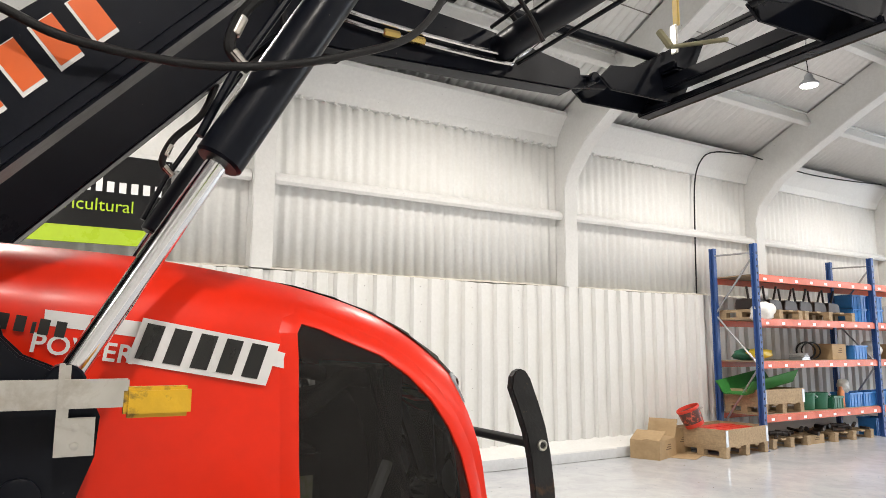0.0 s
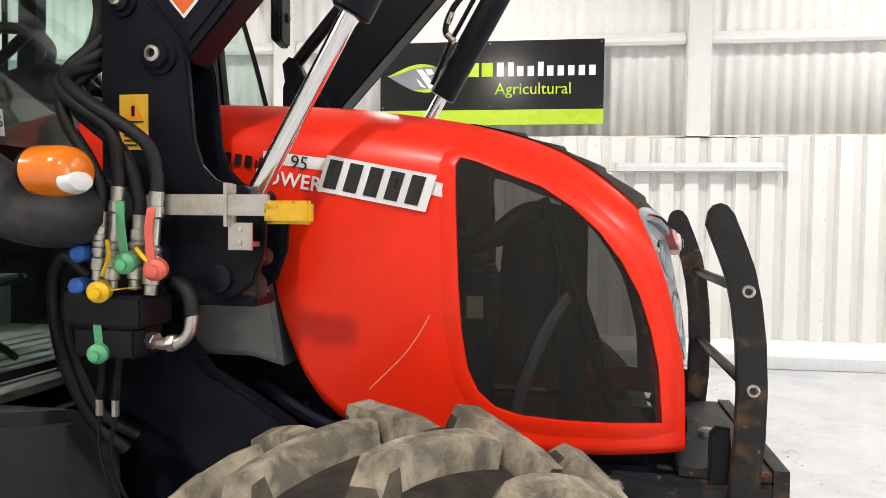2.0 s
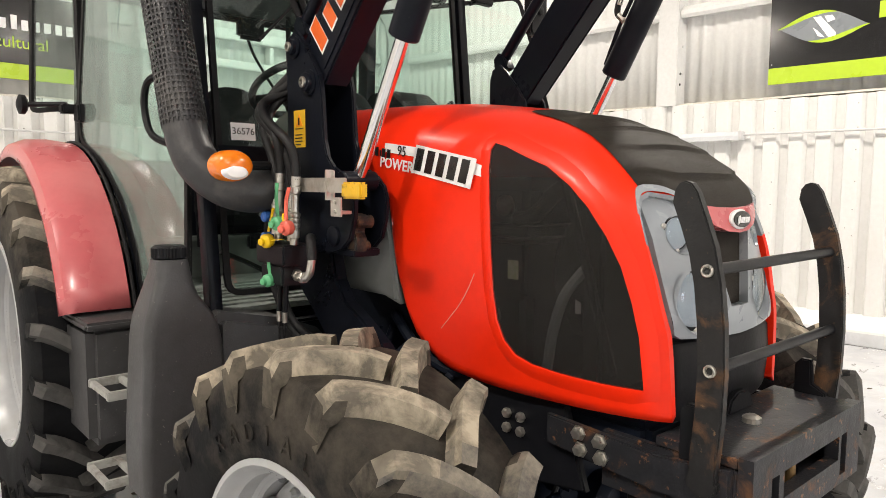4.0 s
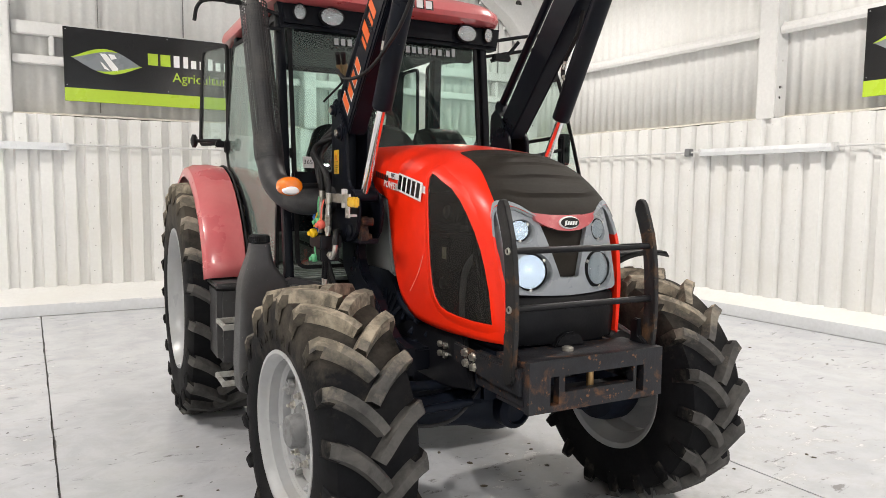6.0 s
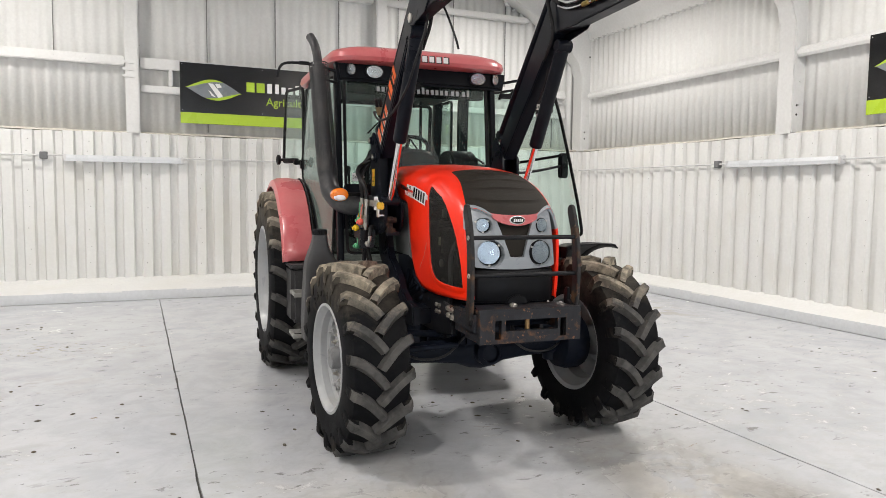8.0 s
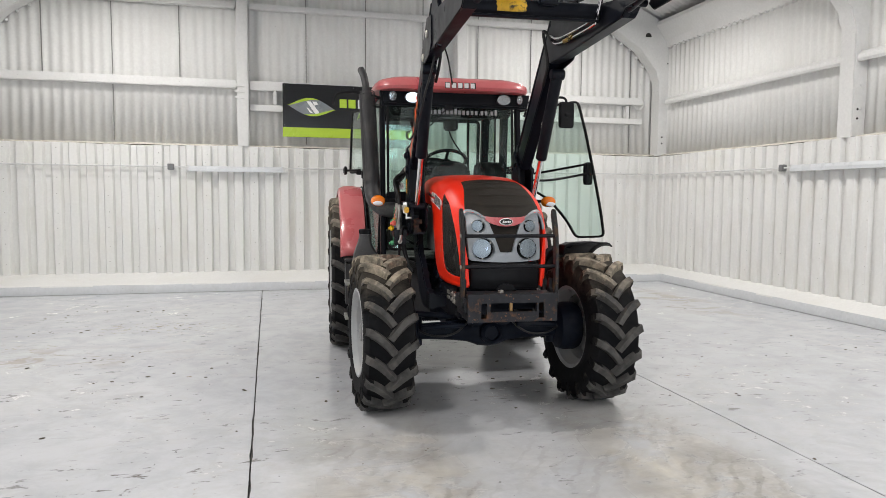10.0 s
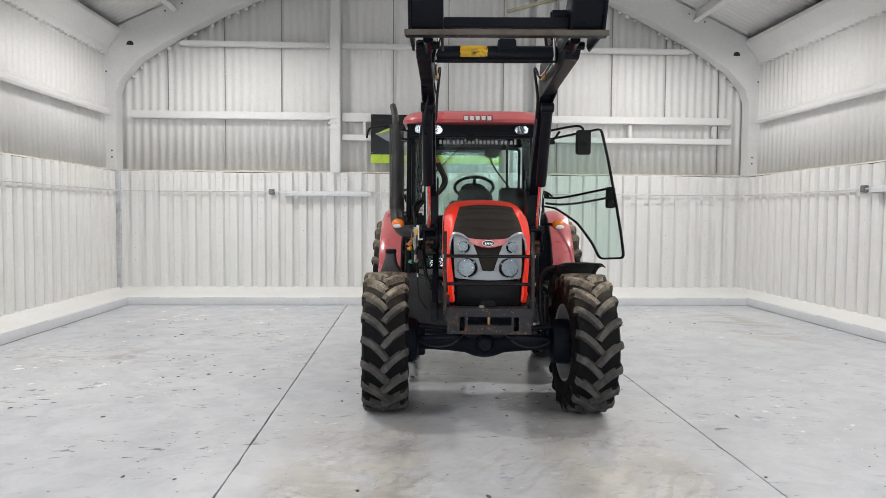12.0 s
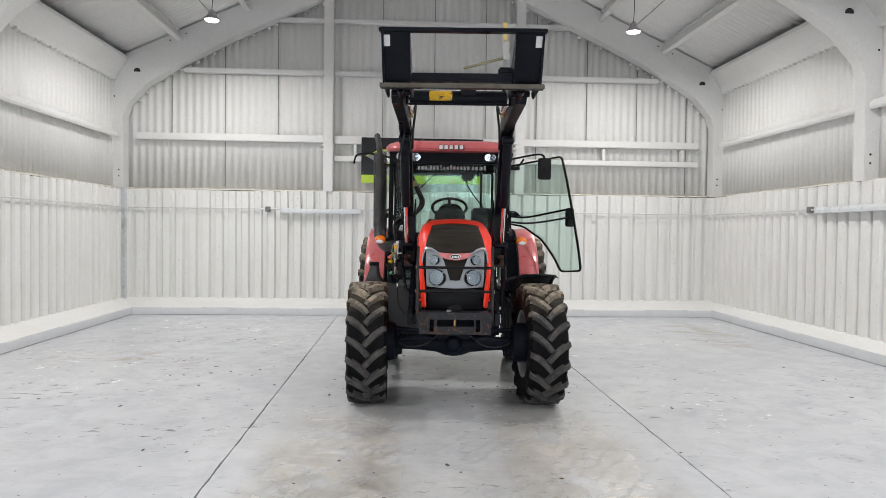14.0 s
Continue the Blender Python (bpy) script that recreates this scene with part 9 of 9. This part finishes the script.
def lump(bm, c, size, seed, n=2):
    out = bmesh.ops.create_icosphere(bm, subdivisions=n + 1, radius=1.0)["verts"]
    for v in out:
        d = 1 + 0.35 * noise.noise(v.co * 1.7 + Vector((seed, 0, 0))) + 0.12 * noise.noise(v.co * 5 + Vector((0, seed, 0)))
        v.co = Vector((v.co.x * size[0] * d + c[0], v.co.y * size[1] * d + c[1], max(-1.0, v.co.z) * size[2] * d + c[2]))


# on the floor by the rack
carton(7.14, -7.72, 0.0, 20, 0.60, 0.42, 0.25, label="open cardboard box standing on the floor")
carton(7.30, -8.30, 0.0, 4, 0.40, 0.35, 0.36, False, label="closed cardboard box beside a pallet")
bm = fresh()
box(bm, -0.2, 0.2, -0.25, 0.25, 0, 0.006, 0, pose(6.92, -8.12, 0.002, 0, 0, 25))
tagged(part("cardboard_sheet", bm, CARDBOARD), "flat piece of cardboard on the floor", "cardboard")
pallet(6.92, -8.95, 0.0, 6, 1.15, 0.8, "wooden pallet on the floor by the rack")
collar_box(6.92, -8.95, 0.145, 6, 1.15, 0.78, 0.24)
bm = fresh()
for k in range(5):
    box(bm, -0.30 + 0.12 * k, -0.20 + 0.12 * k, -0.5, 0.5, 0, 0.035, 0.006, Matrix.Translation((6.92, -8.95, 0.325)) @ Matrix.Rotation(radians(6), 4, "Z") @ Matrix.Rotation(radians(2 * (k % 3) - 2), 4, "Y"))
box(bm, 6.60, 7.24, -9.45, -8.47, 0.15, 0.33, 0.01)
tagged(part("red_panels", bm, RED_PLASTIC), "red panels lying in the pallet collar", "panel")
bucket(Matrix.Translation((6.98, -8.44, 0.40)) @ Matrix.Rotation(radians(-20), 4, "X") @ Matrix.Rotation(radians(12), 4, "Y"), RED_PLASTIC, "red plastic bucket with a dark printed band, leaning in the collar", 0.16, 0.28, surface("dark_bucket_print", (0.10, 0.035, 0.03), 0.4, stain=(0.55, 0.10, 0.06), stain_at=(0.52, 0.60), stain_scale=16, vary=0.1))

# under the lowest shelf
pallet(7.02, -10.30, 0.0, 0, 1.0, 0.72)
carton(6.90, -11.02, 0.0, 0, 0.42, 0.40, 0.14, False, label="low open cardboard tray under the rack")
pallet(7.0, -12.05, 0.0, 0, 1.2, 0.72)
for k, (y, s) in enumerate(((-10.2, 0.16), (-11.05, 0.10), (-11.75, 0.13), (-12.25, 0.16))):
    heap = thing("machine_parts", "heap of dark machine parts on a pallet", "parts", None, "heaps of machine parts")
    scrap = surface("dark_scrap_%d" % k, (0.05, 0.045, 0.045), 0.5, 0.5, stain=(0.14, 0.08, 0.05), stain_scale=8)
    for j in range(7):
        bm = fresh()
        a = (6.80 + 0.07 * (j % 4), y + 0.09 * (j - 3), 0.165 + 0.02 * (j % 3))
        rod(bm, a, (a[0] + 0.18 * math.cos(j * 2.1 + k), a[1] + 0.2 * math.sin(j * 2.1 + k), 0.165 + 0.05 * (j % 2)), 0.022 + 0.008 * (j % 3), 8)
        part("rusty_piece", bm, scrap, heap, "", True)
crate(6.90, -13.15, 0.0, 0, label="blue plastic crate on the floor under the rack", h=0.30)

# first shelf
Z1 = LEVELS[0] + 0.055
pallet(7.0, -10.15, Z1, 0, 1.05, 0.68, "wooden pallet on the lowest shelf")
collar_box(7.0, -10.15, Z1 + 0.145, 0, 1.05, 0.68, 0.22)
bm = fresh()
tr = Matrix.Translation((7.02, -10.05, Z1 + 0.37)) @ Matrix.Rotation(radians(-8), 4, "X")
prism(bm, [(-0.32, 0.20), (-0.20, 0.0), (0.20, 0.0), (0.32, 0.20), (0.30, 0.20), (0.19, 0.015), (-0.19, 0.015), (-0.30, 0.20)], "y", -0.62, 0.62)
bmesh.ops.transform(bm, matrix=tr, verts=bm.verts[:])
tagged(part("green_trough", bm, GREEN_METAL), "green painted metal trough lying on a pallet collar", "trough")
bucket(pose(6.84, -11.02, Z1), BUCKET_GREEN, "dark green plastic bucket", 0.14, 0.27)
bucket(pose(6.82, -11.36, Z1), BUCKET_GREEN, "dark green plastic bucket", 0.14, 0.27)
crate(6.84, -11.72, Z1, 0, BUCKET_GREEN, "green plastic crate with yellow clips", 0.30, 0.28, 0.2)
bm = fresh()
turned(bm, [(0.05, 0), (0.055, 0.01), (0.055, 0.26), (0.03, 0.30), (0.03, 0.34), (0.02, 0.345)], 18, pose(6.80, -12.0, Z1))
tagged(part("orange_bottle", bm, surface("orange_plastic", (0.75, 0.28, 0.12), 0.4), smooth=True), "orange plastic bottle on the shelf", "bottle")
crate(6.86, -12.28, Z1)
crate(6.86, -12.74, Z1)
bm = fresh()
lump(bm, (6.86, -12.2, Z1 + 0.34), (0.10, 0.12, 0.12), 3)
tagged(part("plastic_bag", bm, BAG_WHITE, smooth="all"), "crumpled white plastic bag in a crate", "bag")
for y in (-13.3, -13.75, -14.2, -14.65):
    crate(6.86, y, Z1)

# second shelf
Z2 = LEVELS[1] + 0.055
bm = fresh()
lump(bm, (6.92, -9.98, Z2 + 0.10), (0.10, 0.28, 0.09), 7)
tagged(part("yellow_float", bm, YELLOW_PLASTIC, smooth="all"), "rounded yellow plastic part", "part")
bm = fresh()
lump(bm, (7.08, -9.80, Z2 + 0.09), (0.13, 0.2, 0.10), 9)
tagged(part("green_cover", bm, BUCKET_GREEN, smooth="all"), "dark green cover leaning on a yellow part", "cover")
bm = fresh()
for k in range(4):
    box(bm, -0.12, 0.12, -0.12, 0.12, 0.028 * k, 0.028 * k + 0.024, 0.004, pose(6.86, -10.95, Z2 + 0.001, 0, 0, 7 * k))
tagged(part("metal_trays", bm, GREY_METAL), "stack of flat metal plates", "plates")
bm = fresh()
ring = [(6.98 + 0.02 * math.cos(a), -11.35 + 0.24 * math.cos(a), Z2 + 0.15 + 0.14 * math.sin(a)) for a in (2 * math.pi * k / 24 for k in range(25))]
tube(bm, ring, 0.016, 8, smooth=False)
tube(bm, [(p[0] - 0.06, p[1] * 1 - 0.05, p[2] * 1.0) for p in ring], 0.012, 8, smooth=False)
tagged(part("hose_coil", bm, HOSE, smooth=True), "coil of black hose standing on the shelf", "hose")
carton(6.92, -11.95, Z2, 0, 0.42, 0.34, 0.26, False, label="closed cardboard box on the shelf")
crate(6.86, -12.55, Z2, label="bright blue plastic crate on the shelf")
bm = fresh()
lump(bm, (6.9, -13.25, Z2 + 0.16), (0.16, 0.22, 0.17), 12)
tagged(part("plastic_bag", bm, BAG_WHITE, smooth="all"), "pale plastic bag on the shelf", "bag")
carton(6.92, -13.9, Z2, 0, 0.42, 0.34, 0.26, False, label="closed cardboard box on the shelf")

# third shelf
Z3 = LEVELS[2] + 0.055
pallet(7.0, -10.2, Z3, 0, 1.15, 0.7, "wooden pallet on the upper shelf")
pallet(7.0, -11.6, Z3, 0, 1.5, 0.7, "wooden pallet on the upper shelf")
for k in range(6):
    y = -9.85 - 0.42 * k
    bm = fresh()
    prism(bm, rounded([(y - 0.19, 0.0), (y + 0.19, 0.0), (y + 0.16, 0.17), (y - 0.15, 0.15)], 0.04, 3), "x", 6.78, 7.10, 0.01)
    for j in (-1, 1):
        rod(bm, (6.90, y + 0.10 * j, 0.12), (6.88 + 0.02 * j, y + 0.15 * j, 0.36 + 0.03 * (k % 2)), 0.018, 8)
    bmesh.ops.translate(bm, verts=bm.verts[:], vec=(0, 0, Z3 + 0.146))
    tagged(part("chair_frame", bm, surface("dark_brown_frame_%d" % k, (0.03, 0.02, 0.018), 0.5), smooth=True), "dark upturned frame with short legs on a pallet", "frame", "upturned frames")
bm = fresh()
lump(bm, (6.70, -9.80, Z3 + 0.10), (0.10, 0.30, 0.15), 21)
tagged(part("plastic_bag", bm, BAG_WHITE, smooth="all"), "white plastic sheet hanging over the shelf edge", "bag")
for k in range(2):
    crate(6.95, -12.78, Z3 + 0.245 * k, label="blue plastic crate on the upper shelf", w=0.44)
    crate(6.95, -13.35, Z3 + 0.245 * k, label="blue plastic crate on the upper shelf", w=0.44)
